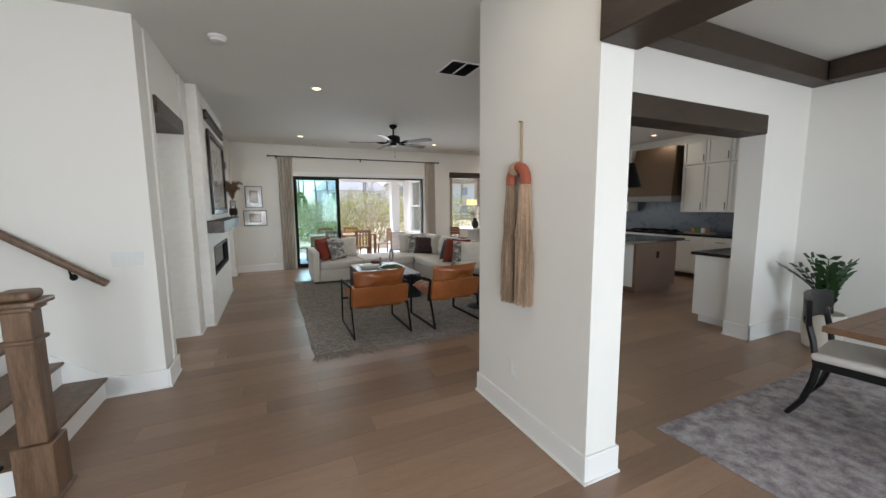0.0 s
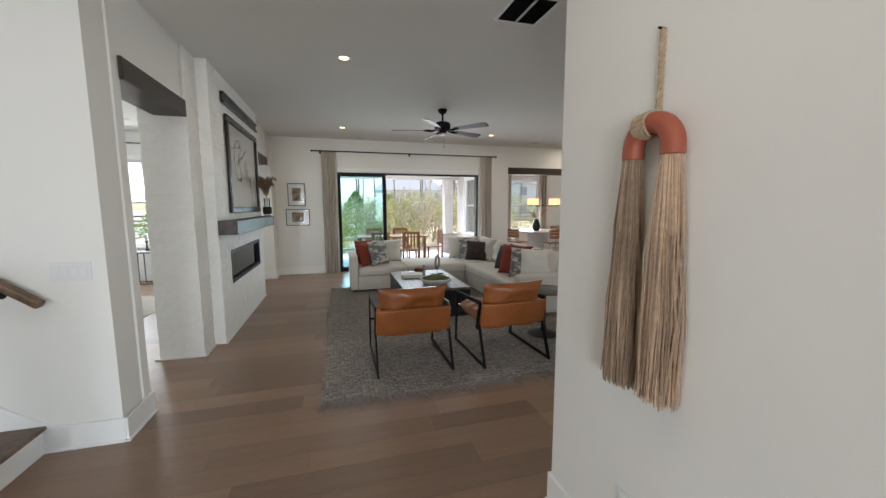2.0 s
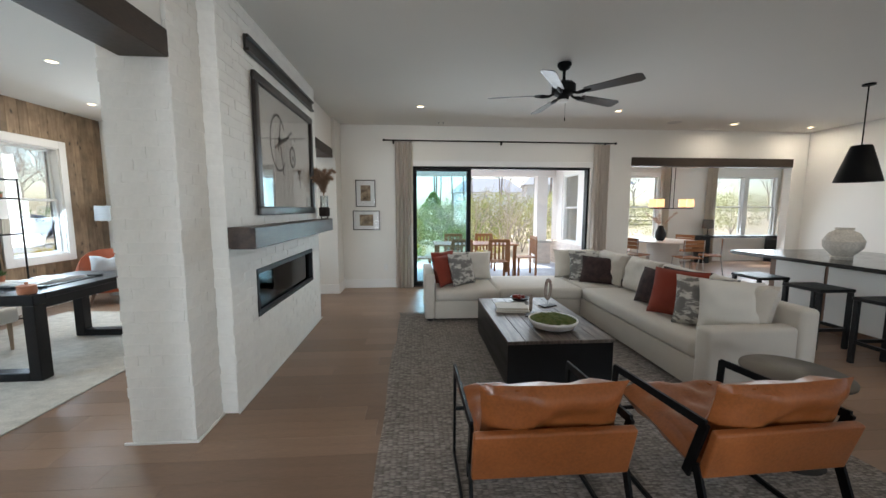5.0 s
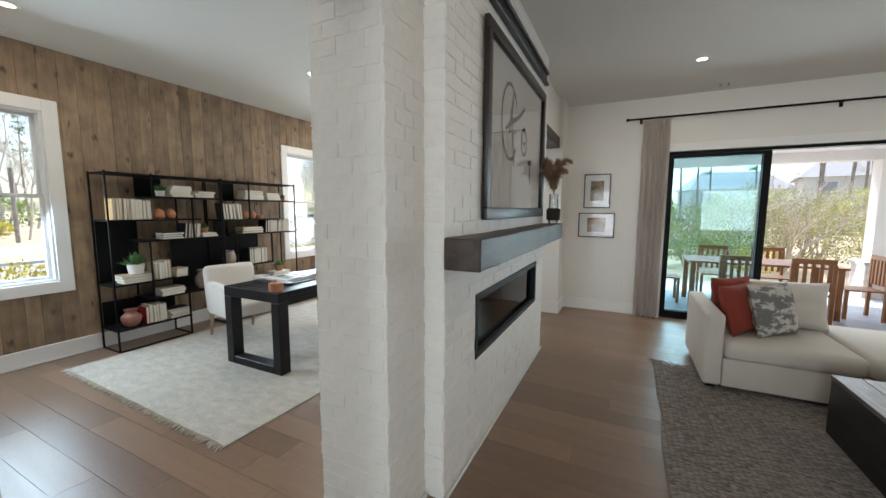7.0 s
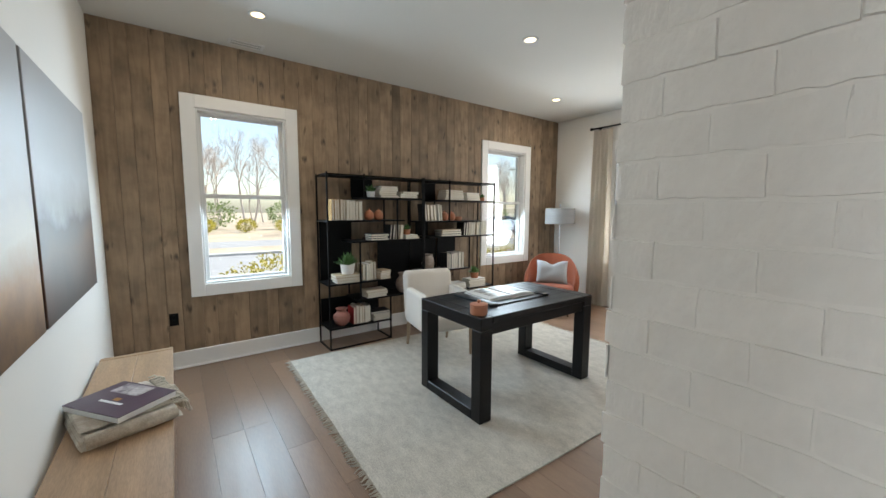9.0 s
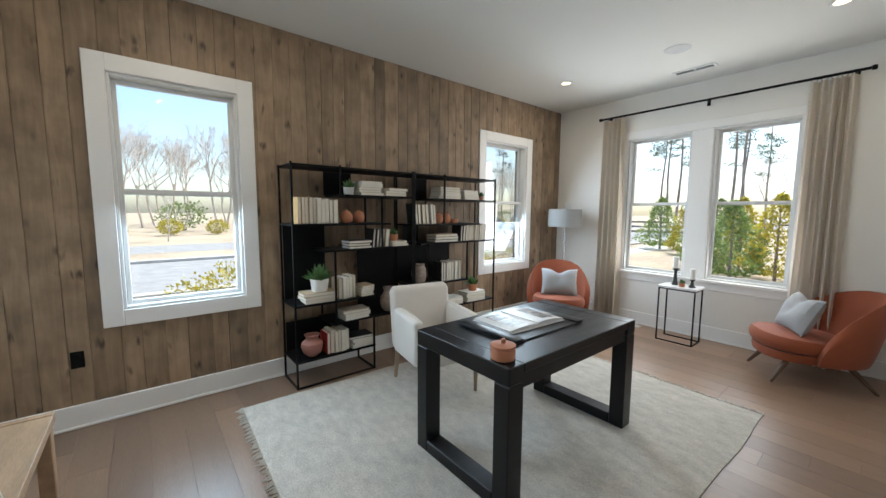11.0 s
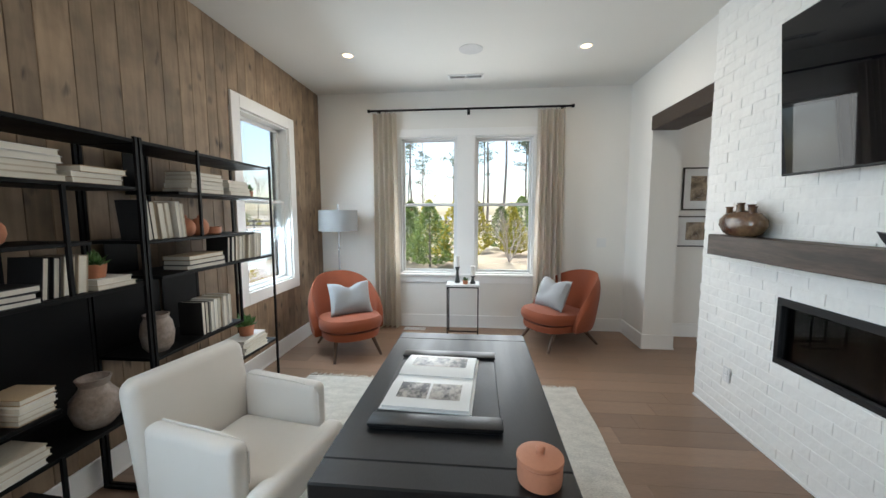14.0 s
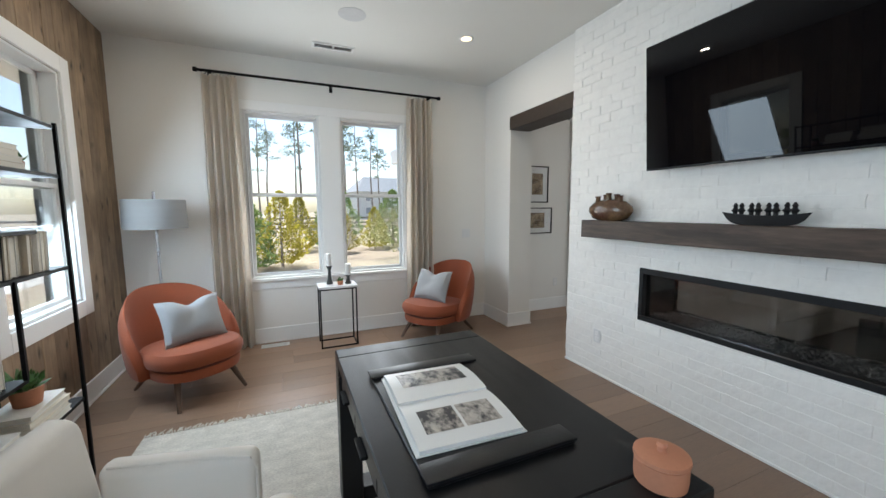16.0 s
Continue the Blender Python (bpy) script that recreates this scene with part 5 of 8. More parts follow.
def one_book(name, x, y, z, w, d, h, m, rz=0.0, rx=0.0, label="", flat=False):
    """A closed book: cover boards round a page block. Upright: thick along y, spine to the room (+x)."""
    ob = thing(name, x, y, z, rz, label, "book")
    r = pose(0, 0, 0, rx, 0, 0)
    bm = bmesh.new()
    if flat:
        bx(bm, -d / 2, d / 2, -w / 2, w / 2, 0, 0.003)
        bx(bm, -d / 2, d / 2, -w / 2, w / 2, h - 0.003, h)
        bx(bm, -d / 2, -d / 2 + 0.003, -w / 2, w / 2, 0.003, h - 0.003)
    else:
        bx(bm, -d / 2, d / 2, -w / 2, -w / 2 + 0.003, 0, h, m=r)
        bx(bm, -d / 2, d / 2, w / 2 - 0.003, w / 2, 0, h, m=r)
        bx(bm, -d / 2, -d / 2 + 0.004, -w / 2 + 0.003, w / 2 - 0.003, 0, h, m=r)
    part("cover", bm, m, ob, smooth=False)
    bm = bmesh.new()
    if flat:
        bx(bm, -d / 2 + 0.003, d / 2 - 0.004, -w / 2 + 0.004, w / 2 - 0.004, 0.003, h - 0.003)
    else:
        bx(bm, -d / 2 + 0.004, d / 2 - 0.004, -w / 2 + 0.003, w / 2 - 0.003, 0.003, h - 0.004, m=r)
    part("page_block", bm, PAPER, ob, smooth=False)
    return ob


BX = -4.985
brnd = random.Random(21)


def upright(y0, y1, z, hmin, hmax, first=None, second=None, lean=0.0):
    y, k = y0, 0
    while True:
        w = brnd.uniform(0.024, 0.042)
        if y + w > y1:
            break
        m = first if k == 0 and first else (second if k == 1 and second else brnd.choice(COVERS))
        h = brnd.uniform(hmin, hmax)
        dark = m is DARKBOOK
        one_book("book", BX + brnd.uniform(-0.012, 0.012) + 0.02, y + w / 2, z, w, 0.16, h, m, 0, lean + brnd.uniform(-0.8, 0.8),
                 "black cloth book standing on the shelf" if dark else "pale book standing page-edge out on the shelf")
        y += w + 0.003 + (0.012 if abs(lean) > 4 else 0)
        k += 1


def stack(y0, y1, z, hs, mats=None, x=BX + 0.03):
    zz = z
    for k, h in enumerate(hs):
        w = (y1 - y0) * brnd.uniform(0.86, 1.0)
        m = mats[k] if mats else brnd.choice(COVERS)
        one_book("book", x + brnd.uniform(-0.01, 0.01), (y0 + y1) / 2 + brnd.uniform(-0.012, 0.012), zz, w, 0.17, h, m, brnd.uniform(-4, 4), 0,
                 "black cloth book lying in a stack" if m is DARKBOOK else "pale book lying in a stack", True)
        zz += h + 0.0005
    return zz


def vase(name, y, z, prof, m, label, x=BX + 0.03, lid=None):
    ob = thing(name, x, y, z, 0, label, "vase" if not lid else "jar")
    bm = bmesh.new()
    lathe(bm, prof, 28)
    part("body", bm, m, ob)
    if lid:
        bm = bmesh.new()
        lathe(bm, lid, 24)
        part("lid", bm, m, ob)


JARP = [(0.030, 0), (0.046, 0.015), (0.055, 0.045), (0.052, 0.075), (0.036, 0.098), (0.030, 0.10)]
JARL = [(0.034, 0.1005), (0.032, 0.106), (0.012, 0.112), (0.009, 0.120), (0.011, 0.126), (0.003, 0.131)]
# first unit
upright(5.83, 6.18, 1.397, 0.205, 0.228, OCHRE, OCHRE)
for y in (6.285, 6.405):
    vase("lidded_jar", y, 1.397, JARP, TERRA, "small round terracotta jar with a knobbed lid", lid=JARL)
succulent(BX + 0.02, 6.315, 1.652, 0.052, PORCELAIN, "green succulent in a white pot", 11, 40, 1.2)
stack(6.385, 6.625, 1.652, [0.026, 0.022, 0.024, 0.028, 0.026])
stack(6.66, 6.90, 1.652, [0.026, 0.022, 0.028])
stack(6.26, 6.50, 1.167, [0.022, 0.024, 0.026], [DARKBOOK, DARKBOOK, DARKBOOK])
upright(6.51, 6.70, 1.167, 0.17, 0.19, DARKBOOK, DARKBOOK, -6)
zt = stack(6.705, 6.90, 1.167, [0.022, 0.026])
succulent(BX + 0.03, 6.78, zt, 0.05, TERRA, "green succulent in a clay pot", 12, 40, 1.1)
zt = stack(5.86, 6.16, 0.715, [0.03, 0.028, 0.03])
succulent(BX + 0.03, 6.02, zt, 0.084, PORCELAIN, "large green succulent in a white and brown pot", 13, 60, 1.25)
upright(6.17, 6.37, 0.715, 0.185, 0.21)
stack(6.375, 6.515, 0.715, [0.022, 0.024, 0.026, 0.024])
stack(6.20, 6.47, 0.515, [0.028, 0.030, 0.026])
vase("stoneware_vase", 6.73, 0.515, [(0.055, 0), (0.082, 0.03), (0.098, 0.09), (0.092, 0.14), (0.062, 0.18), (0.055, 0.20), (0.068, 0.235), (0.060, 0.235), (0.048, 0.20)], STONEWARE, "wide grey-brown stoneware vase")
vase("clay_vase", 5.94, 0.235, [(0.042, 0), (0.075, 0.03), (0.094, 0.09), (0.088, 0.12), (0.056, 0.145), (0.05, 0.165), (0.066, 0.19), (0.058, 0.19), (0.044, 0.165)], ROSE, "rose clay vase with a flared rim")
upright(6.05, 6.26, 0.235, 0.19, 0.215, REDBOOK)
stack(6.27, 6.515, 0.235, [0.030, 0.028, 0.026, 0.022], [COVERS[2], COVERS[0], COVERS[2], DARKBOOK])
# second unit
upright(7.00, 7.29, 1.377, 0.19, 0.215, DARKBOOK, None, 5)
for y in (7.345, 7.46):
    vase("lidded_jar", y, 1.377, JARP, TERRA, "small round terracotta jar with a knobbed lid", lid=JARL)
vase("clay_bowl", 7.57, 1.377, [(0.045, 0), (0.056, 0.01), (0.058, 0.05), (0.052, 0.05), (0.05, 0.02)], TERRA, "squat terracotta bowl on a black shelf")
stack(7.30, 7.62, 1.645, [0.026, 0.028, 0.022, 0.026, 0.024])
stack(7.66, 7.90, 1.645, [0.026, 0.026, 0.028, 0.022])
succulent(BX + 0.03, 8.00, 1.645, 0.036, TERRA, "small green succulent in a clay pot", 14, 36, 1.2)
stack(7.25, 7.58, 1.178, [0.028, 0.030, 0.026], [DARKBOOK, DARKBOOK, COVERS[1]])
upright(7.62, 8.03, 1.178, 0.175, 0.19, DARKBOOK, DARKBOOK, -4)
vase("stoneware_vase", 7.09, 0.745, [(0.05, 0), (0.072, 0.03), (0.083, 0.10), (0.074, 0.16), (0.058, 0.19), (0.064, 0.21), (0.056, 0.21), (0.048, 0.19)], STONEWARE, "tall grey-brown stoneware vase")
upright(7.34, 7.64, 0.745, 0.20, 0.22, DARKBOOK, DARKBOOK)
zt = stack(7.72, 8.02, 0.46, [0.028, 0.026, 0.028, 0.024])
succulent(BX + 0.03, 7.88, zt, 0.062, TERRA, "green succulent in a clay pot", 15, 46, 1.2)
stack(7.45, 7.66, 0.46, [0.026, 0.028, 0.024])

# ---- fireplace, seen through from both rooms ----
fire = thing("fireplace", -1.14, (FY0 + FY1) / 2, FZ0, 0, "linear black see-through gas fireplace set in white brick", "fireplace")
fl, fh = (FY1 - FY0) / 2, FZ1 - FZ0
for s, xf in ((-1, -0.205), (1, 0.205)):
    x0, x1 = sorted((xf, xf - s * 0.03))
    boxes("surround", FIREBLACK, fire, (x0, x1, -fl, fl, 0, 0.035), (x0, x1, -fl, fl, fh - 0.045, fh), (x0, x1, -fl, -fl + 0.035, 0.035, fh - 0.045), (x0, x1, fl - 0.035, fl, 0.035, fh - 0.045), bevel=0.003)
    gp = boxes("glass", glass("firebox_glass", (0.75, 0.75, 0.75), 0.1), fire, (xf - s * 0.045 - 0.002, xf - s * 0.045 + 0.002, -fl + 0.03, fl - 0.03, 0.03, fh - 0.04))
    gp.visible_shadow = False
boxes("firebox", FIREBLACK, fire, (-0.175, 0.175, -fl, fl, 0, 0.02), (-0.175, 0.175, -fl, fl, fh - 0.02, fh), (-0.175, 0.175, -fl, -fl + 0.02, 0.02, fh - 0.02), (-0.175, 0.175, fl - 0.02, fl, 0.02, fh - 0.02))
bm = bmesh.new()
rnd = random.Random(4)
for k in range(700):
    r = rnd.uniform(0.008, 0.018)
    c = Vector((rnd.uniform(-0.12, 0.12), rnd.uniform(-fl + 0.05, fl - 0.05), 0.025 + rnd.uniform(0, 0.025)))
    vs = [bm.verts.new(c + r * Vector((rnd.uniform(-1, 1), rnd.uniform(-1, 1), rnd.uniform(-1, 1)))) for _ in range(4)]
    for f in ((0, 1, 2), (0, 2, 3), (0, 3, 1), (1, 3, 2)):
        bm.faces.new([vs[i] for i in f])
tagged(part("crushed_glass", bm, CRUSH, fire, "", False), "bed of crushed clear glass", "", "", "stuff")


def mantel(x0, x1, y0, y1, z0, z1, label, m=MANTELW):
    ob = thing("mantel_shelf", (x0 + x1) / 2, (y0 + y1) / 2, z0, 0, label, "mantel")
    a, b = (x1 - x0) / 2, (y1 - y0) / 2
    bm = bmesh.new()
    bx(bm, -a, a, -b, b, 0, z1 - z0)
    bmesh.ops.subdivide_edges(bm, edges=[e for e in bm.edges if abs(e.verts[0].co.y - e.verts[1].co.y) > 1], cuts=40)
    for v in bm.verts:
        v.co += 0.004 * Vector((noise.noise((v.co.y * 4, v.co.x * 30, v.co.z * 30)), 0, noise.noise((v.co.y * 5, v.co.x * 30 + 7, v.co.z * 30))))
    bmesh.ops.bevel(bm, geom=[e for e in bm.edges if e.calc_face_angle(0) > 1.2], offset=0.005, segments=1, affect="EDGES")
    part("timber", bm, m, ob)


mantel(-0.94, -0.75, 5.50, 7.95, 1.225, 1.378, "rustic dark brown timber mantel on the living room brick", MANTELD)
mantel(-1.49, -1.345, 5.45, 8.06, 1.22, 1.362, "rustic brown timber mantel on the office brick")

# tilted down towards the desk
tv = thing("television", -1.44, 6.765, 1.72, 0, "large wall-mounted flat television, switched off and tilted down", "television")
tv.matrix_basis = pose(-1.44, 6.765, 1.72, 0, -4.5, 0)
boxes("casing", FIREBLACK, tv, (-0.022, 0.025, -0.72, 0.72, 0, 0.815), bevel=0.004)
boxes("screen", SCREEN, tv, (-0.025, -0.0225, -0.712, 0.712, 0.012, 0.807))
boxes("mount", FIREBLACK, tv, (0.026, 0.088, -0.2, 0.2, 0.18, 0.42))
boxes("sensor", PLASTIC, tv, (-0.024, -0.0226, -0.012, 0.012, 0.004, 0.008))

pot = thing("five_spout_vase", -1.417, 7.83, 1.362, 0, "glossy brown pottery vase with five short spouts", "vase")
bm = bmesh.new()
lathe(bm, [(0.11, 0), (0.17, 0.02), (0.212, 0.07), (0.205, 0.11), (0.15, 0.15), (0.05, 0.17)], 32)
for v in bm.verts:
    v.co.x *= 0.34
part("body", bm, BROWNGLAZE, pot)
for k in range(5):
    bm = bmesh.new()
    lathe(bm, [(0.022, 0.0), (0.018, 0.05), (0.025, 0.064), (0.018, 0.064)], 14, m=Matrix.Translation(((0.014 if k % 2 else -0.014), -0.11 + 0.055 * k, 0.155 - 0.012 * abs(k - 2))))
    part("spout", bm, BROWNGLAZE, pot)

boat = thing("boat_sculpture", -1.42, 6.79, 1.362, 0, "black cast boat sculpture with eight small rounded posts", "sculpture")
bm = bmesh.new()
rings = []
for i in range(17):
    u = -1 + 2 * i / 16
    w = 0.036 * (1 - abs(u) ** 2.2) + 0.003
    zt, zb = 0.055 + 0.018 * u * u, 0.0 + 0.035 * abs(u) ** 5
    rings.append([bm.verts.new((w * a, 0.205 * u * (1 if b else 0.88), zt if b else zb)) for a, b in ((-1, 1), (1, 1), (0.6, 0), (-0.6, 0))])
for p, q in zip(rings, rings[1:]):
    for k in range(4):
        bm.faces.new((p[k], p[(k + 1) % 4], q[(k + 1) % 4], q[k]))
bm.faces.new(rings[0])
bm.faces.new(rings[-1])
for k in range(8):
    lathe(bm, [(0.012, 0.055), (0.010, 0.07), (0.020, 0.083), (0.012, 0.092), (0.009, 0.10), (0.013, 0.108), (0.004, 0.125)], 10, at=(0.008 if k % 2 else -0.008, -0.14 + 0.04 * k, 0))
part("hull", bm, CHAR, boat)

# ---- living room ----
rug("area_rug", 0.14, 3.05, 3.86, 7.98, 0.016, JUTE, "grey-brown woven rug with long loose fringe", GFRINGE, "y", 0.13, 0.05, 3)


def seat_cushion(bm, x0, x1, y0, y1, z0, z1):
    vs = bx(bm, x0, x1, y0, y1, z0, z1, bevel=0.055, seg=5)
    cx, cy = (x0 + x1) / 2, (y0 + y1) / 2
    for v in vs:
        if v.co.z > z0 + 0.5 * (z1 - z0):
            u, w = (v.co.x - cx) / (x1 - x0) * 2, (v.co.y - cy) / (y1 - y0) * 2
            v.co.z += 0.012 * noise.noise((v.co.x * 4, v.co.y * 4, 3))


sofa = thing("sectional_sofa", 2.0, 7.0, 0.016, 0, "cream L-shaped sectional sofa with loose back cushions", "sofa")
SO = Vector((2.0, 7.0, 0.016))


def sofa_boxes(name, m, *bs, r=0.012, seg=2, label=""):
    bm = bmesh.new()
    for x0, x1, y0, y1, z0, z1 in bs:
        bx(bm, x0 - SO.x, x1 - SO.x, y0 - SO.y, y1 - SO.y, z0 - SO.z, z1 - SO.z, bevel=r, seg=seg)
    return part(name, bm, m, sofa, label)


def sofa_cushion(name, x0, x1, y0, y1, z0, z1):
    bm = bmesh.new()
    seat_cushion(bm, x0 - SO.x, x1 - SO.x, y0 - SO.y, y1 - SO.y, z0 - SO.z, z1 - SO.z)
    return part(name, bm, FABRIC, sofa)


sofa_boxes("base", FABRIC, (0.627, 1.47, 7.605, 8.56, 0.05, 0.29))
sofa_boxes("base", FABRIC, (1.475, 2.62, 7.605, 8.56, 0.05, 0.29))
sofa_boxes("base", FABRIC, (2.63, 3.355, 5.54, 8.56, 0.05, 0.30))
sofa_boxes("arm", FABRIC, (0.49, 0.625, 7.59, 8.60, 0.05, 0.66), r=0.03, seg=4)
sofa_boxes("arm", FABRIC, (2.60, 3.355, 5.38, 5.53, 0.05, 0.60), r=0.04, seg=4)
sofa_boxes("back", FABRIC, (3.36, 3.52, 5.38, 8.60, 0.05, 0.74), r=0.04, seg=4)
sofa_cushion("seat_cushion", 0.63, 1.50, 7.575, 8.58, 0.285, 0.44)
sofa_cushion("seat_cushion", 1.48, 2.64, 7.575, 8.58, 0.285, 0.45)
sofa_cushion("seat_cushion", 2.605, 3.36, 5.54, 7.56, 0.295, 0.46)
sofa_cushion("seat_cushion", 2.655, 3.36, 7.57, 8.58, 0.295, 0.46)
for x, y in ((0.56, 7.68), (1.40, 7.68), (2.70, 5.50), (3.44, 5.50), (3.44, 8.5), (0.56, 8.5)):
    sofa_boxes("foot", BLACKWOOD, (x - 0.035, x + 0.035, y - 0.035, y + 0.035, 0.0165, 0.055), r=0.004, seg=1)


def back_cushion(x, y, z, w, h, d, rz, rx, seed):
    bm = bmesh.new()
    pillow(bm, w, h, d, p=4.5, n=16, seed=seed, crumple=0.03, m=Matrix.Translation(Vector((x, y, z + h / 2)) - SO) @ pose(0, 0, 0, 0, 0, rz) @ pose(0, 0, 0, rx, 0, 0))
    part("back_cushion", bm, FABRIC, sofa)


back_cushion(1.18, 8.36, 0.43, 0.70, 0.44, 0.24, 0, -12, 1)
for k, y in enumerate((5.86, 6.53, 7.19)):
    back_cushion(3.24, y, 0.44, 0.70, 0.46, 0.25, -90, -14, 20 + k)
back_cushion(3.18, 7.88, 0.44, 0.66, 0.47, 0.25, -90, -12, 30)
back_cushion(2.86, 8.40, 0.44, 0.66, 0.45, 0.24, 0, -12, 31)

throw_pillow(0.80, 7.98, 0.44, 0.46, 0.44, -18, 52, RUSTP, "rust red throw pillow leaning on the sofa arm", 41)
throw_pillow(0.80, 8.22, 0.44, 0.46, 0.46, -14, 40, RUSTP, "rust red throw pillow behind another", 42)
throw_pillow(1.03, 8.00, 0.44, 0.46, 0.46, -16, 40, GREYP, "white and grey camouflage throw pillow", 43)
throw_pillow(2.92, 8.12, 0.46, 0.50, 0.46, -18, -12, GREYP, "white and grey camouflage throw pillow in the sofa corner", 44)
throw_pillow(3.02, 7.80, 0.46, 0.62, 0.40, -20, -40, PLUM, "dark plaid lumbar pillow on the sofa", 45)
throw_pillow(3.02, 6.62, 0.46, 0.48, 0.42, -20, -75, PLUM, "dark plaid throw pillow on the sofa", 46)
throw_pillow(3.10, 6.36, 0.46, 0.50, 0.46, -18, -70, PLUM, "dark plaid throw pillow behind a rust one", 47)
throw_pillow(2.95, 6.22, 0.46, 0.50, 0.48, -18, -60, RUSTP, "rust red throw pillow on the sofa", 48)
throw_pillow(2.98, 5.90, 0.46, 0.48, 0.46, -16, -45, GREYP, "white and grey camouflage throw pillow", 49)
throw_pillow(3.06, 5.72, 0.46, 0.46, 0.46, -14, -35, WHITEP, "white throw pillow against the sofa arm", 50)

ct = thing("coffee_table", 1.59, 6.46, 0.016, 0, "dark block coffee table with a weathered plank top", "coffee table")
boxes("body", BLACKWOOD, ct, (-0.455, 0.455, -0.74, 0.74, 0.0, 0.375), bevel=0.004)
TOPW = mix2("weathered_dark_plank", (0.06, 0.045, 0.038), (0.15, 0.12, 0.105), 0.4, 4, 40, stretch=(8, 0.7, 1), bump=0.08)
for k in range(6):
    w = 0.92 / 6
    boxes("plank", TOPW, ct, (-0.46 + k * w + 0.001, -0.46 + (k + 1) * w - 0.001, -0.745, 0.745, 0.3755, 0.405), bevel=0.003)

bowl = thing("moss_bowl", 1.64, 6.06, 0.4215, 0, "shallow white bowl filled with green moss", "bowl")
bm = bmesh.new()
lathe(bm, [(0.12, 0), (0.19, 0.02), (0.225, 0.07), (0.222, 0.085), (0.212, 0.085), (0.18, 0.03)], 40)
part("dish", bm, PORCELAIN, bowl)
bm = bmesh.new()
g = []
for j in range(10):
    r = 0.205 * j / 9
    g.append([bm.verts.new((r * math.cos(a), r * math.sin(a), 0.078 + 0.035 * (1 - (r / 0.21) ** 2) + 0.018 * noise.noise((r * math.cos(a) * 22, r * math.sin(a) * 22, 1)))) for a in np.linspace(0, 2 * math.pi, 41)[:-1]] if j else [bm.verts.new((0, 0, 0.115))])
for k in range(40):
    bm.faces.new((g[0][0], g[1][k], g[1][(k + 1) % 40]))
for p, q in zip(g[1:], g[2:]):
    for k in range(40):
        bm.faces.new((p[k], q[k], q[(k + 1) % 40], p[(k + 1) % 40]))
part("moss", bm, MOSS, bowl, "clumped green moss")

one_book("book", 1.43, 6.68, 0.4215, 0.27, 0.36, 0.022, COVERS[2], -12, 0, "large white book lying on the coffee table", True)
one_book("book", 1.41, 6.69, 0.444, 0.25, 0.33, 0.024, COVERS[2], -6, 0, "large white book lying on another", True)
dish = thing("bead_bowl", 1.62, 7.08, 0.4215, 0, "small dark bowl of red wooden beads", "bowl")
bm = bmesh.new()
lathe(bm, [(0.05, 0), (0.09, 0.012), (0.115, 0.04), (0.108, 0.04), (0.07, 0.015)], 28)
part("dish", bm, CHAR, dish)
rnd = random.Random(3)
for k in range(10):
    bm = bmesh.new()
    bmesh.ops.create_icosphere(bm, subdivisions=2, radius=0.022)
    bmesh.ops.translate(bm, verts=bm.verts, vec=(rnd.uniform(-0.06, 0.06), rnd.uniform(-0.06, 0.06), 0.036 + rnd.uniform(0, 0.012)))
    part("bead", bm, mat("dark_red_bead", (0.22, 0.02, 0.012), 0.4) if k == 0 else bpy.data.materials["dark_red_bead"], dish)


def disc_sculpture(x, y, h, w, rz, label, m):
    ob = thing("stone_sculpture", x, y, 0.4215, rz, label, "sculpture")
    boxes("base_plate", CHAR, ob, (-0.09, 0.09, -0.05, 0.05, 0, 0.012), bevel=0.002)
    bm = bmesh.new()
    rod(bm, (0, 0, 0.012), (0, 0, h * 0.35), 0.004, 8)
    part("pin", bm, STEEL, ob)
    bm = bmesh.new()
    pts = [(w * math.cos(a) * (1 + 0.1 * math.sin(2 * a)), 0, h * 0.64 + h * 0.36 * math.sin(a)) for a in np.linspace(0, 2 * math.pi, 25)]
    tube(bm, pts, [0.018] * 25, 8)
    part("ring", bm, m, ob)


disc_sculpture(1.86, 6.80, 0.30, 0.035, 20, "pierced grey stone ring on a pin stand", STONEWARE)
disc_sculpture(1.56, 6.47, 0.20, 0.02, 70, "small pale stone sculpture on a stand", STONEWARE)


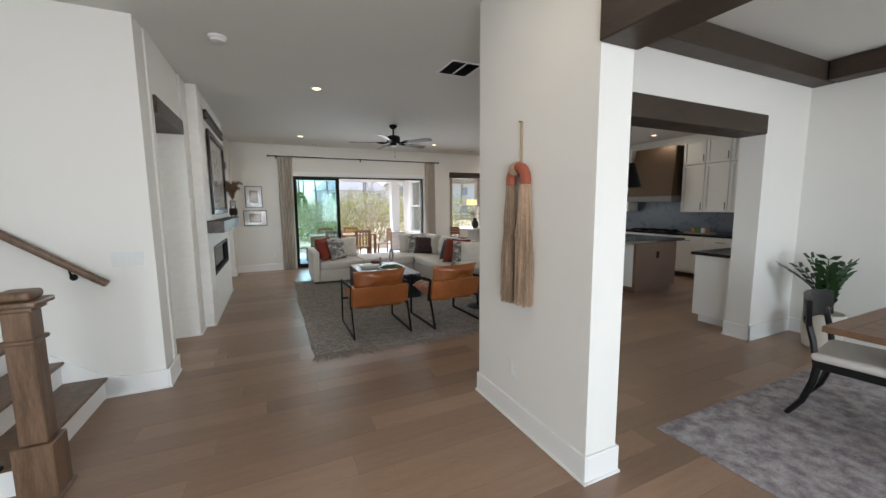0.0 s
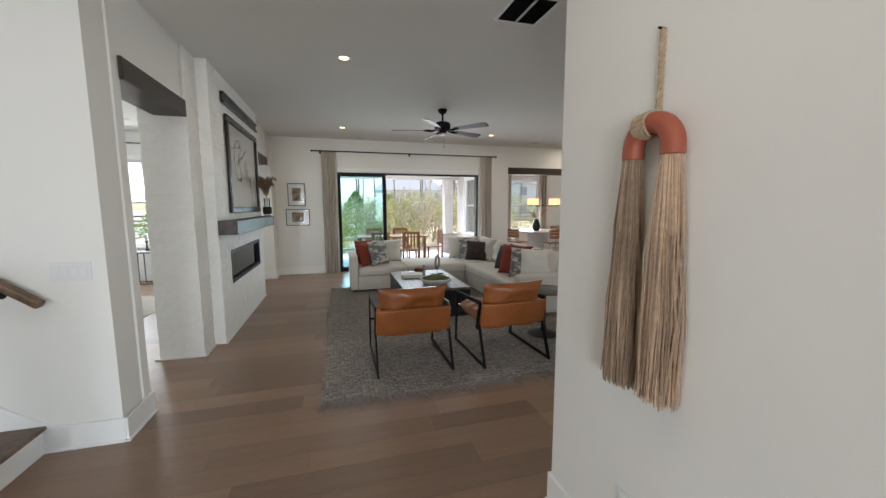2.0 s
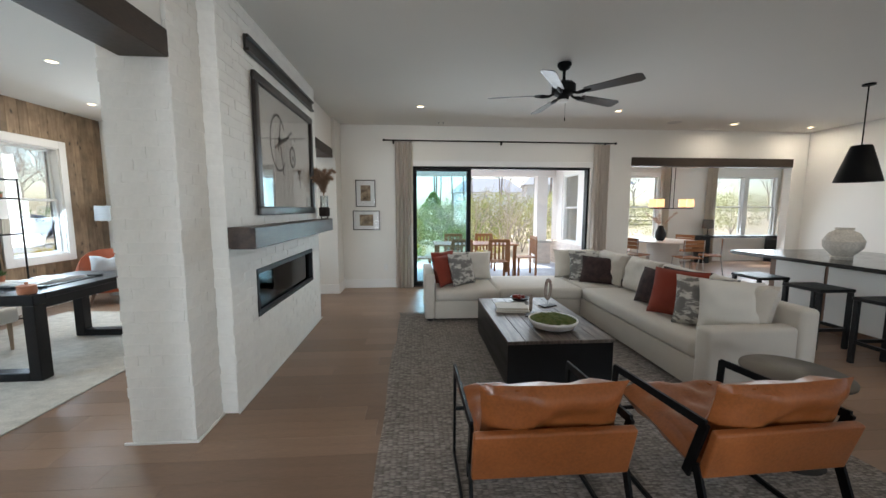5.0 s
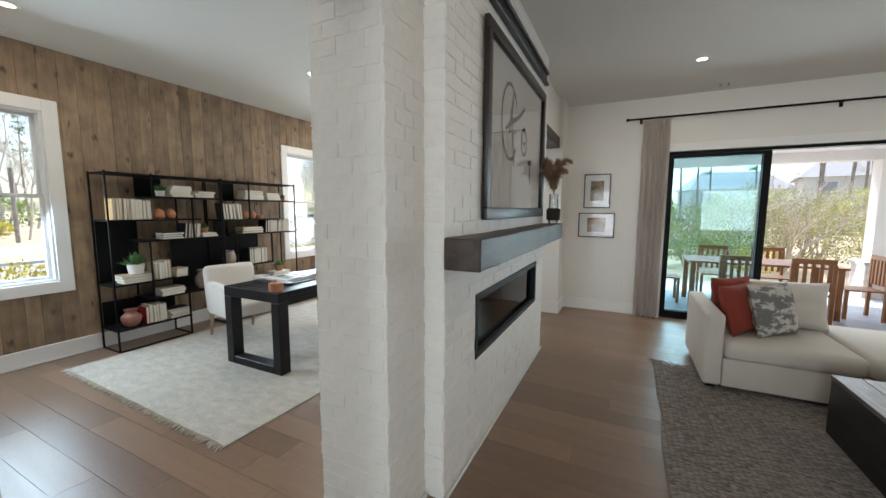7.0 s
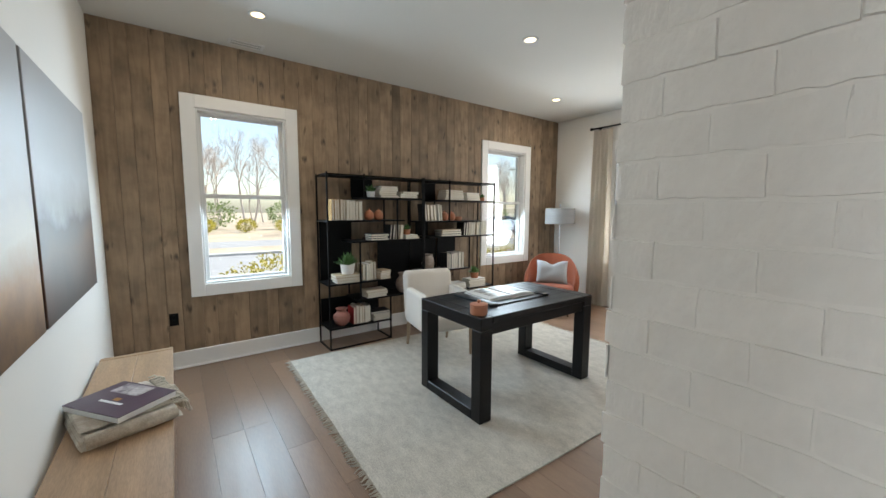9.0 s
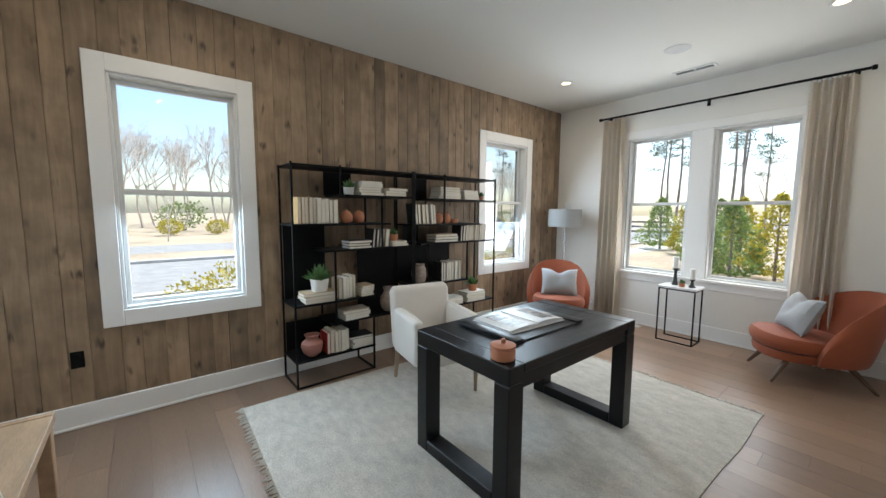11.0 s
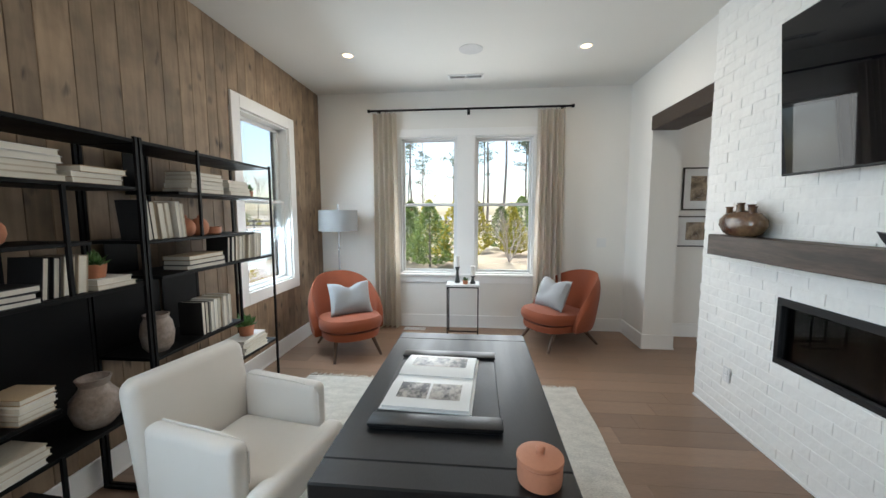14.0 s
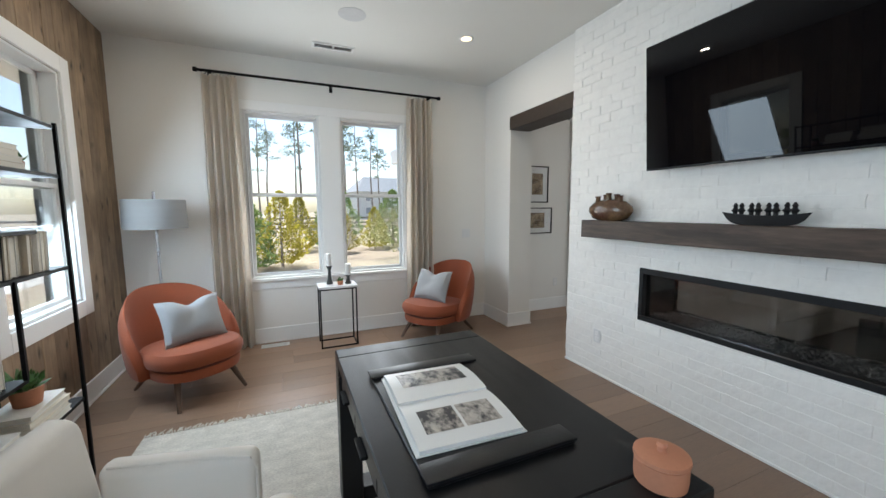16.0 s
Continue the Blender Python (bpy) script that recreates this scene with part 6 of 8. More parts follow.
def sling_chair(x, y, rz, label):
    """Leather sling chair on a black flat-bar frame; local front is +y."""
    ob = thing("sling_chair", x, y, 0.0165, rz, label, "armchair", "leather sling chairs")
    for s in (-1, 1):
        bm = bmesh.new()
        X = s * 0.345

        def bar(a, b, w=0.02):
            a, b = Vector(a), Vector(b)
            d = b - a
            q = d.to_track_quat("Z", "X").to_matrix().to_4x4()
            bx(bm, -0.02, 0.02, -0.007, 0.007, -0.007, d.length + 0.007, m=Matrix.Translation(a) @ q)
        bar((X, -0.37, 0.007), (X, 0.43, 0.007))
        bar((X, -0.37, 0.007), (X, -0.22, 0.40))
        bar((X, 0.43, 0.007), (X, 0.40, 0.56))
        bar((X, 0.40, 0.56), (X, -0.25, 0.60))
        bar((X, -0.25, 0.60), (X, -0.17, 0.33))
        part("side_frame", bm, BLACK, ob, "black flat-bar side frame")
    for y0, z0 in ((-0.20, 0.36), (0.36, 0.33)):
        bm = bmesh.new()
        rod(bm, (-0.345, y0, z0), (0.345, y0, z0), 0.011, 8)
        part("cross_bar", bm, BLACK, ob)
    bm = bmesh.new()
    soft(bm, -0.345, 0.345, -0.02, 0.02, 0.0, 0.24, 0.012)
    bmesh.ops.transform(bm, matrix=Matrix.Translation((0, -0.24, 0.36)) @ pose(0, 0, 0, 14, 0, 0), verts=bm.verts)
    part("back_panel", bm, LEATHER, ob)
    bm = bmesh.new()
    pillow(bm, 0.64, 0.44, 0.115, p=5, n=18, seed=3, crumple=0.035, m=Matrix.Translation((0, -0.20, 0.575)) @ pose(0, 0, 0, 18, 0, 0))
    part("back_cushion", bm, LEATHER, ob)
    bm = bmesh.new()
    pillow(bm, 0.66, 0.62, 0.15, p=6, n=18, seed=5, crumple=0.03, m=Matrix.Translation((0, 0.10, 0.39)) @ pose(0, 0, 0, -83, 0, 0))
    part("seat_cushion", bm, LEATHER, ob)
    return ob


c1 = sling_chair(0.95, 4.50, 0, "tan leather sling chair with black bar frame")
copy_thing(c1, pose(1.92, 4.45, 0.0165, 0, 0, 2))

rt = thing("round_side_table", 2.62, 4.76, 0.0165, 0, "round dark metal pedestal side table", "side table")
bm = bmesh.new()
lathe(bm, [(0.17, 0), (0.18, 0.006), (0.12, 0.03), (0.04, 0.05), (0.022, 0.12), (0.02, 0.45), (0.03, 0.52)], 36)
part("pedestal", bm, CHAR, rt)
bm = bmesh.new()
lathe(bm, [(0.255, 0.522), (0.262, 0.526), (0.262, 0.538), (0.255, 0.542)], 44)
part("top", bm, mat("aged_bronze_top", (0.10, 0.085, 0.07), 0.35, 0.7), rt)

# ceiling fan
fan = thing("ceiling_fan", 1.965, 6.82, H, 0, "black five-blade ceiling fan at rest", "ceiling fan")
bm = bmesh.new()
lathe(bm, [(0.07, 0), (0.075, -0.02), (0.05, -0.06), (0.02, -0.075), (0.016, -0.08), (0.016, -0.20)], 28)
part("canopy", bm, BLACK, fan)
bm = bmesh.new()
lathe(bm, [(0.03, -0.19), (0.10, -0.20), (0.125, -0.225), (0.125, -0.30), (0.09, -0.325), (0.06, -0.34), (0.055, -0.375), (0.03, -0.385)], 32)
part("motor", bm, BLACK, fan)
bm = bmesh.new()
lathe(bm, [(0.052, -0.376), (0.05, -0.395), (0.02, -0.402)], 20)
part("cap", bm, PLASTIC, fan, "white cap under the motor")
for k in range(5):
    a = radians(22 + 72 * k)
    m = pose(0, 0, -0.325, 0, 0, math.degrees(a))
    bm = bmesh.new()
    prev = []
    for i in range(13):
        u = i / 12
        x = 0.24 + 0.56 * u
        w = (0.052 + 0.022 * u) * (1 if u < 0.93 else 1 - (u - 0.93) * 5)
        prev.append([bm.verts.new(m @ Vector((x, s * w, 0.006 * t - s * w * 0.22))) for s, t in ((-1, 0), (1, 0), (1, 1), (-1, 1))])
    for p, q in zip(prev, prev[1:]):
        for i in range(4):
            bm.faces.new((p[i], p[(i + 1) % 4], q[(i + 1) % 4], q[i]))
    bm.faces.new(prev[0])
    bm.faces.new(prev[-1])
    blade = part("blade", bm, mat("dark_espresso_blade", (0.030, 0.024, 0.022), 0.38) if k == 0 else bpy.data.materials["dark_espresso_blade"], fan, "espresso wooden blade")
    bm = bmesh.new()
    tube(bm, [m @ Vector(q) for q in ((0.09, 0, 0.02), (0.15, 0, -0.005), (0.22, 0, -0.004), (0.30, 0, 0.001))], [0.012, 0.014, 0.022, 0.012], 8)
    part("bracket", bm, BLACK, blade)
bm = bmesh.new()
rod(bm, (0.03, 0.02, -0.38), (0.03, 0.02, -0.55), 0.0015, 5)
rod(bm, (0.03, 0.02, -0.55), (0.03, 0.02, -0.59), 0.006, 8)
part("pull_chain", bm, BLACK, fan)

# framed art resting on the mantel, with a black rail above
art = thing("framed_artwork", -0.935, 6.83, 1.455, 0, "large black framed ink drawing on the brick", "framed art")
AW, AH, F = 0.83, 1.165, 0.075
for b in ((0.0, 0.035, -AW, AW, 0, F), (0.0, 0.035, -AW, AW, AH - F, AH), (0.0, 0.035, -AW, -AW + F, F, AH - F), (0.0, 0.035, AW - F, AW, F, AH - F)):
    boxes("frame", DARKFRAME, art, b, bevel=0.008, seg=2)
boxes("mount", ARTPAPER, art, (0.001, 0.004, -AW + F, AW - F, F, AH - F))
gp = boxes("glazing", PICGLASS, art, (0.012, 0.014, -AW + F, AW - F, F, AH - F))
gp.visible_shadow = False


def stroke(pts, r):
    """A flat brushed ink line on the sheet."""
    bm = bmesh.new()
    P = [Vector((0, a, b)) for a, b in pts]
    quad = []
    for i, p in enumerate(P):
        d = (P[min(i + 1, len(P) - 1)] - P[max(i - 1, 0)]).normalized()
        nrm = Vector((0, -d.z, d.y))
        w = r * (0.6 + 0.5 * abs(math.sin(i * 1.3)))
        quad.append([bm.verts.new((x, (p + s * w * nrm).y, (p + s * w * nrm).z)) for s in (-1, 1) for x in (0.0045, 0.0055)])
    for a, b in zip(quad, quad[1:]):
        for i, j in ((0, 1), (1, 3), (3, 2), (2, 0)):
            bm.faces.new((a[i], a[j], b[j], b[i]))
    bm.faces.new(quad[0])
    bm.faces.new(quad[-1])
    part("ink_stroke", bm, INK, art, "brown brush stroke")


stroke([(-0.28 + 0.20 * math.cos(a), 0.68 + 0.26 * math.sin(a)) for a in np.linspace(0.6, 5.6, 22)], 0.014)
stroke([(-0.20, 0.92), (-0.24, 0.75), (-0.20, 0.55), (-0.16, 0.38)], 0.012)
stroke([(-0.38, 0.62), (-0.22, 0.70), (-0.05, 0.76), (0.12, 0.86)], 0.018)
stroke([(-0.30, 0.60), (-0.25, 0.75), (-0.20, 0.90)], 0.016)
stroke([(0.12 + 0.085 * math.cos(a), 0.60 + 0.10 * math.sin(a)) for a in np.linspace(0, 6.3, 16)], 0.017)
stroke([(0.10, 0.60), (0.12, 0.57), (0.14, 0.61)], 0.02)
stroke([(0.26, 0.46), (0.32, 0.46), (0.38, 0.47)], 0.022)
stroke([(0.33, 0.46), (0.34, 0.36), (0.36, 0.28)], 0.014)
lamp_rail = thing("picture_rail", -0.917, 6.83, 2.725, 0, "long black ledge rail above the framed drawing", "picture rail")
boxes("rail", DARKFRAME, lamp_rail, (-0.02, 0.02, -0.92, 0.92, 0, 0.025), (-0.02, 0.0, -0.92, 0.92, 0.026, 0.125), (0.0, 0.02, -0.92, 0.92, 0.10, 0.125), bevel=0.003)

pv = thing("pampas_vase", -0.83, 7.84, 1.378, 0, "clear glass vase of brown pampas plumes with a dark woven band", "vase")
bm = bmesh.new()
lathe(bm, [(0.045, 0.0), (0.048, 0.003), (0.048, 0.30), (0.045, 0.30), (0.043, 0.008)], 24)
part("glass_cylinder", bm, glass("vase_glass", (0.92, 0.94, 0.94), 0.15), pv)
bm = bmesh.new()
lathe(bm, [(0.055, 0.03), (0.068, 0.045), (0.07, 0.14), (0.055, 0.155)], 24)
part("woven_band", bm, mat("dark_woven_band", (0.03, 0.022, 0.018), 0.9, bump=0.3, fine=150), pv)
bm = bmesh.new()
rnd = random.Random(6)
for k in range(15):
    a, L = rnd.uniform(0, 6.28), rnd.uniform(0.18, 0.34)
    out = Vector((math.cos(a) * 0.6, math.sin(a), 0))
    up = rnd.uniform(0.14, 0.30)
    spine = [Vector((0, 0, 0.24)) + out * (L * u ** 1.5) + Vector((0, 0, 0.10 + up * math.sin(2.1 * u) if u else 0.0)) for u in (0, 0.25, 0.5, 0.75, 1.0)]
    tube(bm, [(0, 0, 0.03)] + spine, 0.0015, 4)
    for j in range(560):
        u = rnd.uniform(0.15, 1.0) * 3.999
        i = int(u)
        c = spine[i].lerp(spine[i + 1], u - i)
        fat = math.sin(math.pi * min(u / 4 * 0.85 + 0.12, 1)) ** 0.6
        d = (Vector((rnd.gauss(0, 0.8), rnd.gauss(0, 0.8), rnd.gauss(-0.1, 0.8))) + out * 0.5).normalized() * rnd.uniform(0.03, 0.075) * fat
        s = d.cross(Vector((rnd.random(), rnd.random(), rnd.random()))).normalized() * 0.0042
        bm.faces.new([bm.verts.new(c - s), bm.verts.new(c + s), bm.verts.new(c + d)])
tagged(part("plume_cluster", bm, PAMPAS, pv, "", False), "fluffy brown plumes", "", "", "stuff")


def picture(x0, x1, z0, z1, y, label, ori=0):
    ob = thing("framed_picture", (x0 + x1) / 2, y, z0, 0, label, "picture")
    w, h, f = (x1 - x0) / 2, z1 - z0, 0.014
    boxes("frame", DARKFRAME, ob, (-w, w, -0.025, 0, 0, f), (-w, w, -0.025, 0, h - f, h), (-w, -w + f, -0.025, 0, f, h - f), (w - f, w, -0.025, 0, f, h - f), bevel=0.002)
    boxes("mat_board", PLASTIC, ob, (-w + f, w - f, -0.010, -0.004, f, h - f))
    boxes("print", PRINT, ob, (-w * 0.5, w * 0.5, -0.0125, -0.0105, h * 0.22, h * 0.80))
    g = boxes("glazing", PICGLASS, ob, (-w + f, w - f, -0.020, -0.018, f, h - f))
    g.visible_shadow = False


picture(-0.74, -0.375, 1.545, 2.045, NY, "black framed sepia print, upright format")
picture(-0.80, -0.30, 1.11, 1.475, NY, "black framed sepia print, wide format")

# wall hanging: clay arch with two raffia tassels
wh = thing("wall_hanging", 1.287, 1.975, 0.88, 0, "red clay arch wall hanging with long raffia tassels", "wall hanging")
bm = bmesh.new()
rings = []
for y, z, a in [(0.078, 0.80, 0.0), (0.078, 0.803, 0.0)] + [(0.078 * math.cos(a), 0.83 + 0.078 * math.sin(a), a) for a in np.linspace(0, math.pi, 25)] + [(-0.078, 0.803, math.pi), (-0.078, 0.80, math.pi)]:
    r = 0.031 if z == 0.80 else 0.0345
    rings.append([bm.verts.new((r * math.sin(b), y + r * math.cos(b) * math.cos(a), z + r * math.cos(b) * math.sin(a))) for b in np.linspace(0, 2 * math.pi, 21)[:-1]])
for p, q in zip(rings, rings[1:]):
    for k in range(20):
        bm.faces.new((p[k], p[(k + 1) % 20], q[(k + 1) % 20], q[k]))
bm.faces.new(rings[0])
bm.faces.new(rings[-1])
bmesh.ops.recalc_face_normals(bm, faces=bm.faces)
part("arch", bm, CLAYRED, wh)
bm = bmesh.new()
for s in (0, 1, 2):
    tube(bm, [(0.03 + 0.006 * math.cos(0.9 * k + 2.1 * s), 0.012 + 0.006 * math.sin(0.9 * k + 2.1 * s), 0.945 + 0.255 * k / 30) for k in range(31)], 0.0055, 6)
for k in range(6):
    tube(bm, [(0.0385 * math.cos(a), 0.003 + 0.009 * k + 0.002 * math.sin(3 * a + k), 0.906 - 0.001 * k + 0.0385 * math.sin(a)) for a in np.linspace(0, 2 * math.pi, 17)], 0.006, 6)
part("rope", bm, ROPE, wh)
bm = bmesh.new()
rod(bm, (0.01, 0.012, 1.20), (0.045, 0.012, 1.20), 0.004, 8)
part("nail", bm, BLACK, wh)
rnd = random.Random(12)
for s in (-1, 1):
    bm = bmesh.new()
    for k in range(430):
        a, r = rnd.uniform(0, 6.28), math.sqrt(rnd.random())
        cx, cy = 0.030 * r * math.cos(a), 0.030 * r * math.sin(a)
        p0 = Vector((cx, s * 0.078 + cy, 0.803))
        sp = rnd.uniform(1.9, 2.7)
        zb = 0.055 * rnd.random() ** 1.6 + (0.012 if s < 0 else 0.0) + (rnd.uniform(0.05, 0.3) if rnd.random() < 0.1 else 0)
        p3 = Vector((max(min(cx * sp * 0.62, 0.036), -0.05), (0.095 if s > 0 else -0.075) + cy * sp, zb))
        wob = 0.016
        p1 = p0.lerp(p3, 0.3) + Vector((rnd.uniform(-0.005, 0.005), rnd.gauss(0, wob * 0.45), 0))
        p2 = p0.lerp(p3, 0.65) + Vector((rnd.uniform(-0.007, 0.007), rnd.gauss(0, wob * 0.7), 0))
        for q in (p1, p2):
            q.x = max(min(q.x, 0.036), -0.05)
        w = rnd.uniform(0.0020, 0.0040)
        tube(bm, [p0, p1, p2, p3], [w * 0.8, w, w, w * 0.7], 3)
    part("tassel", bm, FIBRE, wh, "long tan raffia tassel")

# ---- stairs ----
stairs = thing("staircase", -1.5, 2.62, 0, 0, "oak tread staircase with white risers", "stairs")
for k in range(11):
    x1 = -0.25 * k
    boxes("riser", TRIM, stairs, (x1 - 0.02, x1, 0.02, 1.133, 0.18 * k, 0.18 * k + 0.152), bevel=0.002)
    boxes("tread", STAIRWOOD, stairs, (x1 - 0.268, x1 + 0.025, -0.02, 1.133, 0.18 * k + 0.153, 0.18 * (k + 1)), bevel=0.006)
boxes("stringer", TRIM, stairs, *[(-0.25 * (k + 1), -0.25 * k, 0.0, 0.018, 0, 0.18 * k + 0.15) for k in range(11)])
bm = bmesh.new()
for y0, y1 in ((1.119, 1.134),):
    pts = [(0.13, 0.02), (0.13, 0.165), (0.0, 0.20), (-2.75, 0.20 + 2.75 * 0.72), (-2.75, 2.0), (0.0, 0.0)]
    a = [bm.verts.new((p[0], y0, p[1])) for p in pts]
    b = [bm.verts.new((p[0], y1, p[1])) for p in pts]
    bm.faces.new(a)
    bm.faces.new(list(reversed(b)))
    for i in range(len(pts)):
        bm.faces.new((a[i], a[(i + 1) % 6], b[(i + 1) % 6], b[i]))
part("skirt_board", bm, TRIM, stairs)

newel = thing("newel_post", -1.385, 2.575, 0, 0, "square oak newel post with a moulded cap", "newel post")
boxes("base", STAIRWOOD, newel, (-0.082, 0.082, -0.082, 0.082, 0, 0.315), bevel=0.006)
boxes("shaft", STAIRWOOD, newel, (-0.056, 0.056, -0.056, 0.056, 0.3155, 1.03), bevel=0.005)
boxes("collar", STAIRWOOD, newel, (-0.072, 0.072, -0.072, 0.072, 0.86, 0.885), bevel=0.007)
boxes("shoe", STAIRWOOD, newel, (-0.094, 0.094, -0.094, 0.094, 0, 0.018), bevel=0.005)
bm = bmesh.new()
bx(bm, -0.075, 0.075, -0.075, 0.075, 1.0305, 1.055, bevel=0.008, seg=2)
bx(bm, -0.10, 0.10, -0.10, 0.10, 1.055, 1.085, bevel=0.01, seg=2)
bx(bm, -0.072, 0.072, -0.072, 0.072, 1.085, 1.135, bevel=0.02, seg=3)
part("cap", bm, STAIRWOOD, newel)

rail = thing("stair_rail", -1.44, 2.62, 0, 0, "oak stair rail with black metal balusters", "stair rail")
bm = bmesh.new()
tube(bm, [(0, -0.04, 1.0), (-0.1, -0.04, 1.04), (-2.6, -0.04, 1.04 + 2.5 * 0.72)], 0.03, 10)
part("rail", bm, STAIRWOOD, rail)
for k in range(16):
    x = -0.12 - 0.16 * k
    z0 = 0.18 * (int((-x - 0.06) / 0.25) + 1)
    bm = bmesh.new()
    bx(bm, x - 0.007, x + 0.007, -0.047, -0.033, z0, 1.02 - (x + 0.1) * 0.72)
    bx(bm, x - 0.017, x + 0.017, -0.057, -0.023, z0, z0 + 0.022, bevel=0.005)
    part("baluster", bm, BLACK, rail, "slim black metal baluster")

hr = thing("wall_handrail", -1.39, 3.69, 0.955, 0, "oak handrail fixed to the stair wall", "handrail")
bm = bmesh.new()
bx(bm, -3.4, 0.0, -0.028, 0.028, -0.025, 0.025, bevel=0.012, seg=3, m=pose(0, 0, 0, 0, 36.5, 0))
part("rail", bm, STAIRWOOD, hr)
for x in (-0.22, -1.2, -2.2):
    bm = bmesh.new()
    z = -x * 0.74
    tube(bm, [(x, 0.062, z - 0.10), (x, 0.03, z - 0.09), (x, 0.0, z - 0.03)], 0.008, 8)
    lathe(bm, [(0.026, 0), (0.026, 0.006), (0.01, 0.012)], 14, m=Matrix.Translation((x, 0.064, z - 0.10)) @ pose(0, 0, 0, 90, 0, 0))
    part("bracket", bm, BLACK, hr)

# ---- dining room ----
rug("area_rug", 2.17, 4.75, -2.2, 1.54, 0.012, MAUVE, "faded mauve and cream patterned dining rug", None, "y", 0.03, 0.0, 5)
dt = thing("dining_table", 3.55, -0.26, 0.0125, 0, "brown plank dining table with breadboard ends", "dining table")
for k in range(6):
    boxes("plank", TABLEWOOD, dt, (-0.54 + 0.18 * k + 0.001, -0.54 + 0.18 * (k + 1) - 0.001, -1.24, 1.20, 0.705, 0.745), bevel=0.003)
boxes("end_board", TABLEWOOD, dt, (-0.54, 0.54, 1.2005, 1.31, 0.705, 0.745), bevel=0.003)
for sx in (-1, 1):
    for sy in (-1, 1):
        boxes("leg", TABLEWOOD, dt, (sx * 0.40 - 0.04, sx * 0.40 + 0.04, sy * 0.86 - 0.04, sy * 0.86 + 0.04, 0, 0.704), bevel=0.005)
boxes("apron", TABLEWOOD, dt, (-0.36, 0.36, -0.82, 0.82, 0.62, 0.704))


def klismos(x, y, rz):
    """Dining chair with sabre legs; local front is -y."""
    ob = thing("dining_chair", x, y, 0.0125, rz, "black sabre-leg dining chair with a white seat", "chair")
    bm = bmesh.new()
    soft(bm, -0.25, 0.25, -0.25, 0.24, 0.43, 0.495, 0.03)
    part("seat", bm, OFFWHITE, ob)
    boxes("seat_frame", BLACKWOOD, ob, (-0.235, 0.235, -0.235, 0.225, 0.375, 0.4295), bevel=0.006)
    for sx in (-1, 1):
        for sy in (-1, 1):
            bm = bmesh.new()
            tube(bm, [(sx * 0.21, sy * 0.20, 0.42), (sx * 0.215, sy * 0.215, 0.28), (sx * 0.235, sy * 0.26, 0.12), (sx * 0.26, sy * 0.33, 0.0)], [0.026, 0.024, 0.021, 0.017], 6)
            part("leg", bm, BLACKWOOD, ob)
        bm = bmesh.new()
        tube(bm, [(sx * 0.215, 0.21, 0.40), (sx * 0.22, 0.235, 0.56), (sx * 0.225, 0.28, 0.74)], 0.02, 6)
        part("back_post", bm, BLACKWOOD, ob)
    bm = bmesh.new()
    cols = []
    for i in range(13):
        u = -1 + i / 6
        y0 = 0.31 - 0.07 * u * u
        cols.append([bm.verts.new((0.27 * u, y0 + d, z + 0.02 * (1 - u * u) * (z > 0.7))) for d, z in ((0, 0.68), (0.028, 0.68), (0.038, 0.86), (0.01, 0.86))])
    for p, q in zip(cols, cols[1:]):
        for k in range(4):
            bm.faces.new((p[k], p[(k + 1) % 4], q[(k + 1) % 4], q[k]))
    bm.faces.new(cols[0])
    bm.faces.new(cols[-1])
    part("backrest", bm, BLACKWOOD, ob)


klismos(3.49, 0.96, 8)

zz = thing("potted_plant", 5.12, 1.76, 0, 0, "green leafy potted plant in a woven white basket", "potted plant")
bm = bmesh.new()
lathe(bm, [(0.13, 0), (0.15, 0.02), (0.175, 0.22), (0.17, 0.38), (0.155, 0.38), (0.15, 0.34)], 28)
part("basket", bm, mat("woven_white_basket", (0.62, 0.58, 0.50), 0.9, fine=120, bump=0.4, stretch=(1, 1, 3)), zz)
rnd = random.Random(31)
for k in range(11):
    a = rnd.uniform(0, 6.28)
    L = rnd.uniform(0.5, 0.75)
    out = rnd.uniform(0.12, 0.38)
    P = [Vector((math.cos(a) * out * u * u, math.sin(a) * out * u * u, 0.34 + L * u * (1 - 0.12 * u))) for u in np.linspace(0, 1, 9)]
    bm = bmesh.new()
    tube(bm, P, [0.011 - 0.0009 * i for i in range(9)], 6)
    for i in range(2, 9):
        for s in (-1, 1):
            d = (P[i] - P[i - 1]).normalized()
            side = d.cross(Vector((math.cos(a), math.sin(a), 0.3))).normalized() * s
            ln = 0.115
            tip = P[i] + side * ln * 0.8 + d * ln * 0.6
            mid = P[i].lerp(tip, 0.5)
            wv = d * 0.030 - side * 0.012
            nrm = side.cross(d) * 0.006
            vs = [bm.verts.new(q) for q in (P[i], mid + wv + nrm, tip, mid - wv + nrm)]
            bm.faces.new(vs)
    part("frond", bm, mat("glossy_dark_leaf", (0.016, 0.05, 0.014), 0.35, vary=0.3, bump=0) if k == 0 else bpy.data.materials["glossy_dark_leaf"], zz)

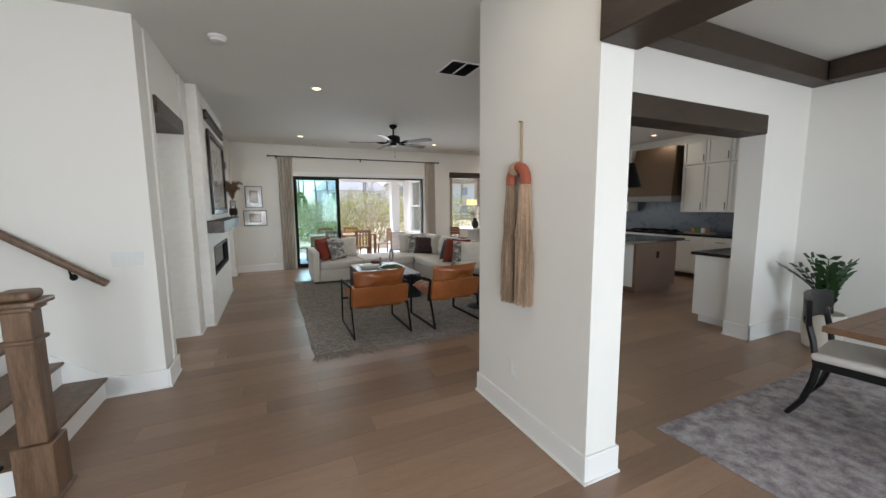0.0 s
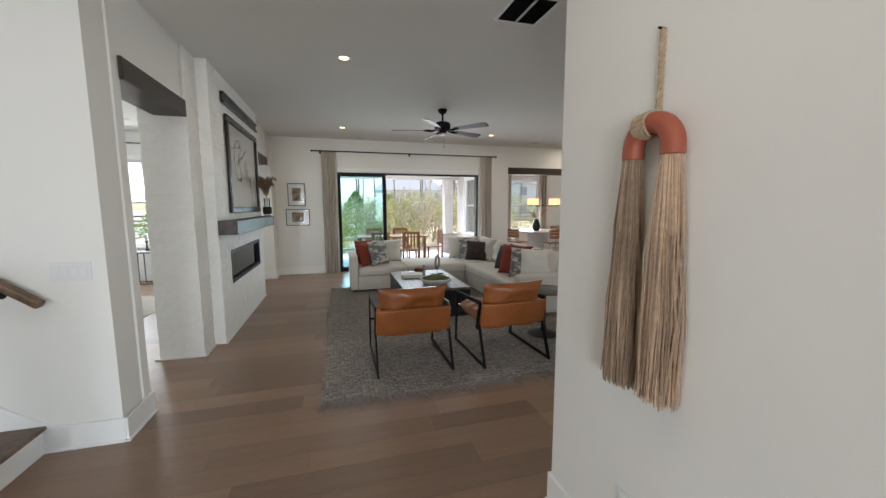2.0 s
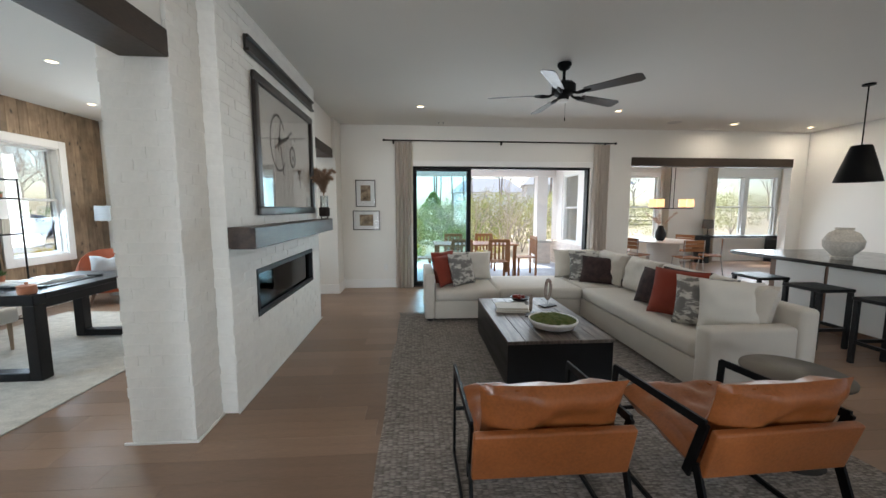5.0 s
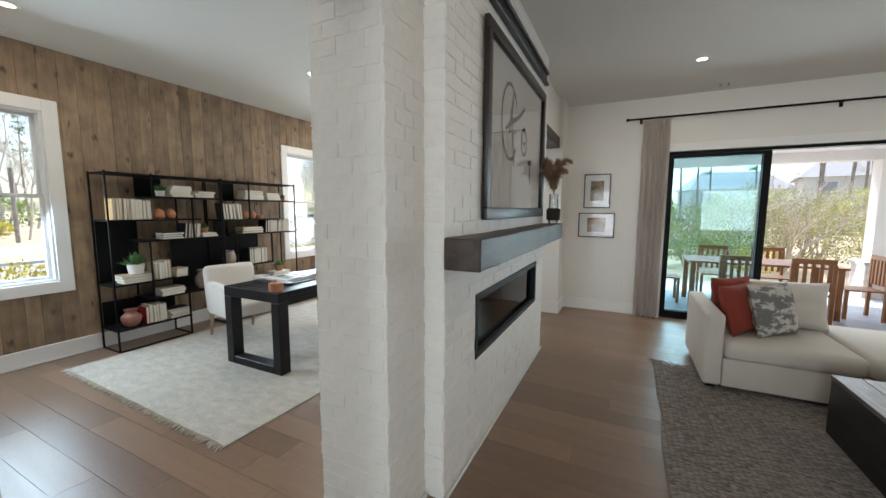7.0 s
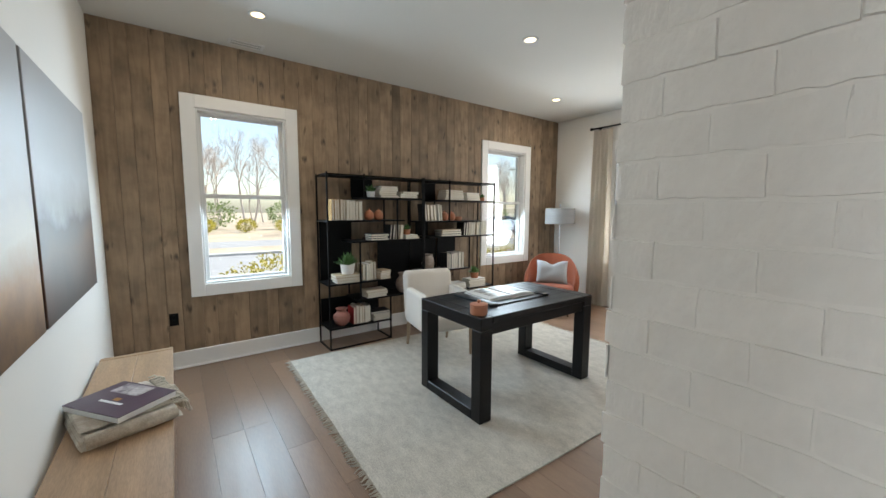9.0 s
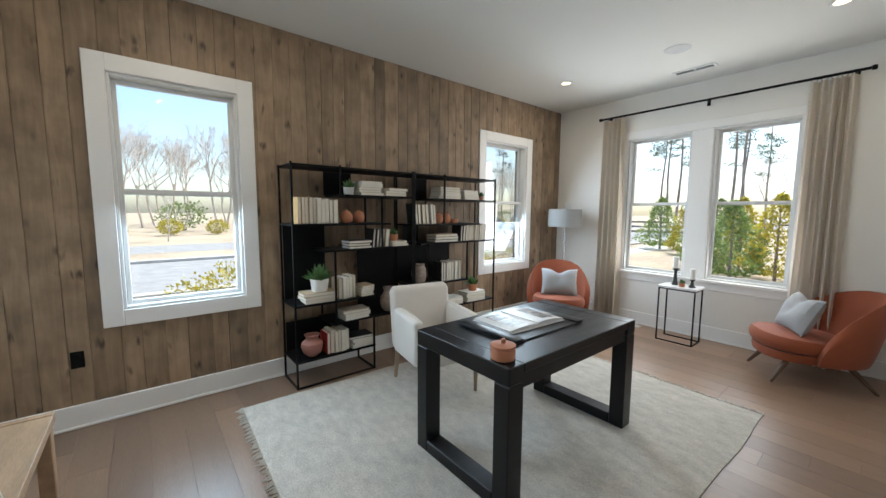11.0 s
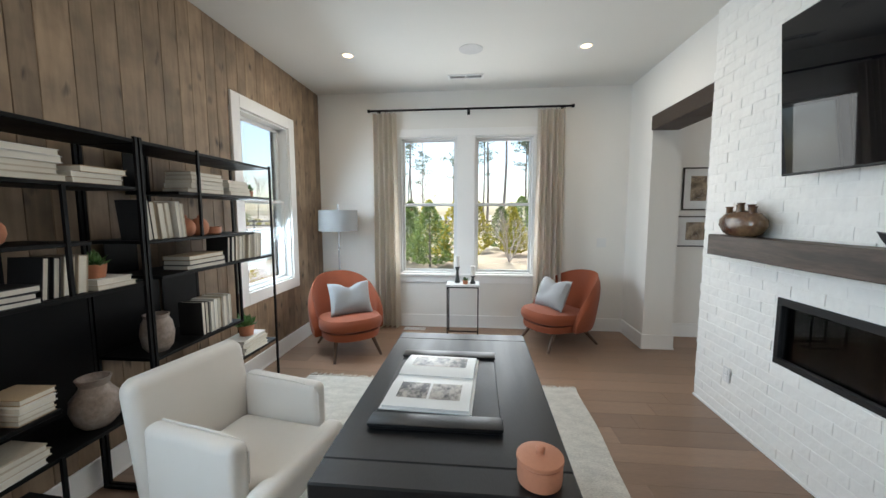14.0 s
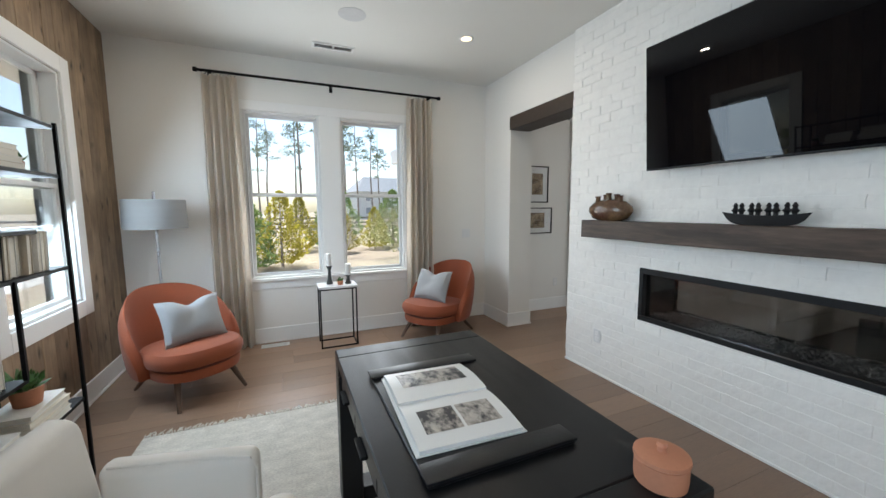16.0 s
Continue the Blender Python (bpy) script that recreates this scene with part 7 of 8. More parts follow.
# ---- kitchen ----
isl = thing("kitchen_island", 5.9, 6.0, 0, 0, "large kitchen island with brown panels", "kitchen island")
boxes("body", ISLEWOOD, isl, (-0.50, 0.55, -1.75, 1.65, 0.09, 0.885), bevel=0.003)
boxes("toe_kick", ISLEWOOD, isl, (-0.44, 0.49, -1.70, 1.6, 0, 0.089))
for k in range(5):
    boxes("side_panel", CABWHITE, isl, (-0.512, -0.501, -1.70 + 0.66 * k, -1.08 + 0.66 * k, 0.12, 0.86), bevel=0.003)
outlet(5.95, 4.249, 0.66, 0, "black outlet plate on the brown island", 1, False, BLACK)
itop = thing("island_countertop", 5.75, 6.0, 0.8855, 0, "black polished stone island countertop", "countertop")
boxes("slab", COUNTER, itop, (-0.85, 0.85, -1.80, 1.80, 0, 0.045), bevel=0.004)


def stool(x, y):
    ob = thing("bar_stool", x, y, 0, 0, "black wooden counter stool by the island", "stool", "counter stools")
    boxes("seat", BLACKWOOD, ob, (-0.21, 0.21, -0.21, 0.21, 0.63, 0.665), bevel=0.008)
    for sx in (-1, 1):
        for sy in (-1, 1):
            boxes("leg", BLACKWOOD, ob, (sx * 0.18 - 0.02, sx * 0.18 + 0.02, sy * 0.18 - 0.02, sy * 0.18 + 0.02, 0, 0.629), bevel=0.003)
    for s in (-1, 1):
        boxes("stretcher", BLACKWOOD, ob, (-0.16, 0.16, s * 0.18 - 0.012, s * 0.18 + 0.012, 0.2, 0.235))
        boxes("stretcher", BLACKWOOD, ob, (s * 0.18 - 0.012, s * 0.18 + 0.012, -0.16, 0.16, 0.2, 0.235))


for y in (7.25, 6.55, 5.85, 5.15):
    stool(4.85, y)
kv = thing("stoneware_urn", 5.35, 6.75, 0.931, 0, "large round white stoneware urn on the counter", "vase")
bm = bmesh.new()
lathe(bm, [(0.09, 0), (0.10, 0.03), (0.085, 0.04), (0.17, 0.14), (0.18, 0.22), (0.13, 0.31), (0.07, 0.345), (0.085, 0.37), (0.075, 0.37)], 32)
part("body", bm, mix2("pale_stoneware", (0.62, 0.57, 0.50), (0.45, 0.40, 0.34), 0.6, 4, 60), kv)


def pendant(x, y):
    ob = thing("pendant_lamp", x, y, H, 0, "black cone pendant lamp over the island", "pendant lamp")
    bm = bmesh.new()
    lathe(bm, [(0.06, 0), (0.062, -0.02), (0.012, -0.03), (0.007, -0.04), (0.007, -0.74)], 20)
    part("stem", bm, BLACK, ob)
    bm = bmesh.new()
    lathe(bm, [(0.05, -0.735), (0.09, -0.74), (0.10, -0.75), (0.225, -1.19), (0.218, -1.19), (0.09, -0.76)], 36)
    part("shade", bm, BLACK, ob)


pendant(5.95, 7.15)
pendant(5.95, 4.92)

base_cab = thing("base_cabinet", 8.0, 5.2, 0, 0, "white kitchen base cabinets with black pulls", "cabinet")
boxes("body", CABWHITE, base_cab, (-0.30, 0.315, -2.0, 2.6, 0.1, 0.88))
for k in range(7):
    y0 = -1.98 + 0.65 * k
    dr = boxes("drawer_front", CABWHITE, base_cab, (-0.32, -0.301, y0 + 0.004, y0 + 0.641, 0.70, 0.87), bevel=0.003)
    boxes("handle", BLACK, dr, (-0.345, -0.335, y0 + 0.24, y0 + 0.40, 0.78, 0.79))
    dr = boxes("door", CABWHITE, base_cab, (-0.32, -0.301, y0 + 0.004, y0 + 0.641, 0.11, 0.69), bevel=0.003)
    boxes("handle", BLACK, dr, (-0.345, -0.335, y0 + 0.58, y0 + 0.59, 0.5, 0.62))
cntr = thing("kitchen_countertop", 8.0, 5.5, 0.881, 0, "black stone kitchen countertop", "countertop")
boxes("slab", COUNTER, cntr, (-0.34, 0.315, -2.3, 2.3, 0, 0.04), bevel=0.003)
structure("backsplash", BLUETILE, (8.295, 8.315, 3.2, 7.8, 0.925, 1.62), label="dark blue-grey stone backsplash behind the counter", category="backsplash")


def upper(y0, y1, z0, z1):
    ob = thing("wall_cabinet", 8.14, (y0 + y1) / 2, z0, 0, "white shaker wall cabinet with black pulls", "cabinet")
    w, h = (y1 - y0) / 2, z1 - z0
    boxes("body", CABWHITE, ob, (-0.16, 0.175, -w, w, 0, h))
    dr = boxes("door", CABWHITE, ob, (-0.18, -0.161, -w + 0.004, w - 0.004, 0.004, 0.06), (-0.18, -0.161, -w + 0.004, w - 0.004, h - 0.06, h - 0.004), (-0.18, -0.161, -w + 0.004, -w + 0.06, 0.06, h - 0.06), (-0.18, -0.161, w - 0.06, w - 0.004, 0.06, h - 0.06), bevel=0.002)
    boxes("handle", BLACK, dr, (-0.205, -0.195, -w + 0.03, -w + 0.04, 0.05, 0.2))


for y0, y1 in ((4.74, 5.20), (4.28, 4.735), (3.82, 4.275), (6.5, 6.95), (6.955, 7.4)):
    upper(y0, y1, 1.37, 2.36)
    upper(y0, y1, 2.365, 2.88)
hood = thing("range_hood", 8.0, 5.80, 1.62, 0, "tapered dark bronze range hood", "range hood")
bm = bmesh.new()
a = [bm.verts.new(q) for q in ((-0.32, -0.57, 0), (0.315, -0.57, 0), (0.315, 0.57, 0), (-0.32, 0.57, 0))]
b = [bm.verts.new(q) for q in ((-0.12, -0.50, 1.2), (0.315, -0.50, 1.2), (0.315, 0.50, 1.2), (-0.12, 0.50, 1.2))]
bm.faces.new(a)
bm.faces.new(b)
for i in range(4):
    bm.faces.new((a[i], a[(i + 1) % 4], b[(i + 1) % 4], b[i]))
bmesh.ops.bevel(bm, geom=bm.edges[:], offset=0.01, segments=1, affect="EDGES")
part("canopy", bm, BRONZE, hood)
boxes("band", mat("dull_pewter_band", (0.16, 0.15, 0.14), 0.5, 0.4), hood, (-0.335, 0.31, -0.585, 0.585, -0.02, 0.10), bevel=0.004)
ck = thing("gas_cooktop", 7.98, 5.80, 0.9215, 0, "black gas cooktop on the counter", "cooktop")
boxes("plate", CHAR, ck, (-0.26, 0.26, -0.45, 0.45, 0, 0.012), bevel=0.003)
for k in range(3):
    boxes("grate", BLACK, ck, (-0.22, 0.22, -0.42 + 0.29 * k, -0.41 + 0.29 * k, 0.0125, 0.045), (-0.22, 0.22, -0.18 + 0.29 * k, -0.17 + 0.29 * k, 0.0125, 0.045), (-0.01, 0.0, -0.41 + 0.29 * k, -0.18 + 0.29 * k, 0.02, 0.045))
tray = thing("serving_board", 7.95, 4.75, 0.9215, 0, "wooden serving board with small pots", "tray")
boxes("board", PALEWOOD, tray, (-0.15, 0.15, -0.25, 0.25, 0, 0.02), bevel=0.005)
for k in range(4):
    bm = bmesh.new()
    lathe(bm, [(0.035, 0.0205), (0.045, 0.06), (0.04, 0.10), (0.045, 0.12)], 16, at=(0.02 * (k % 2), -0.16 + 0.1 * k, 0))
    part("pot", bm, (TEAK, PORCELAIN, SUCC, OCHRE)[k], tray)
pen = thing("peninsula_cabinet", 5.62, 2.70, 0, 0, "white panelled kitchen peninsula cabinet", "cabinet")
boxes("body", CABWHITE, pen, (-0.78, 0.8, -0.22, 0.25, 0.1, 0.885), bevel=0.003)
boxes("toe_kick", CABWHITE, pen, (-0.72, 0.75, -0.19, 0.2, 0, 0.099))
ptop = thing("peninsula_countertop", 5.62, 2.72, 0.8855, 0, "black polished stone peninsula top", "countertop")
boxes("slab", COUNTER, ptop, (-0.82, 0.83, -0.27, 0.27, 0, 0.04), bevel=0.004)

# ---- dining nook beyond the rear wall ----
NB = 13.0
structure("floor_nook", FLOORWOOD, (4.45, 12.7, 10.06, NB + 0.2, -0.12, -0.002), label="brown oak floor of the dining nook", category="floor")
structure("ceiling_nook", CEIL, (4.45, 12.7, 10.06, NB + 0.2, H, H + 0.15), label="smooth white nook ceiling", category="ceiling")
structure("wall_nook_north", WALL, (4.45, 6.2, NB, NB + 0.16, 0, H), (6.2, 7.3, NB, NB + 0.16, 0, 0.66), (6.2, 7.3, NB, NB + 0.16, 2.45, H), (7.3, 9.0, NB, NB + 0.16, 0, H), (9.0, 10.95, NB, NB + 0.16, 0, 0.66), (9.0, 10.95, NB, NB + 0.16, 2.45, H),
          (9.93, 10.03, NB, NB + 0.16, 0.66, 2.45), (10.95, 12.7, NB, NB + 0.16, 0, H), label="cream nook wall with tall windows", category="wall")
structure("wall_nook_west", WALL, (4.45, 4.61, 10.06, 11.93, 0, H), (4.45, 4.61, 11.93, 12.79, 0, 0.64), (4.45, 4.61, 11.93, 12.79, 2.42, H), (4.45, 4.61, 12.79, NB, 0, H), label="cream nook wall beside the patio", category="wall")
structure("wall_nook_east", WALL, (12.5, 12.7, 10.06, NB, 0, H), (8.5, 12.5, 10.06, 10.22, 0, H), label="cream nook end wall", category="wall")
window("window_5", "x", NB, 6.2, 7.3, 0.66, 2.45, 1, 0.09, "white double-hung nook window")
window("window_6", "x", NB, 9.0, 9.93, 0.66, 2.45, 1, None, "white double-hung nook window")
window("window_7", "x", NB, 10.03, 10.95, 0.66, 2.45, 1, None, "white double-hung nook window")
window("window_8", "y", 4.61, 11.93, 12.79, 0.64, 2.42, -1, 0.07, "white double-hung window facing the patio")
for a, b in ((5.95, 6.2), (7.3, 7.6), (8.7, 9.0), (10.95, 11.3)):
    curtain(a, b, NB - 0.10, 2.725, LINEN, "pale curtain beside a nook window", 4)
curtain_rod(5.9, 7.65, NB - 0.10, 2.76, NB)
curtain_rod(8.6, 11.4, NB - 0.10, 2.76, NB)
picture(11.55, 12.30, 1.62, 2.25, NB, "pale framed landscape print in the nook")
picture(11.45, 12.35, 0.75, 1.52, NB, "wide wood framed print in the nook")

nt = thing("round_table", 6.45, 11.45, 0, 0, "round white pedestal dining table", "dining table")
bm = bmesh.new()
lathe(bm, [(0.74, 0.715), (0.76, 0.725), (0.76, 0.75), (0.74, 0.757)], 48)
part("tabletop", bm, PORCELAIN, nt)
bm = bmesh.new()
lathe(bm, [(0.42, 0), (0.43, 0.02), (0.34, 0.35), (0.36, 0.714)], 36)
part("pedestal", bm, PORCELAIN, nt)


def nook_chair(x, y, rz):
    ob = thing("dining_chair", x, y, 0, rz, "brown wooden dining chair with thin steel legs", "chair", "chairs round the white table")
    boxes("seat", TEAK, ob, (-0.22, 0.22, -0.22, 0.22, 0.44, 0.465), bevel=0.008)
    for k in range(3):
        bm = bmesh.new()
        bx(bm, -0.23, 0.23, 0.205, 0.22, 0.60 + 0.085 * k, 0.675 + 0.085 * k, bevel=0.004)
        part("back_slat", bm, TEAK, ob)
    for sx in (-1, 1):
        bm = bmesh.new()
        tube(bm, [(sx * 0.23, -0.24, 0), (sx * 0.20, -0.19, 0.43)], 0.009, 8)
        part("leg", bm, STEEL, ob)
        bm = bmesh.new()
        tube(bm, [(sx * 0.23, 0.27, 0), (sx * 0.205, 0.20, 0.44), (sx * 0.21, 0.228, 0.85)], 0.009, 8)
        part("leg", bm, STEEL, ob)


for a in (200, 265, 320, 30, 140):
    nook_chair(6.45 + 0.95 * math.cos(radians(a)), 11.45 + 0.95 * math.sin(radians(a)), a - 90)
nv = thing("plume_vase", 6.30, 11.35, 0.757, 0, "dark vase of pale pink plumes", "vase")
bm = bmesh.new()
lathe(bm, [(0.07, 0), (0.115, 0.08), (0.12, 0.18), (0.07, 0.30), (0.06, 0.34), (0.065, 0.36)], 28)
part("body", bm, CHAR, nv)
bm = bmesh.new()
rnd = random.Random(16)
for k in range(7):
    tip = Vector((rnd.uniform(-0.35, 0.35), rnd.uniform(-0.2, 0.2), rnd.uniform(0.5, 0.68)))
    b0 = Vector((0, 0, 0.34))
    for j in range(110):
        u = rnd.uniform(0.3, 1.05)
        c = b0.lerp(tip, u)
        d = Vector((rnd.gauss(0, 1), rnd.gauss(0, 1), rnd.gauss(0, 1))).normalized() * rnd.uniform(0.03, 0.07)
        s = d.cross(Vector((rnd.random(), rnd.random(), 1))).normalized() * 0.004
        bm.faces.new([bm.verts.new(c - s), bm.verts.new(c + s), bm.verts.new(c + d)])
tagged(part("plume_cluster", bm, PLUME, nv, "", False), "pale pink plumes", "", "", "stuff")
ch = thing("chandelier", 6.6, 11.45, H, 0, "linear black chandelier with lit amber shades", "chandelier")
bm = bmesh.new()
for x in (-0.05, 0.05):
    rod(bm, (x, 0, 0), (x, 0, -1.52), 0.008, 8)
bx(bm, -0.12, 0.12, -0.04, 0.04, -0.02, 0, bevel=0.004)
rod(bm, (-0.55, 0, -1.52), (0.55, 0, -1.52), 0.01, 8)
part("frame", bm, BLACK, ch)
for x in (-0.48, -0.28, 0.28, 0.48):
    bm = bmesh.new()
    lathe(bm, [(0.085, -1.48), (0.08, -1.30), (0.078, -1.30), (0.083, -1.48)], 24, at=(x, 0, 0))
    part("shade", bm, AMBER, ch, "lit amber fabric shade")
cons = thing("console_table", 9.6, 12.72, 0, 0, "black console table under the nook windows", "console table")
boxes("top", BLACKWOOD, cons, (-1.25, 1.25, -0.2, 0.2, 0.72, 0.77), bevel=0.004)
for s in (-1, 1):
    boxes("leg", BLACKWOOD, cons, (s * 1.12 - 0.12, s * 1.12 + 0.12, -0.18, 0.18, 0, 0.719))
cl = thing("table_lamp", 8.65, 12.72, 0.77, 0, "small table lamp with a dark shade", "table lamp")
bm = bmesh.new()
lathe(bm, [(0.07, 0), (0.07, 0.015), (0.012, 0.03), (0.012, 0.25)], 20)
part("stand", bm, BLACK, cl)
bm = bmesh.new()
lathe(bm, [(0.14, 0.20), (0.13, 0.45), (0.125, 0.45), (0.135, 0.20)], 28)
part("shade", bm, mat("grey_lamp_shade", (0.12, 0.11, 0.10), 0.9), cl)

# ---- covered patio ----
PZ = -0.06
structure("patio", SLATE, (-1.6, 4.45, 10.06, 13.75, -0.5, PZ), label="blue-grey slab patio floor", category="patio")
structure("patio_ceiling", WHITEWOOD, (-1.6, 4.45, 10.06, 13.75, 2.62, 2.72), label="whitewashed patio ceiling", category="ceiling")
structure("patio_beam", WHITEWOOD, (-1.6, 4.45, 13.38, 13.68, 2.44, 2.62), (-1.6, -1.35, 10.06, 13.38, 2.44, 2.62), label="whitewashed patio beam", category="beam")
PBRICK = mat("whitewashed_brick", (0.62, 0.55, 0.50), 0.8, vary=0.12, scale=7, fine=50, bump=0.2, island=0.12)


def patio_column(x, y):
    ob = thing("patio_column", x, y, PZ, 0, "white post on a whitewashed brick pier", "column")
    boxes("pier", PBRICK, ob, (-0.24, 0.24, -0.24, 0.24, 0, 0.60))
    for k in range(7):
        for s in range(4):
            for j in range(2):
                bm = bmesh.new()
                o = -0.243 + 0.243 * j + (0.0 if k % 2 else 0.0)
                bx(bm, o + 0.004, o + 0.238, -0.249, -0.24, 0.006 + 0.085 * k, 0.082 + 0.085 * k, m=pose(0, 0, 0, 0, 0, 90 * s))
                part("brick", bm, PBRICK, ob, smooth=False)
    boxes("cap", CONCRETE, ob, (-0.28, 0.28, -0.28, 0.28, 0.60, 0.66), bevel=0.006)
    boxes("post", WHITEWOOD, ob, (-0.15, 0.15, -0.15, 0.15, 0.661, 2.50), bevel=0.004)


patio_column(4.02, 13.45)
patio_column(-1.2, 13.45)
for k in range(14):
    z = 0.62 + 0.145 * k
    for y0, y1 in (((10.07, 11.86), (12.86, 13.6)) if z < 2.42 else ((10.07, 13.6),)):
        bm = bmesh.new()
        bx(bm, 4.425, 4.449, y0, y1, z, z + 0.15, m=None)
        tagged(part("siding_board", bm, WHITEWOOD, bpy.data.objects["wall_nook_west"]), "whitewashed lap siding board")
for k in range(8):
    for j in range(15):
        bm = bmesh.new()
        y0 = 10.07 + 0.236 * j + (0.118 if k % 2 else 0)
        bx(bm, 4.405, 4.449, y0, min(y0 + 0.228, 13.62), -0.05 + 0.082 * k, 0.024 + 0.082 * k)
        part("brick", bm, PBRICK, bpy.data.objects["wall_nook_west"], smooth=False)


def patio_chair(x, y, rz):
    ob = thing("patio_chair", x, y, PZ, rz, "slatted orange teak patio chair", "chair", "teak chairs round the patio table")
    for k in range(5):
        boxes("seat_slat", TEAK, ob, (-0.22 + 0.09 * k, -0.14 + 0.09 * k, -0.22, 0.22, 0.42, 0.44))
        boxes("back_slat", TEAK, ob, (-0.19 + 0.085 * k, -0.15 + 0.085 * k, 0.20, 0.22, 0.50, 0.86))
    boxes("back_rail", TEAK, ob, (-0.23, 0.23, 0.195, 0.225, 0.861, 0.93), bevel=0.006)
    for sx in (-1, 1):
        boxes("leg", TEAK, ob, (sx * 0.21 - 0.02, sx * 0.21 + 0.02, -0.22, -0.18, 0, 0.419))
        boxes("leg", TEAK, ob, (sx * 0.215 - 0.02, sx * 0.215 + 0.02, 0.19, 0.23, 0, 0.86))


for x, y, rz in ((1.35, 10.75, 180), (2.15, 10.75, 180), (1.35, 12.15, 0), (2.15, 12.15, 0), (2.98, 11.45, -90), (0.5, 11.45, 90)):
    patio_chair(x, y, rz)
ptb = thing("patio_table", 1.75, 11.45, PZ, 0, "slatted teak patio dining table", "table")
for k in range(9):
    boxes("top_slat", TEAK, ptb, (-0.95, 0.95, -0.45 + 0.1 * k, -0.36 + 0.1 * k, 0.74, 0.77))
for sx in (-1, 1):
    for sy in (-1, 1):
        boxes("leg", TEAK, ptb, (sx * 0.88 - 0.035, sx * 0.88 + 0.035, sy * 0.38 - 0.035, sy * 0.38 + 0.035, 0, 0.739))
pl = thing("patio_light", 1.9, 12.0, 2.62, 0, "round white patio ceiling light", "ceiling light")
bm = bmesh.new()
lathe(bm, [(0.02, -0.07), (0.14, -0.05), (0.15, 0)], 28)
part("bowl", bm, glow("lit_patio_bowl", (1, 0.9, 0.7), 3.0), pl)

# ---- outside ----
G = -0.45
ground = structure("ground", mix2("mulch_and_dry_grass", (0.30, 0.235, 0.175), (0.38, 0.325, 0.23), 0.95, 0.25, 6, 0.4, 0.6), (-300, 300, -300, 300, G - 0.2, G), label="mulch and dry grass ground", category="ground")
# Out of view: eave added and sized to keep sun off the office floor.
structure("sun_block_eave", WHITEWOOD, (-6.3, -1.0, 10.19, 11.22, 2.78, 2.86), (-6.4, -5.45, 3.0, 10.19, 2.78, 2.86), label="unseen white wooden eave added to block the sun", category="roof")
structure("road", ASPHALT, (-19.0, -12.2, -150, 200, G, G + 0.004), label="pale asphalt street", category="road")
structure("road_far", ASPHALT, (-27.5, -23.0, -150, 200, G, G + 0.004), label="pale asphalt street further off", category="road")
structure("pavement", CONCRETE, (-11.2, -9.8, -150, 200, G, G + 0.006), label="pale concrete pavement", category="pavement")
structure("kerb", CONCRETE, (-12.2, -11.98, -150, 200, G, G + 0.12), (-19.22, -19.0, -150, 200, G, G + 0.12), bevel=0.02, label="concrete kerb", category="kerb")


def leaf_cloud(bm, rnd, n, shape, size):
    for _ in range(n):
        c, outw = shape(rnd)
        d = (outw + Vector((rnd.gauss(0, 0.6), rnd.gauss(0, 0.6), rnd.gauss(0.2, 0.6)))).normalized()
        s = d.cross(Vector((rnd.gauss(0, 1), rnd.gauss(0, 1), rnd.gauss(0, 1)))).normalized()
        L = size * rnd.uniform(0.6, 1.3)
        bm.faces.new([bm.verts.new(q) for q in (c, c + d * L * 0.5 + s * L * 0.28, c + d * L, c + d * L * 0.5 - s * L * 0.28)])


def conifer(name, h, r, m, label, seed, n=2600, size=0.11):
    ob = thing(name, 0, 0, G, 0, label, "tree" if h > 1.4 else "shrub")
    bm = bmesh.new()
    rod(bm, (0, 0, 0), (0, 0, h * 0.9), 0.05, 8, 0.01)
    part("trunk", bm, BARK, ob)
    rnd = random.Random(seed)

    def shape(q):
        t = q.random() ** 1.3
        a = q.uniform(0, 6.28)
        rr = r * (1 - t) ** 0.75 * (0.55 + 0.45 * math.sqrt(q.random())) * (1 + 0.22 * math.sin(a * 3 + t * 9 + seed) + 0.12 * math.sin(a * 7 + t * 17))
        rr *= min(1, 0.35 + t * 6)
        return Vector((rr * math.cos(a), rr * math.sin(a), 0.05 * h + 0.95 * h * t)), Vector((math.cos(a), math.sin(a), 0.6))
    bm = bmesh.new()
    leaf_cloud(bm, rnd, n, shape, size)
    part("crown", bm, m, ob, "", False)
    return ob


def shrub(name, h, r, m, label, seed, n=1100, size=0.07):
    ob = thing(name, 0, 0, G, 0, label, "shrub")
    rnd = random.Random(seed)
    bm = bmesh.new()
    for k in range(9):
        a = rnd.uniform(0, 6.28)
        tube(bm, [(0, 0, 0), (0.3 * r * math.cos(a), 0.3 * r * math.sin(a), h * 0.4), (0.7 * r * math.cos(a), 0.7 * r * math.sin(a), h * 0.8)], [0.012, 0.009, 0.004], 5)
    part("stem", bm, BARK, ob)

    def shape(q):
        v = Vector((q.gauss(0, 1), q.gauss(0, 1), q.gauss(0, 1))).normalized()
        k = (0.6 + 0.4 * q.random()) * (1 + 0.25 * noise.noise(v * 2.2 + Vector((seed, 0, 0))))
        return Vector((v.x * r * k, v.y * r * k, h * 0.55 + v.z * h * 0.45 * k)), v
    bm = bmesh.new()
    leaf_cloud(bm, rnd, n, shape, size)
    part("crown", bm, m, ob, "", False)
    return ob


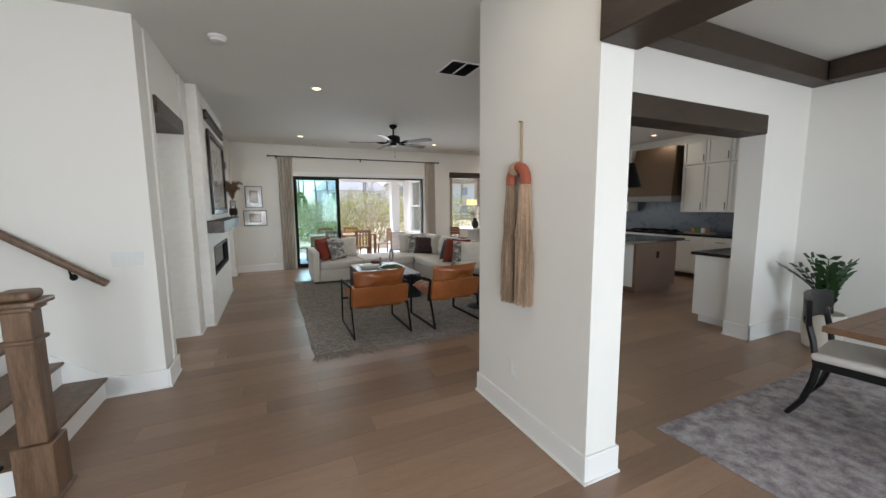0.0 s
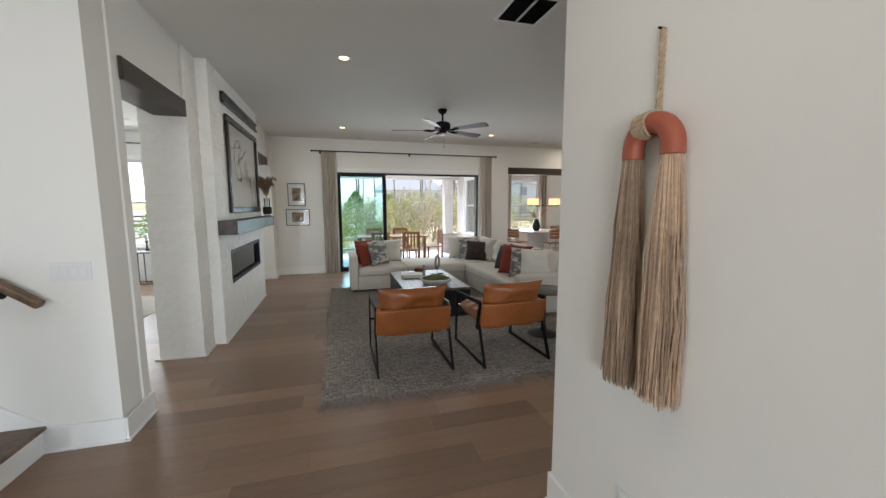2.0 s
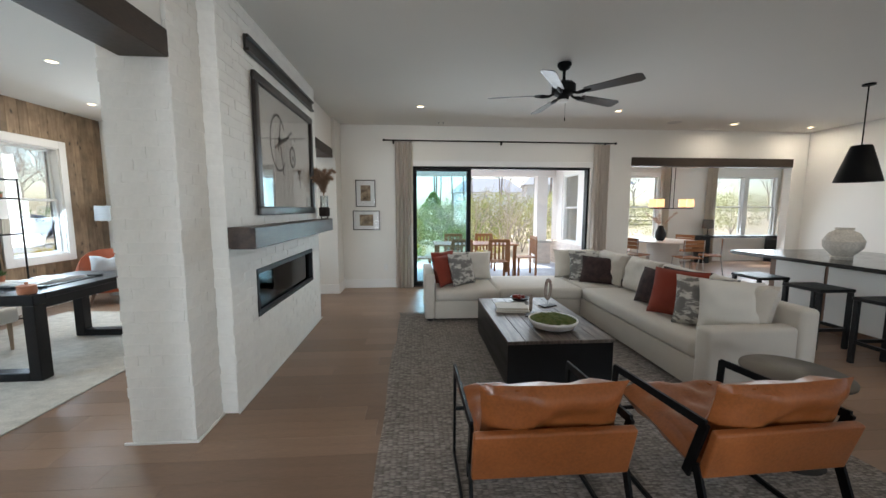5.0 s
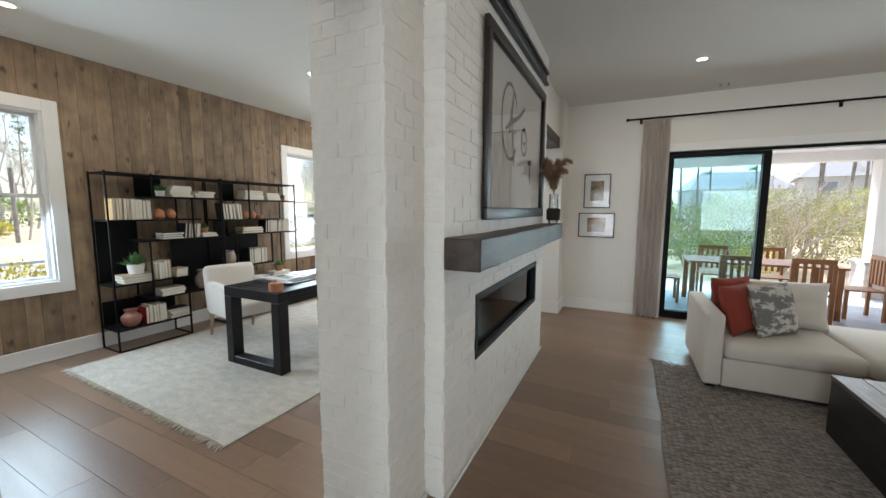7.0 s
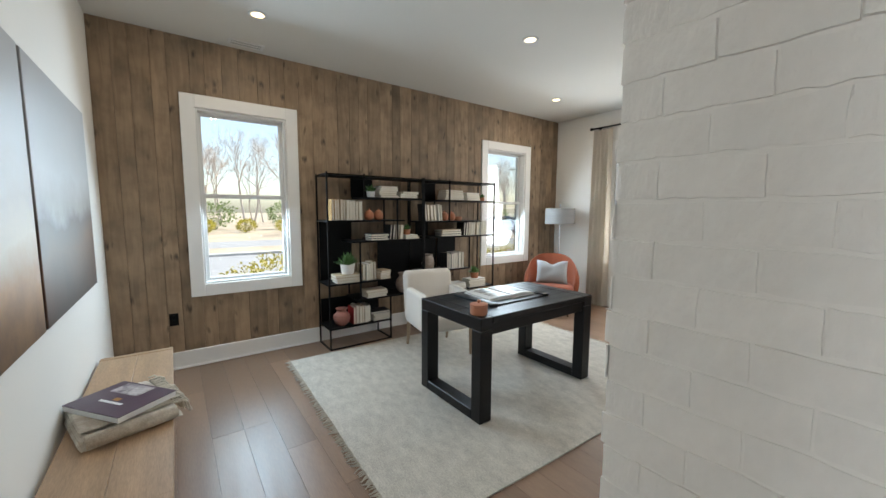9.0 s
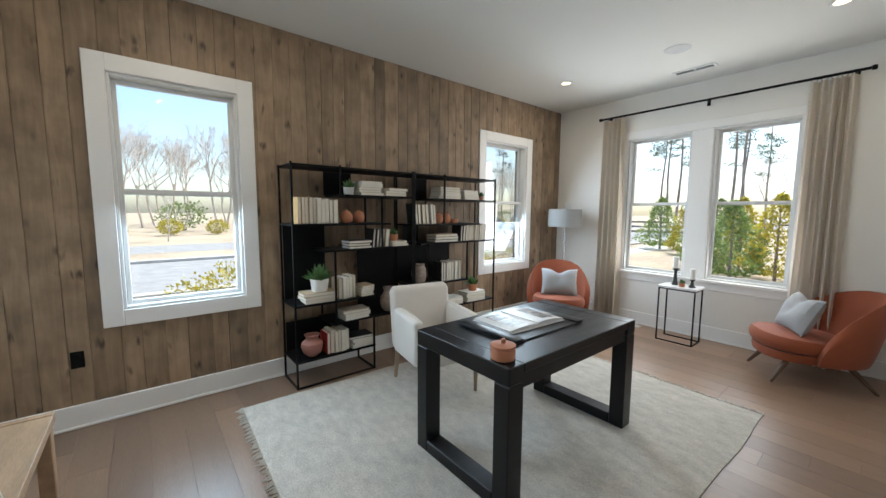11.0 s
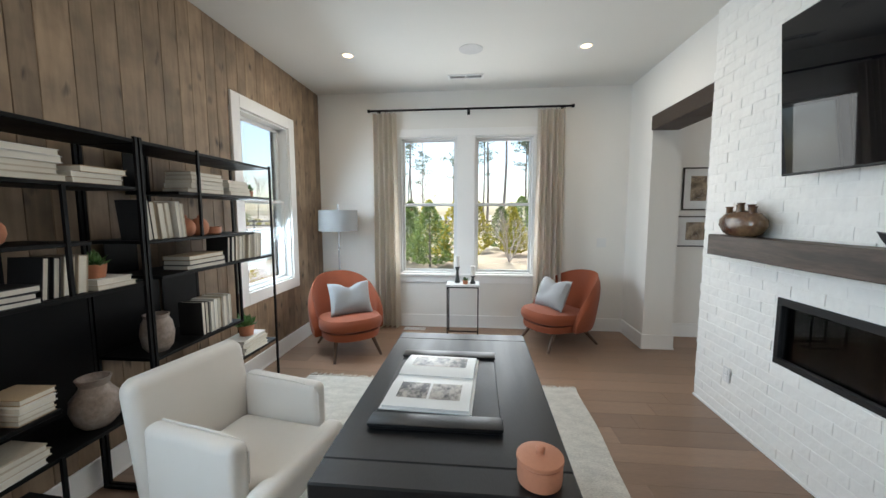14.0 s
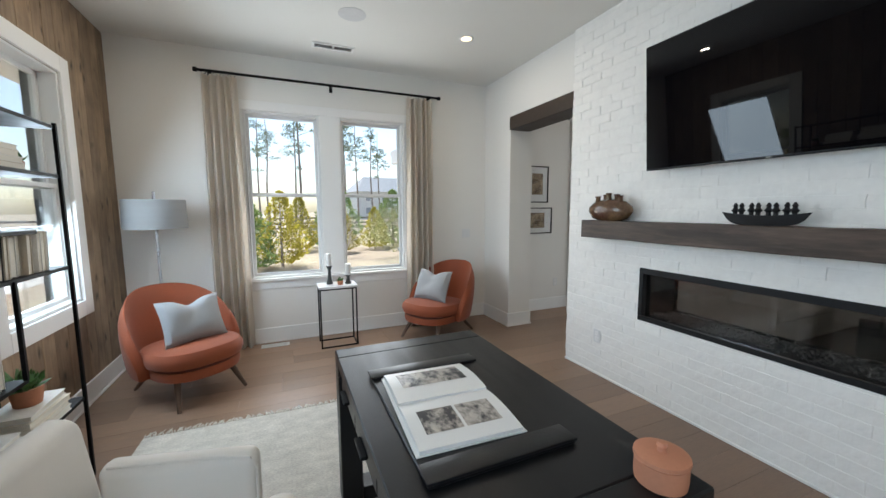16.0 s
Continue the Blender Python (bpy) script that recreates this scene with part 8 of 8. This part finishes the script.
def bare_tree(name, h, label, seed, m=TWIG, spread=0.5, depth=4, trunk=0.05):
    ob = thing(name, 0, 0, G, 0, label, "tree")
    rnd = random.Random(seed)
    bmt, bmc = bmesh.new(), bmesh.new()

    def grow(p, d, L, r, k):
        q = p + d * L
        mid = p.lerp(q, 0.5) + Vector((rnd.gauss(0, 0.03), rnd.gauss(0, 0.03), 0)) * L
        tube(bmt if k >= depth - 1 else bmc, [p, mid, q], [r, r * 0.85, r * 0.65], 5 if k > 1 else 3)
        if k:
            for _ in range(3 if k > 1 else 4):
                nd = (d + Vector((rnd.gauss(0, spread), rnd.gauss(0, spread), rnd.gauss(0.1, spread * 0.6)))).normalized()
                grow(p.lerp(q, rnd.uniform(0.55, 1.0)), nd, L * rnd.uniform(0.55, 0.78), r * 0.55, k - 1)
    for j in range(1 if trunk > 0.03 else 6):
        grow(Vector((0, 0, 0)), Vector((rnd.gauss(0, 0.05 if trunk > 0.03 else 0.35), rnd.gauss(0, 0.05 if trunk > 0.03 else 0.35), 1)).normalized(), h * 0.38, trunk, depth)
    part("trunk", bmt, m, ob, "", False)
    part("crown", bmc, m, ob, "", False)
    return ob


def pine_tree(name, h, seed, label="tall bare-trunked pine with sparse crown"):
    ob = thing(name, 0, 0, G, 0, label, "tree")
    rnd = random.Random(seed)
    bm = bmesh.new()
    tube(bm, [(0.15 * math.sin(k * 0.7 + seed), 0.1 * math.cos(k + seed), h * k / 8) for k in range(9)], [0.15 - 0.014 * k for k in range(9)], 7)
    part("trunk", bm, BARK, ob)
    bm = bmesh.new()
    for k in range(15):
        z = h * rnd.uniform(0.5, 1.0)
        a = rnd.uniform(0, 6.28)
        L = rnd.uniform(0.8, 2.4) * (1.25 - z / h)
        tip = Vector((L * math.cos(a), L * math.sin(a), z + rnd.uniform(-0.1, 0.5)))
        tube(bm, [(0, 0, z - 0.2), tip], [0.04, 0.012], 4)
        for _ in range(3):
            c0 = tip * 1.0 + Vector((rnd.gauss(0, 0.3), rnd.gauss(0, 0.3), rnd.gauss(0, 0.15)))
            leaf_cloud(bm, rnd, 26, lambda q: (c0 + Vector((q.gauss(0, 0.22), q.gauss(0, 0.22), q.gauss(0, 0.12))), Vector((q.gauss(0, 1), q.gauss(0, 1), 0.4))), 0.21)
    part("crown", bm, LEAFD, ob, "", False)
    return ob


def placed(ob, spots, rnd):
    """Puts ob on the first spot and copies on the rest."""
    for k, (x, y, s) in enumerate(spots):
        m = pose(x, y, G, 0, 0, rnd.uniform(0, 360))
        if k == 0:
            ob.matrix_basis = m
        else:
            c = copy_thing(ob, m)
            c.scale = (s, s, s)


rnd = random.Random(77)
placed(conifer("conifer", 2.5, 0.95, LEAFY, "yellow-green conical evergreen in the mulch garden", 1), [(-3.95, 19.2, 0.92), (-1.5, 22.5, 0.8), (-5.3, 21.5, 1), (-3.2, 24.0, 1.0), (-1.2, 27, 1.0), (-8.0, 25, 1.1), (0.2, 23.5, 0.8)], rnd)
placed(conifer("conifer", 2.3, 1.0, LEAF, "dense green conical evergreen in the garden", 2), [(-4.9, 18.6, 0.85), (-6.0, 20.0, 0.9), (-1.9, 25.5, 1.0), (-6.6, 24, 1.1), (1.4, 24.5, 1.25), (-10, 27, 1.2), (3.4, 24, 1.15), (4.8, 26, 1.0), (-0.3, 30, 1.3)], rnd)
placed(shrub("yellow_shrub", 0.9, 0.75, LEAFY, "bright yellow-green rounded shrub", 3, 2600, 0.045), [(3.3, 17.5, 1), (-8.0, 6.0, 1.3), (-8.8, 11.2, 1.15), (-9.0, 13.0, 1.1), (0.2, 16.5, 0.8)], rnd)
placed(shrub("green_shrub", 0.85, 0.6, LEAF, "low green shrub by the house", 4, 2600, 0.045), [(-7.6, 4.9, 1.35), (-7.9, 6.9, 1.3), (-7.6, 3.6, 1.3), (-8.0, 7.9, 1.2), (-8.4, 9.2, 1.2), (-2.3, 14.2, 0.6), (-3.6, 15.0, 0.45), (0.0, 15.0, 1.0), (-0.6, 14.6, 0.8), (2.2, 20, 1.2)], rnd)
placed(shrub("olive_shrub", 2.3, 1.5, OLIVE, "tall loose olive-green garden shrub", 14, 4200, 0.062), [(9.5, 22, 1.1), (12, 24, 1.2), (14.5, 23, 1.1), (17.5, 26, 1.3), (21, 28, 1.4), (11, 30, 1.5), (25, 30, 1.5), (1.7, 18.4, 1.0), (3.3, 19.4, 1.1), (5.2, 19.2, 1.05), (0.4, 19.6, 0.9), (7.0, 20.5, 1.2), (4.4, 21.6, 1.3)], rnd)
placed(bare_tree("bare_shrub", 2.6, "pale many-stemmed bare garden shrub", 5, TWIG, 0.4, 3, 0.025), [(-1.9, 20.0, 0.9), (4.2, 18.5, 1.3), (3.2, 20.5, 1.4), (5.4, 21, 1.4), (2.0, 22.5, 1.3), (7.0, 24, 1.5)], rnd)
placed(shrub("far_hedge_shrub", 1.0, 0.7, LEAFY, "yellow-green shrub along the far road", 6, 700, 0.14), [(-37, -40 + 3.1 * k, 0.8 + 0.4 * rnd.random()) for k in range(36)], rnd)
placed(shrub("far_green_shrub", 2.2, 1.6, LEAF, "green shrub behind the far road", 7, 800, 0.2), [(-41 - 3 * rnd.random(), -30 + 6.3 * k, 0.8 + 0.5 * rnd.random()) for k in range(16)], rnd)
placed(bare_tree("bare_tree", 9.0, "leafless grey-brown tree beyond the street", 8, TWIG, 0.42, 6, 0.085), [(-41 - 30 * rnd.random(), -40 + 1.15 * k, 1.0 + 0.7 * rnd.random()) for k in range(100)] + [(-30, 6, 0.45), (-29, 2, 0.7), (-33, 13, 0.8), (-31, -6, 0.7), (-34, 20, 0.8), (-14, 44, 0.8), (-9, 48, 0.9)] + [(14 + 3.4 * k, 50 + 14 * rnd.random(), 0.9 + 0.5 * rnd.random()) for k in range(16)], rnd)
placed(pine_tree("pine_tree", 17.0, 9), [(-20 + 3.0 * k + 3 * rnd.random(), 44 + 16 * rnd.random(), 0.8 + 0.35 * rnd.random()) for k in range(17)] + [(-58, 20, 0.8), (-60, -10, 0.7), (-54, 38, 0.8), (-44, 52, 0.9)], rnd)
placed(pine_tree("pine_tree", 15.0, 10), [(-22 + 3.7 * k + 3 * rnd.random(), 50 + 14 * rnd.random(), 0.8 + 0.4 * rnd.random()) for k in range(15)], rnd)

fence = thing("rail_fence", 0, 38, G, 0, "dark post-and-rail fence along the garden", "fence")
for k in range(21):
    boxes("post", BARK, fence, (-30.07 + 3 * k, -29.93 + 3 * k, -0.07, 0.07, 0, 1.4))
for z in (0.35, 0.75, 1.15):
    boxes("rail", BARK, fence, (-30, 30, -0.10, -0.07, z, z + 0.14))


# Reflection in the far houses' panes, painted as one flat pale grey-blue.
PANEGREY = mat("pale_window_reflection", (0.30, 0.33, 0.36), 0.2, vary=0.05, bump=0)


def far_house(x, y, rz, label):
    ob = thing("house", x, y, G, rz, label, "house")
    boxes("wall", SIDING, ob, (-7, 7, -4, 4, 0, 5.4))
    bm = bmesh.new()
    a = [bm.verts.new(q) for q in ((-7.5, -4.5, 5.4), (7.5, -4.5, 5.4), (7.5, 4.5, 5.4), (-7.5, 4.5, 5.4))]
    b = [bm.verts.new(q) for q in ((-4.5, 0, 8.6), (4.5, 0, 8.6))]
    for f in ((a[0], a[1], b[1], b[0]), (a[1], a[2], b[1]), (a[2], a[3], b[0], b[1]), (a[3], a[0], b[0]), tuple(reversed(a))):
        bm.faces.new(f)
    part("roof", bm, ROOFGREY, ob)
    for X in (-5, -1.6, 1.8, 5):
        for Z in (0.9, 3.5):
            w = boxes("window", PLASTIC, ob, (X - 0.6, X + 0.6, -4.06, -4.001, Z, Z + 1.5))
            boxes("pane", PANEGREY, w, (X - 0.5, X + 0.5, -4.08, -4.061, Z + 0.1, Z + 1.4))


far_house(16, 84, 8, "pale two-storey house with a grey roof")
far_house(24, 58, -12, "pale two-storey house with a grey roof")


def parked_car(x, y, rz):
    ob = thing("parked_car", x, y, G + 0.004, rz, "dark blue parked car at the roadside", "car")
    bm = bmesh.new()
    prof = [(-2.2, 0.35), (-2.25, 0.75), (-2.1, 1.0), (-1.75, 1.5), (-0.2, 1.56), (0.5, 1.45), (1.0, 1.02), (2.0, 0.9), (2.25, 0.65), (2.25, 0.35)]
    a = [bm.verts.new((u, -0.88 + (0.16 if v > 1.1 else 0), v)) for u, v in prof]
    b = [bm.verts.new((u, 0.88 - (0.16 if v > 1.1 else 0), v)) for u, v in prof]
    bm.faces.new(a)
    bm.faces.new(list(reversed(b)))
    for i in range(len(prof)):
        bm.faces.new((a[i], a[(i + 1) % 10], b[(i + 1) % 10], b[i]))
    bmesh.ops.bevel(bm, geom=bm.edges[:], offset=0.06, segments=2, affect="EDGES")
    part("body", bm, NAVY, ob)
    for s in (-1, 1):
        y0, y1 = sorted((s * 0.80, s * 0.835))
        boxes("side_window", SCREEN, ob, (-1.45, 0.35, y0, y1, 1.07, 1.40))
        boxes("tail_light", REDBOOK, ob, (-2.27, -2.2, s * 0.72 - 0.13, s * 0.72 + 0.13, 0.78, 0.98))
        for u in (-1.4, 1.4):
            bm = bmesh.new()
            rod(bm, (u, s * 0.70, 0.33), (u, s * 0.90, 0.33), 0.33, 24)
            w = part("wheel", bm, RUBBER, ob)
            bm = bmesh.new()
            rod(bm, (u, s * 0.901, 0.33), (u, s * 0.915, 0.33), 0.2, 16)
            part("rim", bm, STEEL, w)
    boxes("rear_window", SCREEN, ob, (-2.06, -1.80, -0.6, 0.6, 1.1, 1.4))


parked_car(-24.5, 28.5, 75)
parked_car(-25.5, -1.5, 95)
post = thing("street_sign", -8.4, 33, G, 0, "red round street sign on a slim post", "sign")
bm = bmesh.new()
rod(bm, (0, 0, 0), (0, 0, 2.6), 0.03, 8)
part("post", bm, STEEL, post)
bm = bmesh.new()
lathe(bm, [(0.36, 0), (0.36, 0.02)], 8, m=Matrix.Translation((0, -0.04, 2.3)) @ pose(0, 0, 0, 90, 0, 0))
part("plate", bm, REDBOOK, post)
boxes("bar", PLASTIC, post, (-0.24, 0.24, -0.066, -0.061, 2.24, 2.36))
for x, y, h, m in ((-31, 12.0, 4.2, BARK),):
    p = thing("roadside_post", x, y, G, 0, "slim roadside post beyond the street", "post")
    bm = bmesh.new()
    rod(bm, (0, 0, 0), (0, 0, h), 0.10, 10)
    part("shaft", bm, m, p)

# ---- pieces: pine boards on the feature wall ----
wallw = bpy.data.objects["wall_west"]
rnd = random.Random(5)
holes = ((4.70, 5.49, 0.79, 2.44), (8.36, 9.20, 0.79, 2.44))


def board(y0, y1, z0, z1):
    bm = bmesh.new()
    bx(bm, -0.0125, 0.0125, -(y1 - y0) / 2, (y1 - y0) / 2, -(z1 - z0) / 2, (z1 - z0) / 2, bevel=0.003)
    ob = part("board", bm, PINE, wallw, smooth=False)
    ob.location = (-5.2625 + rnd.uniform(-0.001, 0.001), (y0 + y1) / 2, (z0 + z1) / 2)


y = 4.001
while y < OY - 0.03:
    w = min(rnd.choice((0.115, 0.14, 0.14, 0.165)), OY - y)
    a, b = y + 0.0007, y + w - 0.0007
    cuts = [(0.0, H)]
    for h0, h1, z0, z1 in holes:
        if a < h1 and b > h0:
            cuts = [(0.0, z0), (z1, H)]
    for z0, z1 in cuts:
        if z1 - z0 > 2.5 and rnd.random() < 0.06:
            zc = rnd.uniform(0.9, 2.2)
            board(a, b, z0, zc - 0.001)
            board(a, b, zc + 0.001, z1)
        else:
            board(a, b, z0, z1)
    y += w
structure("trim_jamb", TRIM, (-5.45, -5.25, 4.585, 4.70, 0.80, 2.43), (-5.45, -5.25, 5.49, 5.60, 0.80, 2.43), (-5.45, -5.25, 8.25, 8.36, 0.80, 2.43), (-5.45, -5.25, 9.20, 9.31, 0.80, 2.43), label="white window jamb lining", category="trim")

# ---- pieces: floor planks laid along x ----
floor_ob = bpy.data.objects["floor"]
rnd = random.Random(9)
PW = 0.188
shared = {}
restv, restf = [], []


def plank_mesh(L):
    k = round(L, 1)
    if k not in shared:
        bm = bmesh.new()
        bx(bm, -k / 2 + 0.0004, k / 2 - 0.0004, -PW / 2 + 0.0004, PW / 2 - 0.0004, -0.006, 0, bevel=0.0007)
        me = bpy.data.meshes.new("plank")
        bm.to_mesh(me)
        bm.free()
        me.materials.append(FLOORWOOD)
        shared[k] = me
    return shared[k]


count, row, yy = 0, 0, -3.85
while yy < OY:
    xx = -5.3
    while xx < 8.3:
        L = rnd.choice((0.8, 1.0, 1.2, 1.4, 1.6, 1.8, 2.0)) if xx > -5.2 else rnd.choice((0.4, 0.7, 1.1, 1.5, 1.9))
        cx, cy = xx + L / 2, yy + PW / 2
        if count < 320 and 2.6 < cy < 9.5 and cx < 1.6:
            ob = new("plank", plank_mesh(L))
            ob.location = (cx, cy, 0.0)
            ob.parent = floor_ob
            count += 1
        else:
            n = len(restv)
            x0, x1, y0, y1, c = xx + 0.0004, xx + L - 0.0004, yy + 0.0004, yy + PW - 0.0004, 0.0007
            restv += [(x0, y0, -c), (x1, y0, -c), (x1, y1, -c), (x0, y1, -c), (x0 + c, y0 + c, 0), (x1 - c, y0 + c, 0), (x1 - c, y1 - c, 0), (x0 + c, y1 - c, 0)]
            restf += [(n + 4, n + 5, n + 6, n + 7), (n, n + 1, n + 5, n + 4), (n + 1, n + 2, n + 6, n + 5), (n + 2, n + 3, n + 7, n + 6), (n + 3, n, n + 4, n + 7)]
        xx += L
    yy += PW
me = bpy.data.meshes.new("planks")
me.from_pydata(restv, [], restf)
me.materials.append(FLOORWOOD)
ob = tagged(new("planks", me), "further oak floor planks", "", "", "stuff")
ob.parent = floor_ob

# ---- pieces: painted bricks on the chimney wall ----
BH, BL, BP = 0.0715, 0.25, 0.0042
variants = []
for k in range(6):
    r2 = random.Random(100 + k)
    bm = bmesh.new()
    n, g = 6, []
    for v in range(4):
        row = []
        for u in range(n + 1):
            a, b = u / n * 2 - 1, v / 3 * 2 - 1
            edge = u in (0, n) or v in (0, 3)
            inx = 0.0022 + 0.0036 * r2.random()
            X = a * (BL / 2 - inx) + (r2.uniform(-0.0015, 0.0015))
            Z = b * (BH / 2 - inx) + (r2.uniform(-0.0015, 0.0015))
            row.append(bm.verts.new((X, -BP * (0.72 if edge else 1.0) + r2.uniform(-0.0008, 0.0008), Z)))
        g.append(row)
    for p, q in zip(g, g[1:]):
        for u in range(n):
            bm.faces.new((p[u], p[u + 1], q[u + 1], q[u]))
    loop = g[0] + [g[j][n] for j in (1, 2)] + list(reversed(g[3])) + [g[j][0] for j in (2, 1)]
    low = [bm.verts.new((v.co.x * 1.012, 0.002, v.co.z * 1.03)) for v in loop]
    for i in range(len(loop)):
        bm.faces.new((loop[i], low[i], low[(i + 1) % len(loop)], loop[(i + 1) % len(loop)]))
    bmesh.ops.recalc_face_normals(bm, faces=bm.faces)
    me = bpy.data.meshes.new("brick")
    bm.to_mesh(me)
    bm.free()
    me.materials.append(BRICK)
    smooth_by(me, 50)
    variants.append(me)
rnd = random.Random(17)
rest = bmesh.new()
made = 0


def brick_face(origin, along, facing, length, z0, z1, near, holes=(), off=0, wrap=True, bl=0.215):
    """Courses of brick on one face. origin: its start at the floor; along, facing: yaw of the face's normal."""
    global made
    rot = Matrix.Rotation(radians(facing), 4, "Z")
    c = 0
    z = z0
    while z < z1 - 0.02:
        zc = z + BH / 2
        u = -bl / 2 if (c + off) % 2 else 0.0
        while u < length - 0.01:
            a, b = max(u, 0), min(u + bl, length)
            if wrap and b - a > 0.03:
                a -= (BP + rnd.uniform(-0.006, 0.006)) * (a == 0)
                b += (BP + rnd.uniform(-0.006, 0.006)) * (b == length)
            if b - a > 0.03:
                spans = [(a, b)]
                for h0, h1, k0, k1 in holes:
                    if z + BH * 0.6 > k0 and z + BH * 0.4 < k1:
                        ns = []
                        for s0, s1 in spans:
                            if s1 <= h0 or s0 >= h1:
                                ns.append((s0, s1))
                            else:
                                if h0 - s0 > 0.03:
                                    ns.append((s0, h0))
                                if s1 - h1 > 0.03:
                                    ns.append((h1, s1))
                        spans = ns
                for s0, s1 in spans:
                    m = Matrix.Translation(Vector(origin) + Vector(along) * (s0 + s1) / 2 + Vector((0, 0, zc))) @ rot @ pose(0, rnd.uniform(-0.0022, 0.0014), 0, rnd.uniform(-1.4, 1.4), rnd.uniform(-0.5, 0.5), rnd.uniform(-0.9, 0.9)) @ Matrix.Diagonal(((s1 - s0) / BL, 1, 1, 1))
                    me = rnd.choice(variants)
                    if near and made < 300 and 0.0 < zc < 2.6:
                        ob = new("brick", me)
                        ob.matrix_basis = m
                        ob.parent = chase
                        made += 1
                    else:
                        n0 = len(rest.verts)
                        rest.from_mesh(me)
                        rest.verts.ensure_lookup_table()
                        for i in range(n0, len(rest.verts)):
                            rest.verts[i].co = m @ rest.verts[i].co
            u += bl
        z += BH
        c += 1


# column end, column side, chase end, chase face, far recess, office face
brick_face((-1.445, 5.185, 0.02), (1, 0, 0), 0, 0.39, 0, H - 0.02, True, bl=0.15)
brick_face((-1.055, 5.185, 0.02), (0, 1, 0), 90, 0.325, 0, H - 0.02, True, (), 1, bl=0.15)
brick_face((-1.055, 5.515, 0.02), (1, 0, 0), 0, 0.11, 0, H - 0.02, False)
brick_face((-0.945, 5.515, 0.02), (0, 1, 0), 90, 2.415, 0, H - 0.02, False, ((FY0 - 5.515, FY1 - 5.515, FZ0, FZ1),), 1)
brick_face((-1.335, 8.365, 0.02), (0, -1, 0), -90, 2.85, 0, H - 0.02, True, ((8.365 - FY1, 8.365 - FY0, FZ0, FZ1),), 0)
brick_face((-1.055, 8.365, 0.02), (-1, 0, 0), 180, 0.28, 0, 2.37, False)
brick_face((-1.445, 5.51, 0.02), (0, -1, 0), -90, 0.325, 0, H - 0.02, False)
me = bpy.data.meshes.new("bricks")
rest.to_mesh(me)
rest.free()
me.materials.append(BRICK)
smooth_by(me, 50)
ob = tagged(new("bricks", me), "further white painted bricks", "", "", "stuff")
ob.parent = chase
